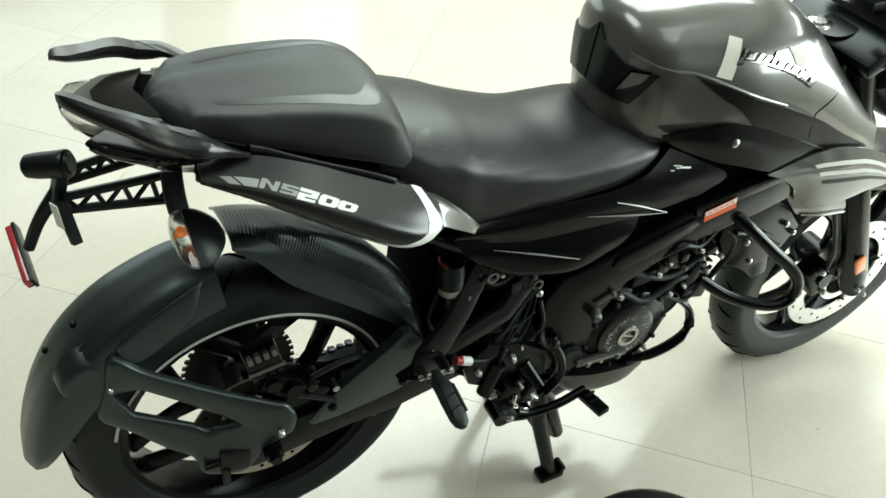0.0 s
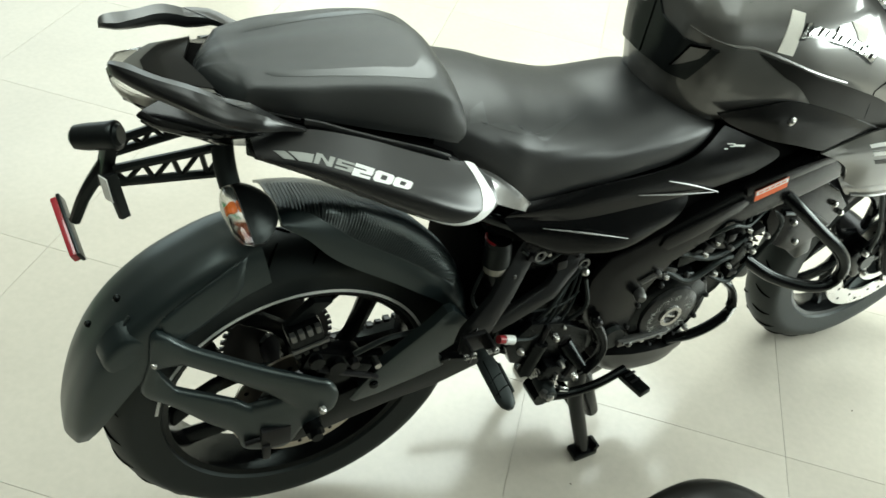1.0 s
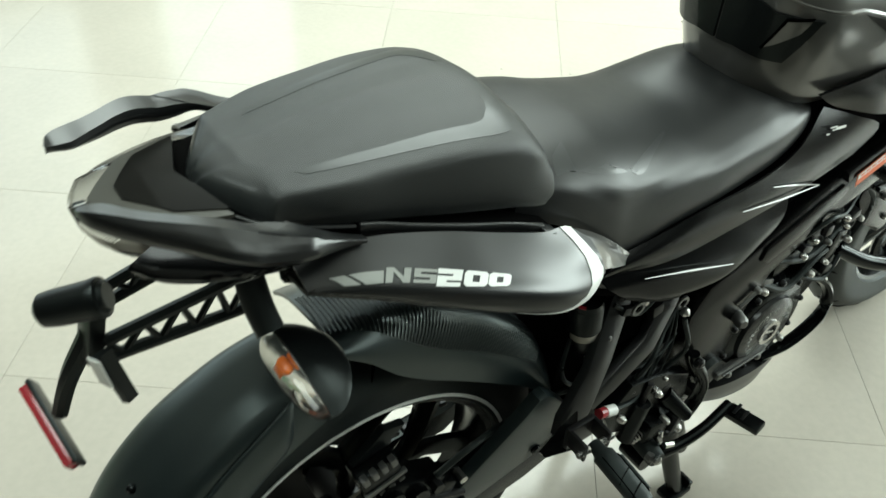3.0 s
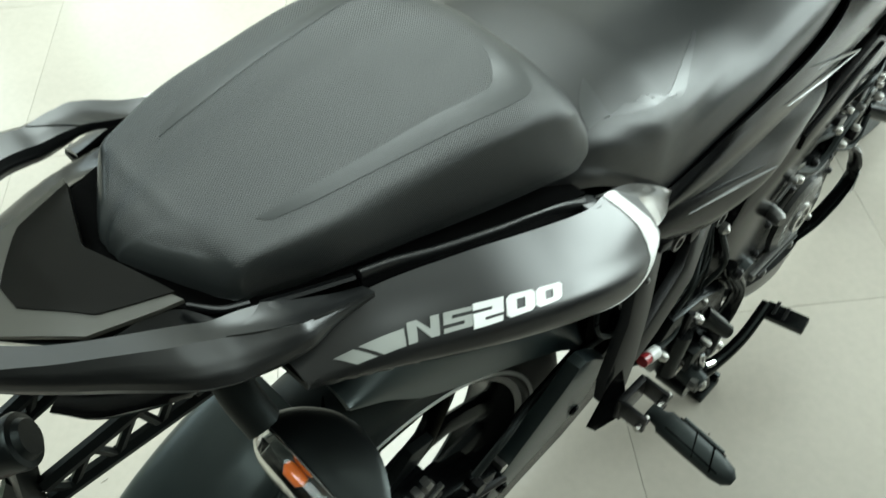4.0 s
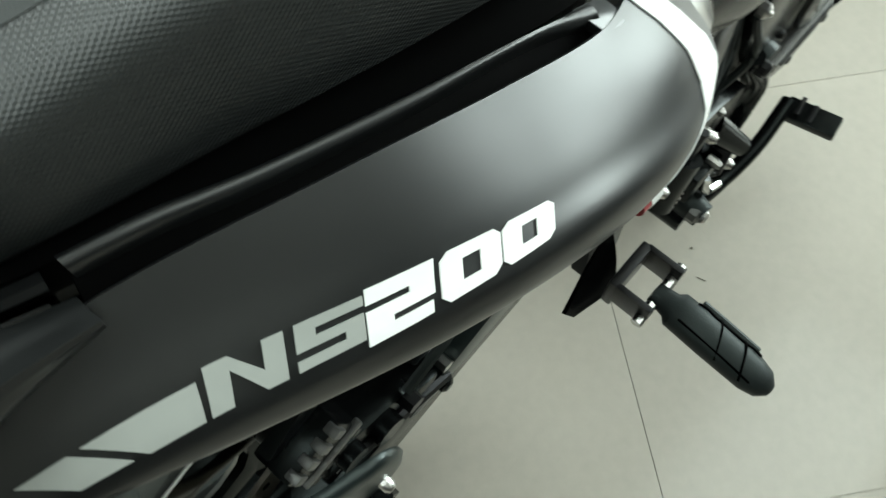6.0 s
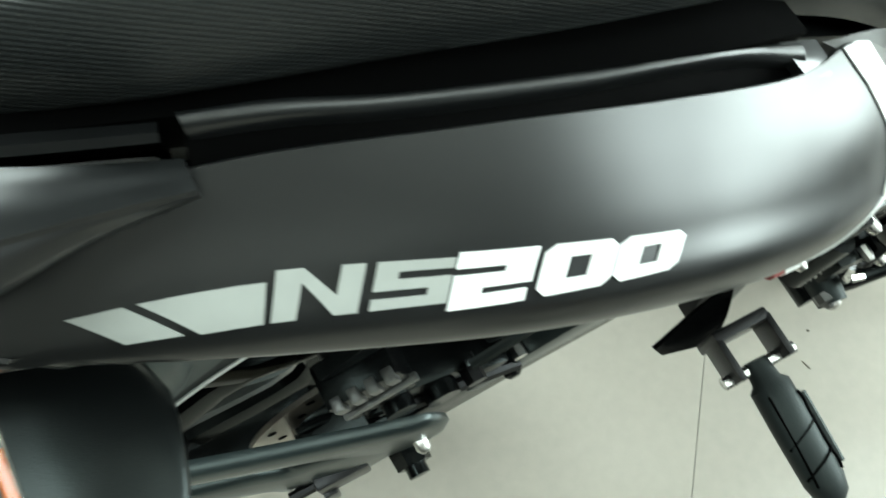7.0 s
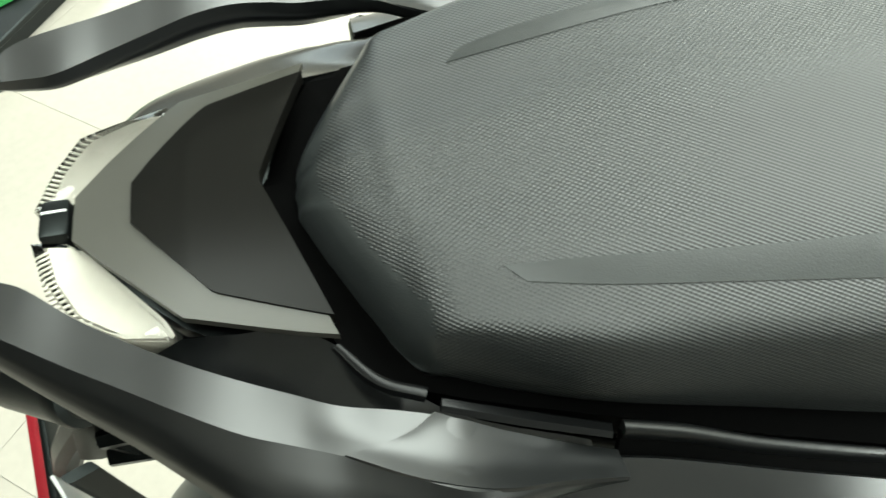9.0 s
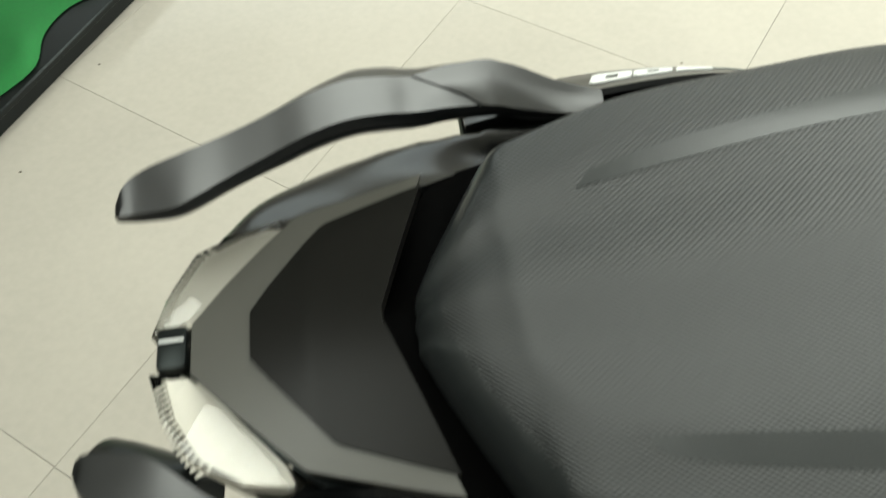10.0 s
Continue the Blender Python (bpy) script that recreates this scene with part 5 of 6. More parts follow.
# ---- middle panels ----
UPPER = [[(0.286, -0.114, 0.706), (0.39, -0.119, 0.717), (0.50, -0.118, 0.722), (0.57, -0.112, 0.738), (0.618, -0.097, 0.772)],
         [(0.255, -0.121, 0.697), (0.37, -0.123, 0.700), (0.50, -0.121, 0.701), (0.61, -0.117, 0.716), (0.690, -0.111, 0.742)],
         [(0.247, -0.120, 0.690), (0.36, -0.124, 0.684), (0.50, -0.122, 0.684), (0.63, -0.119, 0.692), (0.745, -0.115, 0.712)],
         [(0.25, -0.112, 0.684), (0.36, -0.121, 0.664), (0.48, -0.121, 0.664), (0.60, -0.118, 0.668), (0.70, -0.117, 0.684)]]
upper_panels = both("mid_panel", lambda: Sheet(UPPER, 50, 20).mesh(0.003), BODY, "satin black mid side panel")
LOWER = [[(0.25, -0.108, 0.686), (0.36, -0.116, 0.672), (0.48, -0.116, 0.672), (0.585, -0.112, 0.664)],
         [(0.27, -0.118, 0.660), (0.37, -0.126, 0.640), (0.47, -0.130, 0.625), (0.575, -0.122, 0.640)],
         [(0.30, -0.119, 0.634), (0.37, -0.128, 0.606), (0.47, -0.133, 0.597), (0.545, -0.124, 0.612)],
         [(0.31, -0.112, 0.630), (0.40, -0.120, 0.592), (0.46, -0.124, 0.582), (0.51, -0.118, 0.592)]]
lower_panels = both("lower_panel", lambda: Sheet(LOWER, 40, 18).mesh(0.003), BODY, "black lower side panel with a pale edge line")
for k, (up, low) in enumerate(zip(upper_panels, lower_panels)):
    for pts, own in (([(0.312, -0.1275, 0.6645), (0.39, -0.1315, 0.642), (0.468, -0.1365, 0.6185)], low), ([(0.52, -0.1235, 0.706), (0.57, -0.1225, 0.689), (0.634, -0.1215, 0.664)], up), ([(0.47, -0.1245, 0.690), (0.55, -0.1235, 0.676), (0.634, -0.1215, 0.6635)], up)):
        bm = tube(pts, [0.0006, 0.0018, 0.0007], n=6)
        part("edge_line", mirror_bm(bm) if k else bm, SILVER, own, "pale silver edge line")
badge = upper_panels[0]
for bx, bz, sx, sz in ((0.628, 0.7525, 0.018, 0.0016), (0.632, 0.7475, 0.010, 0.0016), (0.646, 0.7465, 0.026, 0.0030), (0.621, 0.7445, 0.008, 0.0016)):
    part("badge_bar", box(bx, -0.1135, bz - 0.004, sx, 0.001, sz, 0, (-14, 12, 4)), WHITE, badge, "white badge shape")

# ---- frame spar ----
SPAR = [(0.90, 0.705), (0.84, 0.700), (0.78, 0.688), (0.667, 0.645), (0.547, 0.594), (0.467, 0.566), (0.442, 0.523), (0.446, 0.470), (0.464, 0.425), (0.500, 0.360), (0.540, 0.322), (0.558, 0.350), (0.580, 0.411), (0.574, 0.470), (0.604, 0.523), (0.67, 0.558), (0.74, 0.586), (0.855, 0.617), (0.92, 0.64)]
spars = both("frame_spar", lambda: plate(SPAR, -0.122, -0.088, 0.008), BODY, "black perimeter frame spar")
part("spar_cover", plate([(0.56, 0.590), (0.66, 0.628), (0.70, 0.640), (0.715, 0.628), (0.70, 0.612), (0.62, 0.575), (0.575, 0.560), (0.555, 0.572)], -0.127, -0.118, 0.004), BODY, spars[0])
part("spar_cover", plate([(0.69, 0.664), (0.79, 0.690), (0.88, 0.703), (0.89, 0.690), (0.80, 0.668), (0.70, 0.645)], -0.128, -0.118, 0.003), BODY, spars[0])
part("pivot_cap", tube([(0.528, -0.118, 0.372), (0.528, -0.131, 0.372)], [0.026, 0.022], n=20, straight=True), PLASTIC, spars[0])
sticker = part("spar_sticker", box(0, 0, 0, 0.064, 0.001, 0.022, 0), ORANGE_STICK, spars[0], "orange and white warning sticker")
sticker.matrix_local = Matrix.Translation((0.7435, -0.1305, 0.6545)) @ Euler((0, radians(-17), 0)).to_matrix().to_4x4()
part("sticker_band", box(0, -0.0007, 0.006, 0.062, 0.0008, 0.009, 0), WHITE, sticker)
for k in range(5):
    part("sticker_bar", box(-0.022 + 0.011 * k, -0.0013, 0.0062, 0.008, 0.0005, 0.003, 0), ORANGE_STICK, sticker)

# ---- shrouds ----
BLACKSH = [[(0.585, -0.104, 0.800), (0.65, -0.118, 0.812), (0.707, -0.123, 0.817), (0.80, -0.127, 0.792), (0.945, -0.127, 0.737)],
           [(0.605, -0.106, 0.786), (0.68, -0.122, 0.784), (0.75, -0.127, 0.776), (0.83, -0.129, 0.756), (0.92, -0.128, 0.722)],
           [(0.63, -0.106, 0.772), (0.70, -0.120, 0.748), (0.76, -0.124, 0.732), (0.83, -0.126, 0.712), (0.895, -0.125, 0.706)]]
both("tank_shroud", lambda: Sheet(BLACKSH, 40, 18).mesh(0.004), BODY, "satin black tank shroud")
part("shroud_bolt", join(bolt(0.720, -0.1265, 0.783, 0.0075, 0.002), bolt(0.720, -0.1285, 0.783, 0.0035, 0.002)), STEEL, bike, "recessed steel screw")
SILV = [[(0.825, -0.128, 0.708), (0.93, -0.134, 0.742), (1.03, -0.136, 0.735), (1.13, -0.134, 0.702)],
        [(0.87, -0.130, 0.690), (0.95, -0.138, 0.704), (1.04, -0.142, 0.695), (1.14, -0.138, 0.672)],
        [(0.915, -0.126, 0.660), (0.97, -0.134, 0.655), (1.06, -0.138, 0.650), (1.16, -0.134, 0.640)],
        [(0.935, -0.120, 0.625), (0.98, -0.126, 0.605), (1.05, -0.130, 0.612), (1.12, -0.128, 0.625)]]
silv_sheet = Sheet(SILV, 40, 20)
shrouds = both("radiator_shroud", lambda: silv_sheet.mesh(0.004), SILVER, "silver radiator shroud with white flashes")
for v0 in (0.18, 0.34, 0.50):
    polys = [[(0.25 + k * 0.15, v0 + 0.02 * math.sin(k * 1.3)), (0.40 + k * 0.15, v0 + 0.02 * math.sin((k + 1) * 1.3)), (0.40 + k * 0.15, v0 + 0.07 + 0.02 * math.sin((k + 1) * 1.3)), (0.25 + k * 0.15, v0 + 0.07 + 0.02 * math.sin(k * 1.3))] for k in range(5)]
    part("white_flash", silv_sheet.decal(polys, cut=0.08), WHITE if v0 < 0.4 else GLOSS, shrouds[0])

# filler structure behind the side panels, near-zero black for the shade in there
part("inner_frame", loft([[(x, -w, z0), (x, -w, z1), (x, w, z1), (x, w, z0)] for x, w, z0, z1 in ((0.20, 0.085, 0.70, 0.775), (0.28, 0.098, 0.63, 0.705), (0.40, 0.104, 0.60, 0.730), (0.52, 0.104, 0.60, 0.735), (0.62, 0.100, 0.60, 0.775), (0.74, 0.100, 0.60, 0.790), (0.88, 0.09, 0.62, 0.76))], 24, 24, straight=True), SHADE_BLACK, bike, "inner frame and airbox filler, coloured as shade")
part("battery_box", box(0.325, 0, 0.525, 0.15, 0.165, 0.19, 0.012), SHADE_BLACK, bike, "battery box filler, coloured as shade")

# ---- engine and lower parts ----
engine = part("engine", join(box(0.60, 0, 0.40, 0.24, 0.20, 0.17, 0.02), box(0.74, 0, 0.50, 0.14, 0.17, 0.15, 0.015, (0, 20, 0)), box(0.48, 0, 0.43, 0.12, 0.17, 0.13, 0.02)), BLACKMETAL, bike, "black single-cylinder engine")
cover = part("clutch_cover", join(tube([(0.640, -0.095, 0.400), (0.640, -0.118, 0.400), (0.640, -0.124, 0.400)], [0.090, 0.086, 0.078], n=40, straight=True), tube([(0.715, -0.09, 0.445), (0.715, -0.116, 0.445)], [0.045, 0.04], n=24, straight=True)), BLACKMETAL, engine, "round black clutch cover")
part("film_disc", tube([(0.636, -0.120, 0.402), (0.636, -0.130, 0.402), (0.636, -0.134, 0.402)], [0.060, 0.058, 0.048], n=40, straight=True), FILM, engine, "clutch cap under crinkled clear film")
rng = random.Random(8)
for k in range(90):
    a, r0 = rng.uniform(0, 6.28), rng.uniform(0.024, 0.04)
    pts = []
    for q in range(4):
        a += rng.uniform(-0.15, 0.15)
        r0 += rng.uniform(0.002, 0.007)
        pts.append((0.636 + min(r0, 0.052) * math.cos(a), -0.1338 + max(0, r0 - 0.046) * 0.4, 0.402 + min(r0, 0.052) * math.sin(a)))
    part("film_crease", tube(pts, [0.0003, 0.0009, 0.0003], n=4), FADE, engine)
part("engine_emblem", lathe([(0.022, -0.138), (0.022, -0.133), (0.015, -0.133), (0.015, -0.138)], (0.636, 0, 0.402), 28), STEEL, engine, "silver ring emblem")
part("emblem_bar", box(0.636, -0.1355, 0.402, 0.030, 0.003, 0.004, 0.001, (0, 20, 0)), STEEL, engine)
for k in range(10):
    a = 2 * math.pi * k / 10 + 0.2
    part("cover_bolt", bolt(0.640 + 0.083 * math.cos(a), -0.122, 0.400 + 0.083 * math.sin(a), 0.005, 0.004), ALLOY, engine)
for k in range(8):
    c = Vector((0.72 + 0.012 * k * 0.35, 0, 0.455 + 0.0135 * k))
    part("cooling_fin", box(c.x + 0.02, 0, c.z, 0.13, 0.20, 0.004, 0.0015, (0, 20, 0)), ALLOY, engine)
part("head_cover", join(box(0.79, 0, 0.60, 0.13, 0.15, 0.07, 0.015, (0, 20, 0)), tube([(0.81, -0.10, 0.575), (0.81, -0.07, 0.575)], 0.025, n=16, straight=True)), BLACKMETAL, engine)
part("spark_lead", tube([(0.78, -0.09, 0.58), (0.75, -0.115, 0.55), (0.72, -0.11, 0.60), (0.66, -0.09, 0.62)], 0.004, n=8), RUBBER, engine)
for bx, by, bz, sx, sy, sz, rt in ((0.70, -0.105, 0.545, 0.05, 0.03, 0.035, (0, 20, 0)), (0.76, -0.108, 0.50, 0.03, 0.03, 0.06, (0, 15, 0)), (0.655, -0.10, 0.515, 0.06, 0.03, 0.03, (0, -10, 0)), (0.79, -0.10, 0.455, 0.05, 0.035, 0.04, (0, 10, 0)), (0.60, -0.105, 0.497, 0.05, 0.03, 0.03, (0, 25, 0))):
    part("engine_casting", box(bx, by, bz, sx, sy, sz, 0.006, rt), BLACKMETAL, engine)
for pts in (((0.60, -0.115, 0.50), (0.66, -0.122, 0.47), (0.73, -0.118, 0.50), (0.80, -0.11, 0.48)), ((0.62, -0.11, 0.53), (0.70, -0.118, 0.51), (0.78, -0.112, 0.54)), ((0.78, -0.1, 0.60), (0.84, -0.11, 0.55), (0.82, -0.11, 0.48), (0.78, -0.1, 0.42))):
    part("hose", tube(pts, 0.006, n=8), RUBBER, engine)
for bx, bz in ((0.595, 0.497), (0.665, 0.53), (0.71, 0.475), (0.76, 0.44), (0.60, 0.345), (0.70, 0.345), (0.78, 0.51), (0.745, 0.565)):
    part("engine_bolt", bolt(bx, -0.127, bz, 0.0055, 0.005), STEEL, engine)
fin = part("shroud_fin", Sheet([[(0.915, -0.118, 0.640), (0.99, -0.126, 0.632), (1.062, -0.128, 0.622)], [(0.94, -0.122, 0.612), (1.01, -0.130, 0.605), (1.078, -0.130, 0.598)], [(0.968, -0.116, 0.590), (1.02, -0.124, 0.584), (1.085, -0.124, 0.580)]], 16, 10).mesh(0.003), GREY, bike, "grey fin below the radiator shroud")
part("fin_line", tube([(0.972, -0.1205, 0.592), (1.02, -0.1285, 0.587), (1.084, -0.1285, 0.583)], 0.0022, n=6), SILVER, fin)
side = part("radiator_cover", plate([(0.80, 0.625), (0.87, 0.640), (0.955, 0.600), (1.00, 0.555), (0.97, 0.50), (0.90, 0.47), (0.84, 0.50), (0.80, 0.56)], -0.112, -0.098, 0.006, 0.05), BODY, bike, "black radiator side cover")
for bx, bz in ((0.835, 0.60), (0.955, 0.570), (0.985, 0.545), (0.90, 0.495), (0.87, 0.545)):
    part("cover_screw", bolt(bx, -0.116, bz, 0.006, 0.004), STEEL, side)
part("cover_rib", tube([(0.83, -0.116, 0.575), (0.90, -0.118, 0.56), (0.96, -0.116, 0.525)], 0.004, n=8), PLASTIC, side)
belly = part("belly_pan", loft([[(x, -y0, z1), (x, -y0 + 0.004, (z0 + z1) / 2), (x, -y0 * 0.75, z0), (x, y0 * 0.75, z0), (x, y0 - 0.004, (z0 + z1) / 2), (x, y0, z1)] for x, y0, z0, z1 in ((0.525, 0.118, 0.292, 0.318), (0.56, 0.130, 0.252, 0.320), (0.60, 0.136, 0.232, 0.318), (0.655, 0.137, 0.226, 0.316), (0.705, 0.130, 0.250, 0.314), (0.722, 0.120, 0.280, 0.308))], 30, 24, straight=True), SATIN, bike, "black belly pan under the engine")
part("belly_bolt", bolt(0.612, -0.128, 0.285, 0.006, 0.004), BLACKMETAL, belly)
guard = part("case_guard", tube([(0.66, -0.128, 0.322), (0.72, -0.134, 0.330), (0.765, -0.138, 0.355), (0.782, -0.137, 0.385), (0.770, -0.130, 0.425), (0.735, -0.12, 0.455)], [0.007, 0.011, 0.0115, 0.0105, 0.009, 0.007], n=8, flat=0.75), BLACKMETAL, bike, "slim black engine case guard")
part("guard_label", box(0.779, -0.147, 0.372, 0.016, 0.001, 0.030, 0, (0, 20, 20)), WHITE, guard)
part("crash_bar", tube([(0.80, -0.10, 0.625), (0.824, -0.132, 0.607), (0.88, -0.158, 0.562), (0.93, -0.175, 0.523), (0.962, -0.183, 0.486), (0.968, -0.183, 0.450), (0.945, -0.178, 0.430), (0.90, -0.165, 0.432), (0.84, -0.142, 0.450), (0.78, -0.115, 0.485)], 0.0115, n=14, steps=60), BLACKMETAL, bike, "black tubular crash bar")
part("crash_bar", mirror_bm(tube([(0.80, -0.10, 0.625), (0.824, -0.132, 0.607), (0.88, -0.158, 0.562), (0.93, -0.175, 0.523), (0.962, -0.183, 0.486), (0.968, -0.183, 0.450), (0.945, -0.178, 0.430), (0.90, -0.165, 0.432), (0.84, -0.142, 0.450), (0.78, -0.115, 0.485)], 0.0115, n=14, steps=60)), BLACKMETAL, bike, "black tubular crash bar")
part("radiator", join(box(0.95, 0, 0.52, 0.035, 0.18, 0.22, 0.006, (0, -20, 0))), BLACKMETAL, bike, "black finned radiator")
part("exhaust", join(tube([(0.82, 0.02, 0.50), (0.88, 0.02, 0.38), (0.84, 0.0, 0.25), (0.74, -0.02, 0.215), (0.55, -0.03, 0.21)], [0.022, 0.022, 0.022, 0.028, 0.05], n=14), box(0.56, 0.02, 0.245, 0.16, 0.15, 0.08, 0.02)), BLACKMETAL, bike, "black underbelly exhaust")

# airbox and frame behind the panels, shock
part("subframe", join(tube([(0.46, -0.085, 0.55), (0.32, -0.09, 0.63), (0.15, -0.085, 0.72), (-0.08, -0.06, 0.82)], 0.013, n=10), tube([(0.46, 0.085, 0.55), (0.32, 0.09, 0.63), (0.15, 0.085, 0.72), (-0.08, 0.06, 0.82)], 0.013, n=10), box(0.37, 0, 0.60, 0.22, 0.17, 0.15, 0.02)), BLACKMETAL, bike, "black rear subframe")
shock = part("shock_absorber", tube([(0.33, 0.0, 0.44), (0.38, 0.0, 0.62)], 0.022, n=14, straight=True), ALLOY, bike, "rear shock absorber with its coil")
part("spring", tube([(0.335 + 0.04 * k / 40, 0.035 * math.cos(k * 0.9), 0.46 + 0.14 * k / 40 + 0.035 * math.sin(k * 0.9) * 0.2) for k in range(41)], 0.005, n=6, steps=120), BLACKMETAL, shock)

# brake fluid reservoir with a red cap
res = part("fluid_reservoir", tube([(0.279, -0.086, 0.561), (0.278, -0.086, 0.576)], [0.0185, 0.0195], n=18, straight=True), REFLECTOR, bike, "pale brake fluid reservoir")
part("reservoir_foot", tube([(0.283, -0.086, 0.530), (0.281, -0.086, 0.545), (0.279, -0.086, 0.562)], [0.008, 0.015, 0.018], n=18, straight=True), PLASTIC, res)
part("reservoir_body", tube([(0.278, -0.086, 0.575), (0.275, -0.085, 0.608), (0.274, -0.085, 0.614)], [0.0215, 0.0215, 0.020], n=18, straight=True), PLASTIC, res)
part("reservoir_lid", tube([(0.274, -0.085, 0.613), (0.274, -0.085, 0.620)], [0.0205, 0.0195], n=20, straight=True), PLASTIC, res, "black lid")
part("reservoir_cap", tube([(0.274 + 0.0185 * math.cos(radians(a)), -0.085 + 0.0185 * math.sin(radians(a)), 0.6205) for a in range(55, 226, 10)], [0.002] * 18, n=6), RED, res, "dark red rim on the lid")
part("reservoir_hose", tube([(0.280, -0.088, 0.545), (0.295, -0.10, 0.51), (0.34, -0.115, 0.45), (0.37, -0.13, 0.38)], 0.0045, n=8), RUBBER, res)

# pillion foot rest hanger
hang = part("foot_rest_hanger", join(plate([(0.306, 0.604), (0.320, 0.620), (0.338, 0.614), (0.340, 0.596), (0.300, 0.530), (0.262, 0.482), (0.240, 0.462), (0.205, 0.470), (0.215, 0.490), (0.262, 0.532)], -0.118, -0.106, 0.003, 0.35), plate([(0.400, 0.576), (0.416, 0.584), (0.428, 0.572), (0.424, 0.556), (0.375, 0.508), (0.305, 0.484), (0.268, 0.474), (0.262, 0.490), (0.30, 0.505), (0.362, 0.530)], -0.118, -0.106, 0.003, 0.35)), SATIN, bike, "satin black pillion foot rest hanger")
for bx, bz in ((0.326, 0.606), (0.414, 0.569)):
    part("hanger_washer", lathe([(0.0100, -0.1190), (0.0100, -0.116), (0.0062, -0.116), (0.0062, -0.1190)], (bx + 0.004, 0, bz - 0.006), 20), GREYMETAL, hang)
    part("hanger_bolt", join(bolt(bx, -0.096 - (0 if bx < 0.4 else 0.004), bz, 0.0095, 0.004), bolt(bx, -0.100 - (0 if bx < 0.4 else 0.004), bz, 0.004, 0.003)), ALLOY, hang)
heel = Sheet([[(0.1712, -0.1508, 0.478), (0.2008, -0.1434, 0.486), (0.2262, -0.1385, 0.494), (0.2347, -0.1395, 0.5)], [(0.1737, -0.1531, 0.474), (0.1995, -0.153, 0.478), (0.2194, -0.1522, 0.484), (0.226, -0.152, 0.487)], [(0.1763, -0.1554, 0.47), (0.1966, -0.1601, 0.469), (0.2101, -0.163, 0.468), (0.215, -0.1639, 0.468)]], 20, 10).mesh(0.004)
part("heel_plate", heel, BODY, hang, "thin triangular heel plate")
clevis = part("peg_clevis", box(0.212, -0.166, 0.506, 0.040, 0.008, 0.034, 0.002), ALLOY, hang, "metal clevis with its pin")
for cx in (0.1945, 0.2305):
    part("clevis_ear", box(cx, -0.181, 0.510, 0.005, 0.030, 0.026, 0.002), ALLOY, clevis)
part("clevis_pin", tube([(0.186, -0.192, 0.509), (0.240, -0.192, 0.508)], 0.0042, n=8, straight=True), STEEL, clevis)
peg = part("pillion_peg", tube([(0.212, -0.188, 0.510), (0.212, -0.202, 0.5085), (0.212, -0.206, 0.508), (0.212, -0.235, 0.5045), (0.212, -0.268, 0.4995), (0.212, -0.279, 0.498), (0.212, -0.285, 0.497)], [0.008, 0.010, 0.0140, 0.0145, 0.0138, 0.011, 0.005], n=20, straight=True, flat=0.8), RUBBER, hang, "grooved rubber foot peg")


def peg_at(a, f, r=0.0146):
    return (0.212 + r * math.cos(a), -0.208 - 0.066 * f, 0.508 - 0.0095 * f + r * 0.8 * math.sin(a))


for pts in ([peg_at(a, 0.36 + 0.05 * k) for k, a in enumerate((0.3, 0.8, 1.4, 2.0, 2.6))], [peg_at(a, 0.66 + 0.05 * k) for k, a in enumerate((0.3, 0.8, 1.4, 2.0, 2.6))], [peg_at(0.75, 0.12), peg_at(0.55, 0.22), peg_at(0.75, 0.34), peg_at(0.75, 0.7), peg_at(0.55, 0.8), peg_at(0.75, 0.9)], [peg_at(2.2, 0.05), peg_at(2.2, 0.5), peg_at(2.3, 0.95)]):
    part("peg_groove", tube(pts, 0.0009, n=5), SHADE_BLACK, peg)
part("peg_ridge", tube([peg_at(0.35, 0.15, 0.0150), peg_at(0.35, 0.5, 0.0150), peg_at(0.4, 0.85, 0.0146)], 0.0028, n=8), RUBBER, peg)

# rider foot rest, master cylinder and brake pedal
foot_plate = part("foot_rest_plate", plate([(0.30, 0.430), (0.34, 0.470), (0.40, 0.455), (0.46, 0.42), (0.47, 0.37), (0.445, 0.335), (0.40, 0.328), (0.362, 0.365), (0.318, 0.388)], -0.135, -0.118, 0.004), BLACKMETAL, bike, "black rider foot rest plate")
part("master_cylinder", join(tube([(0.35, -0.137, 0.36), (0.365, -0.137, 0.425)], 0.013, n=12, straight=True), box(0.40, -0.140, 0.355, 0.05, 0.03, 0.035, 0.006, (0, 15, 0)), tube([(0.42, -0.13, 0.40), (0.445, -0.16, 0.365)], [0.015, 0.010], n=12, straight=True)), BLACKMETAL, foot_plate, "rear brake master cylinder")
for bx, by, bz, br in ((0.435, -0.158, 0.345, 0.006), (0.41, -0.152, 0.372, 0.005), (0.45, -0.15, 0.325, 0.007), (0.33, -0.137, 0.415, 0.006), (0.39, -0.140, 0.43, 0.006)):
    part("plate_bolt", bolt(bx, by, bz, br, 0.007), STEEL, foot_plate)
part("push_rod", tube([(0.365, -0.137, 0.42), (0.37, -0.139, 0.46)], 0.004, n=8, straight=True), ALLOY, foot_plate)
part("linkage", box(0.432, -0.150, 0.352, 0.022, 0.018, 0.03, 0.004, (0, 30, 10)), ALLOY, foot_plate)
rider_peg = part("rider_peg", tube([(0.392, -0.132, 0.322), (0.392, -0.155, 0.319), (0.390, -0.172, 0.318)], [0.014, 0.015, 0.013], n=16, straight=True), RUBBER, foot_plate, "short rubber rider foot rest")
part("peg_screw", bolt(0.390, -0.173, 0.318, 0.007, 0.004), STEEL, rider_peg)
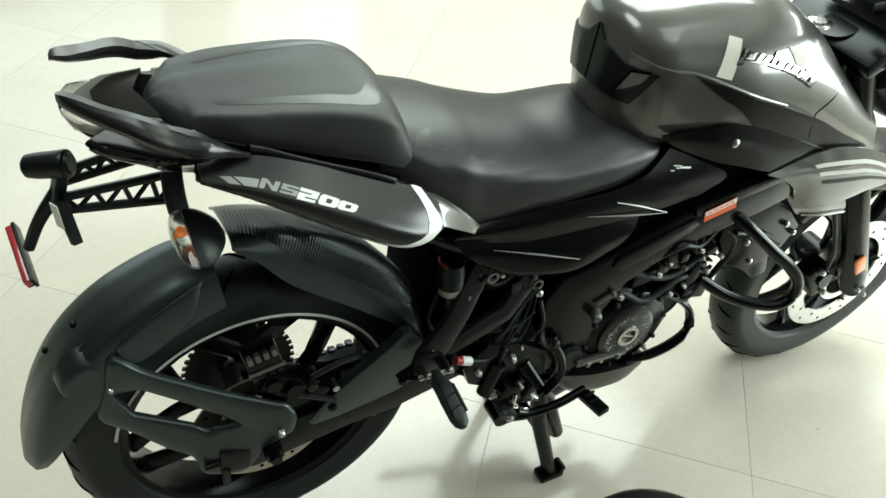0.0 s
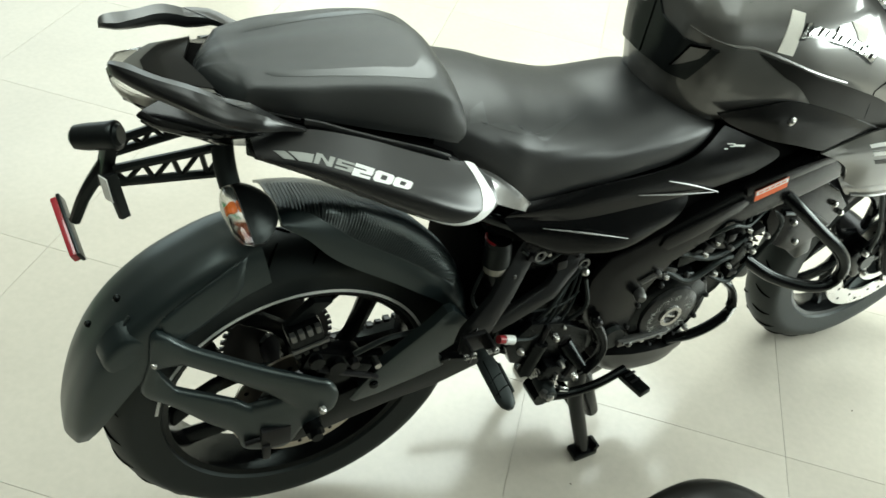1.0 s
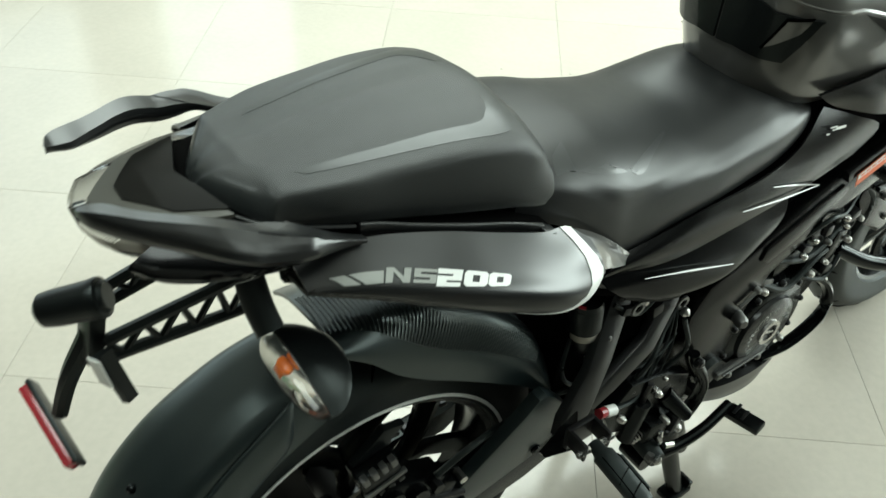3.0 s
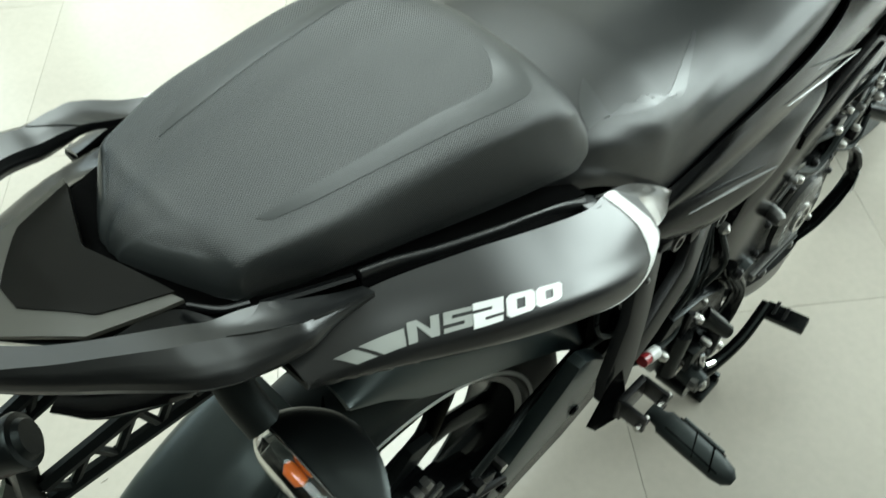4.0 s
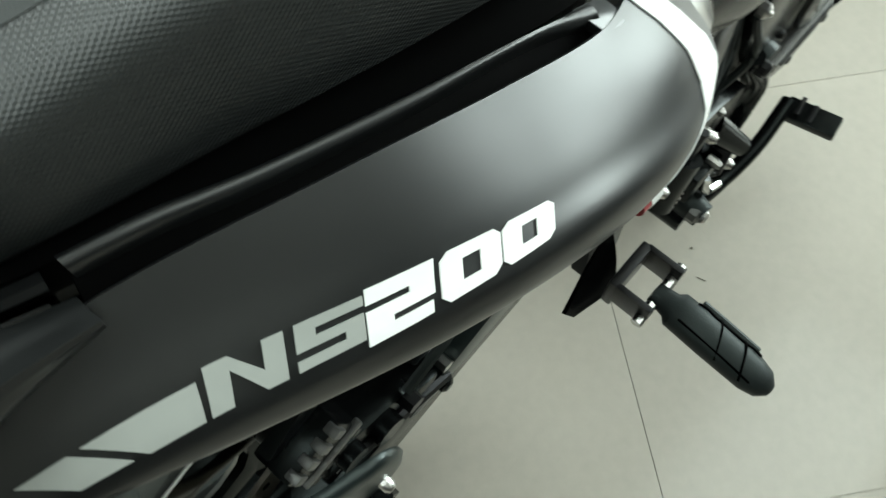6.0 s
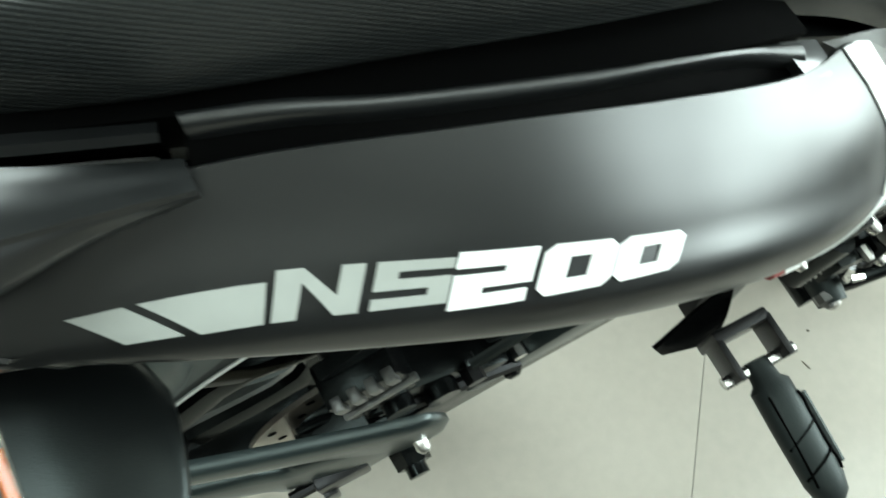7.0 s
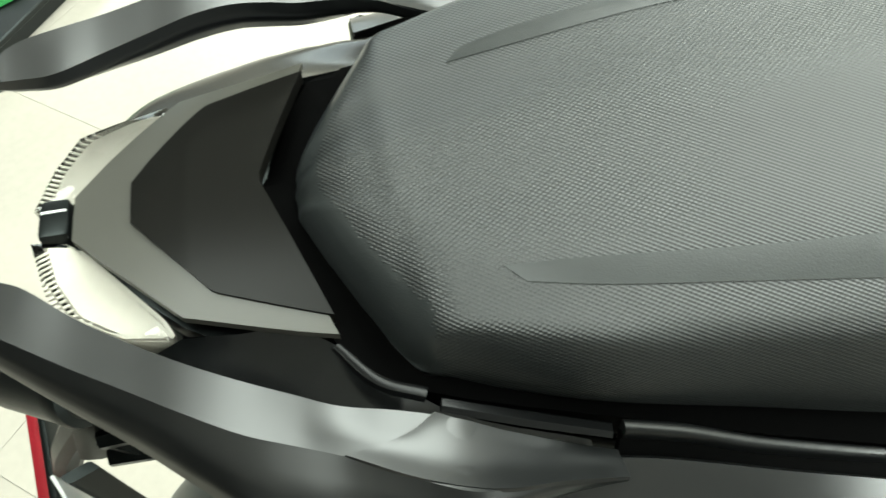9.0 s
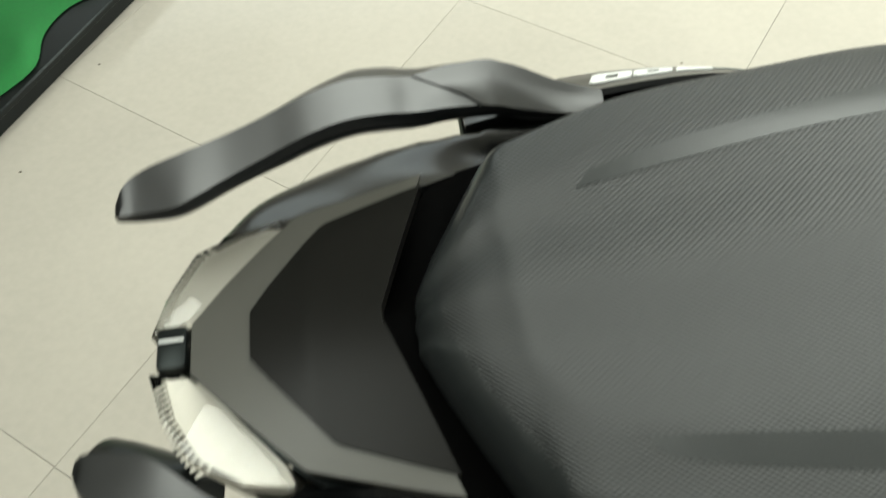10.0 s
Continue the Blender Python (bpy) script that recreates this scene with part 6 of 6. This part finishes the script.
pedal = part("brake_pedal", join(tube([(0.395, -0.150, 0.300), (0.44, -0.162, 0.300), (0.49, -0.168, 0.312), (0.545, -0.165, 0.328)], [0.013, 0.0085, 0.008, 0.008], n=10), tube([(0.388, -0.12, 0.302), (0.388, -0.16, 0.302)], 0.017, n=16, straight=True)), BLACKMETAL, bike, "black brake pedal lever")
tip = part("pedal_tip", box(0.549, -0.192, 0.319, 0.024, 0.055, 0.012, 0.003, (-8, -10, 8)), BLACKMETAL, pedal, "stepped pedal tip")
for k in range(3):
    part("pedal_rib", box(0.549 + 0.001 * k, -0.177 - 0.014 * k, 0.3265 - 0.002 * k, 0.020, 0.005, 0.003, 0.001, (-8, -10, 8)), ALLOY, tip)
plug = part("switch_plug", tube([(0.309, -0.137, 0.448), (0.292, -0.137, 0.4545)], 0.0075, n=12, straight=True), WHITE, bike, "white connector with a red end")
part("plug_end", tube([(0.292, -0.137, 0.4545), (0.281, -0.137, 0.4585)], 0.0068, n=12, straight=True), RED, plug, "red plug end")
part("plug_wire", tube([(0.309, -0.137, 0.448), (0.35, -0.135, 0.44), (0.38, -0.125, 0.47), (0.41, -0.11, 0.53), (0.43, -0.10, 0.56)], 0.0028, n=6), RUBBER, plug)
for pts in (((0.34, -0.12, 0.44), (0.37, -0.128, 0.49), (0.40, -0.115, 0.52), (0.43, -0.105, 0.55)), ((0.42, -0.12, 0.44), (0.44, -0.13, 0.48), (0.43, -0.12, 0.53)), ((0.30, -0.11, 0.40), (0.33, -0.13, 0.40), (0.37, -0.135, 0.39))):
    part("cable", tube(pts, 0.0035, n=6), RUBBER, bike)
part("frame_lower", box(0.36, -0.09, 0.44, 0.14, 0.05, 0.10, 0.01), BLACKMETAL, bike, "black lower frame casting")
stay = part("pedal_stay", tube([(0.468, -0.128, 0.448), (0.474, -0.130, 0.430), (0.499, -0.136, 0.384), (0.502, -0.136, 0.345), (0.481, -0.136, 0.315)], [0.008, 0.0095, 0.009, 0.010, 0.011], n=12), BLACKMETAL, bike, "bent black pedal stay")
part("stay_bolt", bolt(0.471, -0.139, 0.437, 0.008, 0.005), ALLOY, stay)
boot = part("master_boot", tube([(0.4316, -0.118, 0.3394), (0.4316, -0.140, 0.3394), (0.4316, -0.152, 0.3394), (0.4316, -0.158, 0.3394)], [0.017, 0.019, 0.017, 0.011], n=20, straight=True), RUBBER, bike, "black rubber boot on the brake linkage")
for k in range(3):
    part("boot_ridge", lathe([(0.0195, -0.134 - 0.006 * k), (0.0205, -0.136 - 0.006 * k), (0.0195, -0.138 - 0.006 * k)], (0.4316, 0, 0.3394), 20), RUBBER, boot)
part("linkage_clip", join(tube([(0.402, -0.156, 0.356), (0.399, -0.160, 0.342), (0.408, -0.158, 0.328)], [0.0035, 0.0045, 0.003], n=8), tube([(0.416, -0.160, 0.318), (0.432, -0.163, 0.312)], [0.005, 0.004], n=8, straight=True)), CHROME, bike, "bright steel linkage clip")
part("return_spring", tube([(0.358 + 0.030 * k / 36, -0.142 + 0.006 * math.cos(k * 1.05), 0.352 + 0.004 * k / 36 + 0.006 * math.sin(k * 1.05)) for k in range(37)], 0.0012, n=5, steps=140), STEEL, bike, "small steel return spring")
part("pivot_nut", join(bolt(0.3842, -0.166, 0.322, 0.009, 0.006), bolt(0.3842, -0.172, 0.322, 0.0045, 0.003)), GREYMETAL, bike, "pedal pivot nut")
part("spar_bolt", join(bolt(0.4205, -0.124, 0.550, 0.0065, 0.004), bolt(0.4205, -0.127, 0.550, 0.003, 0.003)), STEEL, bike, "steel spar bolt")
part("drain_bolt", tube([(0.556, -0.112, 0.470), (0.5457, -0.137, 0.4725), (0.544, -0.142, 0.473)], [0.010, 0.0095, 0.006], n=12, straight=True), GREYMETAL, bike, "grey steel plug")
part("clutch_rod", join(tube([(0.545, -0.126, 0.494), (0.5772, -0.126, 0.5088)], 0.0028, n=8, straight=True), bolt(0.577, -0.126, 0.5088, 0.005, 0.005)), GREYMETAL, bike, "grey steel clutch rod")
part("lower_bracket", join(box(0.592, -0.132, 0.3607, 0.108, 0.012, 0.013, 0.003), tube([(0.545, -0.139, 0.3645), (0.640, -0.139, 0.3645)], 0.0022, n=6, straight=True), bolt(0.560, -0.139, 0.358, 0.006, 0.004), bolt(0.626, -0.139, 0.358, 0.006, 0.004)), GREYMETAL, bike, "grey bracket under the clutch cover")
# wires and clamps in the hollow between the hanger and the spar
for pts, r in ((((0.425, -0.105, 0.548), (0.410, -0.118, 0.50), (0.385, -0.125, 0.462), (0.372, -0.128, 0.43)), 0.0022), (((0.432, -0.105, 0.54), (0.420, -0.12, 0.49), (0.402, -0.126, 0.455), (0.392, -0.13, 0.42)), 0.0018), (((0.30, -0.105, 0.49), (0.345, -0.118, 0.482), (0.395, -0.122, 0.487), (0.43, -0.115, 0.50)), 0.002), (((0.31, -0.098, 0.60), (0.345, -0.108, 0.575), (0.385, -0.106, 0.59), (0.43, -0.10, 0.585)), 0.003), (((0.345, -0.10, 0.615), (0.37, -0.112, 0.595), (0.40, -0.108, 0.612)), 0.0024), (((0.26, -0.085, 0.56), (0.245, -0.095, 0.52), (0.262, -0.10, 0.49), (0.30, -0.105, 0.48)), 0.003), (((0.66, -0.118, 0.56), (0.70, -0.128, 0.585), (0.745, -0.122, 0.572), (0.79, -0.11, 0.595)), 0.0035), (((0.70, -0.12, 0.47), (0.745, -0.13, 0.452), (0.775, -0.125, 0.475), (0.80, -0.115, 0.51)), 0.004)):
    part("cable", tube(pts, r, n=6), RUBBER, bike)
# made-up bolt heads scattered to give the small glints in the dark hollows
for bx, by, bz, br, mt in ((0.352, -0.108, 0.592, 0.005, STEEL), (0.372, -0.106, 0.604, 0.004, STEEL), (0.395, -0.110, 0.588, 0.0045, GREYMETAL), (0.300, -0.108, 0.560, 0.004, GREYMETAL), (0.285, -0.098, 0.520, 0.0045, STEEL), (0.345, -0.130, 0.455, 0.004, STEEL), (0.362, -0.132, 0.404, 0.005, GREYMETAL), (0.405, -0.134, 0.445, 0.004, STEEL), (0.685, -0.124, 0.548, 0.0045, STEEL), (0.722, -0.126, 0.53, 0.005, GREYMETAL), (0.757, -0.126, 0.545, 0.0045, STEEL), (0.735, -0.128, 0.488, 0.0045, STEEL), (0.80, -0.118, 0.475, 0.006, GREYMETAL), (0.812, -0.118, 0.53, 0.005, STEEL)):
    part("glint_bolt", bolt(bx, by, bz, br, 0.005), mt, bike)
for bx, by, bz, sx, sz, ry in ((0.33, -0.100, 0.585, 0.022, 0.012, 20), (0.385, -0.102, 0.560, 0.018, 0.020, -10), (0.365, -0.126, 0.425, 0.020, 0.014, 35), (0.415, -0.128, 0.412, 0.016, 0.024, 10), (0.672, -0.118, 0.538, 0.026, 0.012, 25), (0.715, -0.118, 0.553, 0.016, 0.018, 0), (0.775, -0.118, 0.555, 0.022, 0.014, -20), (0.752, -0.122, 0.465, 0.02, 0.016, 15)):
    part("clamp_block", box(bx, by, bz, sx, 0.016, sz, 0.003, (0, ry, 0)), ALLOY, bike)

# centre stand
stand = part("centre_stand", join(tube([(0.50, -0.105, 0.28), (0.515, -0.108, 0.20), (0.583, -0.113, 0.018)], [0.017, 0.0155, 0.014], n=14, straight=True), tube([(0.50, 0.105, 0.28), (0.515, 0.108, 0.20), (0.583, 0.113, 0.018)], [0.017, 0.0155, 0.014], n=14, straight=True), tube([(0.50, -0.12, 0.275), (0.50, 0.12, 0.275)], 0.014, n=12, straight=True), tube([(0.525, -0.108, 0.165), (0.525, 0.108, 0.165)], 0.010, n=10, straight=True)), BLACKMETAL, bike, "black tubular centre stand")
for sy in (-1, 1):
    part("stand_foot", join(box(0.585, 0.114 * sy, 0.008, 0.052, 0.034, 0.015, 0.004, (0, -6, 0)), box(0.606, 0.114 * sy, 0.018, 0.012, 0.030, 0.022, 0.004, (0, 25, 0))), BLACKMETAL, stand)
part("stand_tab", tube([(0.520, -0.088, 0.255), (0.533, -0.092, 0.235), (0.590, -0.090, 0.108), (0.594, -0.090, 0.100)], [0.014, 0.016, 0.015, 0.011], n=14, straight=True), BLACKMETAL, stand)
part("side_stand", tube([(0.52, 0.10, 0.28), (0.46, 0.10, 0.20), (0.32, 0.10, 0.16)], [0.013, 0.012, 0.010], n=10), BLACKMETAL, bike, "folded black side stand")

# ---- front end ----
def fork():
    return join(tube([(1.372, -0.098, 0.283), (1.335, -0.098, 0.345), (1.175, -0.098, 0.60), (1.165, -0.098, 0.615)], [0.026, 0.031, 0.031, 0.027], n=18, straight=True), tube([(1.165, -0.098, 0.615), (1.03, -0.098, 0.86)], 0.0225, n=16, straight=True))


forks = both("fork_leg", fork, BLACKMETAL, "black front fork leg")
part("fork_reflector", box(1.292, -0.131, 0.392, 0.026, 0.006, 0.050, 0.003, (0, -32, 0)), ORANGE, forks[0], "orange side reflector")
part("axle_end", tube([(1.363, -0.09, 0.297), (1.363, -0.128, 0.297)], [0.017, 0.012], n=12, straight=True), ALLOY, forks[0])
part("fork_bolt", join(bolt(1.345, -0.125, 0.305, 0.006, 0.008), bolt(1.375, -0.125, 0.285, 0.006, 0.008)), STEEL, forks[0])
ff = [(a, guard_profile(0.062, 0.322, 0.285)) for a in (40, 60, 80, 100, 120, 140)]
rows = []
for k in range(9):
    rows.append([(FC.x + p[k][1] * math.cos(radians(a)), FC.y + p[k][0], FC.z + p[k][1] * math.sin(radians(a))) for a, p in ff])
front_guard = Sheet(rows, 40, 24, out=(0, 0, 1))
front_guard.centre = FC
part("front_fender", front_guard.mesh(0.004), SATIN, bike, "black front fender")
fcal = part("front_caliper", join(box(1.225, -0.085, 0.345, 0.055, 0.045, 0.09, 0.01, (0, -35, 0)), tube([(1.23, -0.115, 0.35), (1.23, -0.07, 0.35)], 0.018, n=14, straight=True)), BLACKMETAL, bike, "black front brake caliper")
part("caliper_bolt", bolt(1.21, -0.11, 0.375, 0.007, 0.008), STEEL, fcal)
part("caliper_bolt", bolt(1.25, -0.11, 0.31, 0.007, 0.008), STEEL, fcal)
part("brake_hose", tube([(1.22, -0.11, 0.38), (1.19, -0.12, 0.45), (1.14, -0.11, 0.55), (1.10, -0.08, 0.66)], 0.0045, n=8), RUBBER, fcal)
part("headstock", join(box(1.08, 0, 0.70, 0.09, 0.20, 0.05, 0.01, (0, -30, 0)), box(1.02, 0, 0.885, 0.08, 0.22, 0.03, 0.008, (0, -30, 0)), tube([(1.10, 0, 0.66), (1.01, 0, 0.90)], 0.035, n=16, straight=True)), BLACKMETAL, bike, "black fork clamps")
bars_ = part("handlebar", tube([(0.86, -0.37, 0.985), (0.93, -0.25, 0.995), (0.99, -0.12, 0.985), (1.01, -0.06, 0.955)], 0.012, n=12), BLACKMETAL, bike, "black handlebar half")
part("handlebar", mirror_bm(tube([(0.86, -0.37, 0.985), (0.93, -0.25, 0.995), (0.99, -0.12, 0.985), (1.01, -0.06, 0.955)], 0.012, n=12)), BLACKMETAL, bike, "black handlebar half")
both("hand_grip", lambda: tube([(0.845, -0.395, 0.984), (0.905, -0.29, 0.993)], 0.0165, n=16, straight=True), RUBBER, "black rubber grip")
both("switch_pod", lambda: box(0.93, -0.25, 0.995, 0.05, 0.05, 0.045, 0.01, (0, 0, 28)), PLASTIC, "black switch pod")
cap = part("steering_nut", tube([(1.000, 0.024, 0.880), (0.995, 0.024, 0.892), (0.994, 0.024, 0.896)], [0.026, 0.026, 0.021], n=24, straight=True), CHROME, bike, "chrome steering stem nut")
part("nut_recess", tube([(0.994, 0.024, 0.8955), (0.9935, 0.024, 0.898)], 0.012, n=6, straight=True), STEEL, cap)
key = part("ignition_switch", tube([(1.055, 0.0, 0.86), (1.04, 0.0, 0.900)], [0.022, 0.020], n=18, straight=True), PLASTIC, bike, "black ignition switch")
part("key_ring", lathe([(0.017, 0.900), (0.017, 0.904), (0.011, 0.904), (0.011, 0.900)], (1.04, 0.0, 0.0), 20, axis="z"), STEEL, key)
for yy in (-0.098, 0.104):
    part("fork_cap", tube([(1.033, yy, 0.878), (1.028, yy, 0.892)], [0.021, 0.017], n=20, straight=True), STEEL, bike, "steel fork cap")
part("instrument_pod", loft([[(x, -w, z), (x, -w * 0.8, z + h), (x, w * 0.8, z + h), (x, w, z), (x, w * 0.8, z - h), (x, -w * 0.8, z - h)] for x, w, z, h in ((1.04, 0.09, 0.96, 0.012), (1.08, 0.105, 0.985, 0.03), (1.14, 0.105, 1.0, 0.035), (1.18, 0.09, 1.0, 0.02))], 30, 20), PLASTIC, bike, "black instrument pod")
part("headlamp_cowl", loft([[(x, -w, z), (x, -w * 0.85, z + h), (x, w * 0.85, z + h), (x, w, z), (x, w * 0.75, z - h), (x, -w * 0.75, z - h)] for x, w, z, h in ((1.08, 0.10, 0.86, 0.05), (1.16, 0.13, 0.85, 0.10), (1.26, 0.125, 0.83, 0.11), (1.32, 0.08, 0.81, 0.08))], 30, 20), GREY, bike, "grey headlamp cowl")

# the fork stands a little turned and set back
for ob in list(bike.children):
    if ob.name.split(".")[0] in ("fork_leg", "front_caliper"):
        ob.location = (-0.02, 0.02, 0.0)

# ---- other things near the motorcycle ----
other = thing("parked_motorcycle", "parked black motorcycle with an orange tail lamp", "motorcycle")
part("tail_top", loft([[(x, y0 - w, z - 0.05), (x, y0 - w * 0.8, z - 0.012), (x, y0, z), (x, y0 + w * 0.8, z - 0.012), (x, y0 + w, z - 0.05), (x, y0, z - 0.08)] for x, y0, w, z in ((0.08, -0.615, 0.02, 0.668), (0.13, -0.615, 0.055, 0.700), (0.21, -0.62, 0.075, 0.718), (0.28, -0.625, 0.068, 0.706), (0.34, -0.64, 0.02, 0.68))], 30, 24), GLOSS, other)
part("tail_lamp", box(0.150, -0.568, 0.700, 0.035, 0.014, 0.012, 0.004), ORANGE, other, "small orange lamp")
part("mirror_shell", loft([[(x, y0 - w, z - 0.03), (x, y0 - w * 0.7, z - 0.006), (x, y0 + w * 0.7, z), (x, y0 + w, z - 0.03), (x, y0, z - 0.06)] for x, y0, w, z in ((0.33, -0.70, 0.02, 0.67), (0.37, -0.70, 0.06, 0.69), (0.46, -0.71, 0.07, 0.69), (0.55, -0.72, 0.03, 0.66))], 30, 20), SEAT_SMOOTH, other, "grey mirror shell")
# rest of this motorcycle is unseen, added to darken reflections in the side panels
PY = -0.83     # middle line of the parked motorcycle
for wx, wr, ww in ((0.30, 0.300, 0.060), (1.62, 0.295, 0.050)):
    wh = part("wheel", lathe([(0.04, -0.05), (0.04, 0.05), (0.02, 0.05), (0.02, -0.05)], (wx, PY, wr), 24), ALLOY, other, "unseen black cast wheel")
    part("tyre", lathe([(wr - 0.075, -ww * 0.8), (wr - 0.04, -ww), (wr - 0.012, -ww * 0.75), (wr, 0.0), (wr - 0.012, ww * 0.75), (wr - 0.04, ww), (wr - 0.075, ww * 0.8)], (wx, PY, wr), 64), RUBBER, wh)
    for k in range(5):
        a = 2 * math.pi * k / 5 + 0.4
        part("spoke", tube([(wx + 0.03 * math.cos(a), PY, wr + 0.03 * math.sin(a)), (wx + (wr - 0.08) * math.cos(a), PY, wr + (wr - 0.08) * math.sin(a))], 0.012, n=8, straight=True), BLACKMETAL, wh)
part("body", loft([[(x, PY - w, z0), (x, PY - w, z1), (x, PY, z1 + 0.02), (x, PY + w, z1), (x, PY + w, z0), (x, PY, z0 - 0.02)] for x, w, z0, z1 in ((0.32, 0.09, 0.50, 0.60), (0.48, 0.13, 0.42, 0.62), (0.75, 0.14, 0.30, 0.64), (1.05, 0.14, 0.28, 0.66), (1.25, 0.11, 0.40, 0.66))], 30, 24), PLASTIC, other, "unseen black body and engine, added to darken reflections")
part("fuel_tank", loft([[(x, PY - w, z0), (x, PY - w * 0.8, z1), (x, PY, z1 + 0.02), (x, PY + w * 0.8, z1), (x, PY + w, z0)] for x, w, z0, z1 in ((0.82, 0.07, 0.60, 0.655), (0.90, 0.12, 0.59, 0.675), (1.05, 0.14, 0.59, 0.68), (1.22, 0.12, 0.59, 0.66))], 30, 20), GLOSS, other, "unseen black fuel tank, added with the body")
for dy in (-0.09, 0.09):
    part("fork_leg", tube([(1.62, PY + dy, 0.30), (1.42, PY + dy, 0.67)], 0.024, n=12, straight=True), BLACKMETAL, other)
part("steering_head", join(tube([(1.18, PY, 0.60), (1.32, PY, 0.65), (1.43, PY, 0.655)], [0.05, 0.04, 0.03], n=12), tube([(1.43, PY - 0.10, 0.655), (1.43, PY + 0.10, 0.655)], 0.022, n=10, straight=True)), BLACKMETAL, other)
part("tail_support", tube([(0.45, -0.80, 0.56), (0.33, -0.72, 0.62), (0.22, -0.64, 0.65)], [0.05, 0.045, 0.03], n=12), PLASTIC, other)
part("seat_support", tube([(0.60, -0.80, 0.58), (0.48, -0.74, 0.62), (0.44, -0.71, 0.65)], [0.05, 0.045, 0.03], n=12), PLASTIC, other)
part("side_stand", tube([(0.85, -0.70, 0.34), (0.80, -0.62, 0.16), (0.78, -0.58, 0.006)], [0.014, 0.012, 0.010], n=10), BLACKMETAL, other)

# ---- low dark-edged platform with a green cloth ----
EDGE_A, EDGE_D, EDGE_N = Vector((-0.728, 1.133, 0.0)), Vector((0.545, 0.838, 0.0)), Vector((-0.838, 0.545, 0.0))


def edge_at(s, n, z):
    p = EDGE_A + EDGE_D * s + EDGE_N * n
    return (p.x, p.y, z)


def slab(s0, s1, n0, n1, z0, z1):
    bm = bmesh.new()
    v = [bm.verts.new(edge_at(s, n, z)) for z in (z0, z1) for s, n in ((s0, n0), (s1, n0), (s1, n1), (s0, n1))]
    for f in ((0, 3, 2, 1), (4, 5, 6, 7), (0, 1, 5, 4), (1, 2, 6, 5), (2, 3, 7, 6), (3, 0, 4, 7)):
        bm.faces.new([v[k] for k in f])
    bmesh.ops.bevel(bm, geom=bm.edges[:], offset=0.003, segments=1, affect="EDGES")
    return bm


table = thing("display_platform", "low dark-edged display platform beside the motorcycle", "platform")
part("platform_top", slab(-0.5, 0.56, 0.0, 0.4, 0.045, 0.06), PLASTIC, table)
part("platform_base", slab(-0.48, 0.54, 0.02, 0.38, 0.0, 0.045), PLASTIC, table)
rows = []
for k in range(15):
    s_ = -0.48 + 1.02 * k / 14
    e = 0.040 + 0.018 * math.sin(k * 1.9) + 0.018 * math.sin(k * 0.8 + 1)
    rows.append([edge_at(s_, e, 0.063), edge_at(s_, e + 0.03, 0.074 + 0.006 * math.sin(k * 2.3)), edge_at(s_, e + 0.12, 0.070 + 0.008 * math.sin(k * 1.7 + 1)), edge_at(s_, e + 0.25, 0.076 + 0.008 * math.sin(k * 2.9)), edge_at(s_, 0.385, 0.066)])
tagged(part("green_cloth", Sheet(rows, 30, 60, out=(0, 0, 1)).mesh(0.002), GREEN), "crumpled bright green cloth on a low dark platform", "cloth")

# ---- floor, last: every tile a piece ----
floor = setting("floor", box(0, 0, -0.06, 8.4, 8.4, 0.11, 0), GROUT, "polished cream vitrified tile floor with fine joints", "floor")
TS, GAP = 0.563, 0.0009
turn = radians(51.2)
dx, dn = Vector((math.cos(turn), math.sin(turn), 0)), Vector((-math.sin(turn), math.cos(turn), 0))
tile_bm = box(0, 0, 0, TS - GAP, TS - GAP, 0.008, 0.0002)
tile_mesh = None
for i in range(-9, 10):
    for j in range(-9, 10):
        p = dx * (0.418 + TS * (i + 0.5)) + dn * (-0.392 + TS * (j + 0.5))
        if abs(p.x) < 3.85 and abs(p.y) < 3.85:
            if tile_mesh is None:
                first = part("floor_tile", tile_bm, TILE, floor, sharp=5)
                tile_mesh, ob = first.data, first
            else:
                ob = new("floor_tile", tile_mesh)
                ob.parent = floor
            ob.location = (p.x, p.y, -0.004)
            ob.rotation_euler = (0, 0, turn)

# a few dark specks and scuffs on the tiles
rng = random.Random(4)
for k in range(26):
    px_, py_ = rng.uniform(-0.9, 1.6), rng.choice((rng.uniform(-0.75, -0.15), rng.uniform(0.25, 1.3)))
    if rng.random() < 0.7:
        bm = box(px_, py_, 0.0006, rng.uniform(0.003, 0.006), rng.uniform(0.002, 0.004), 0.0010, 0.0002, (0, 0, rng.uniform(0, 180)))
    else:
        bm = box(px_, py_, 0.0004, rng.uniform(0.01, 0.022), 0.0012, 0.0006, 0.0001, (0, 0, rng.uniform(0, 180)))
    part("floor_speck", bm, SPECK, floor)
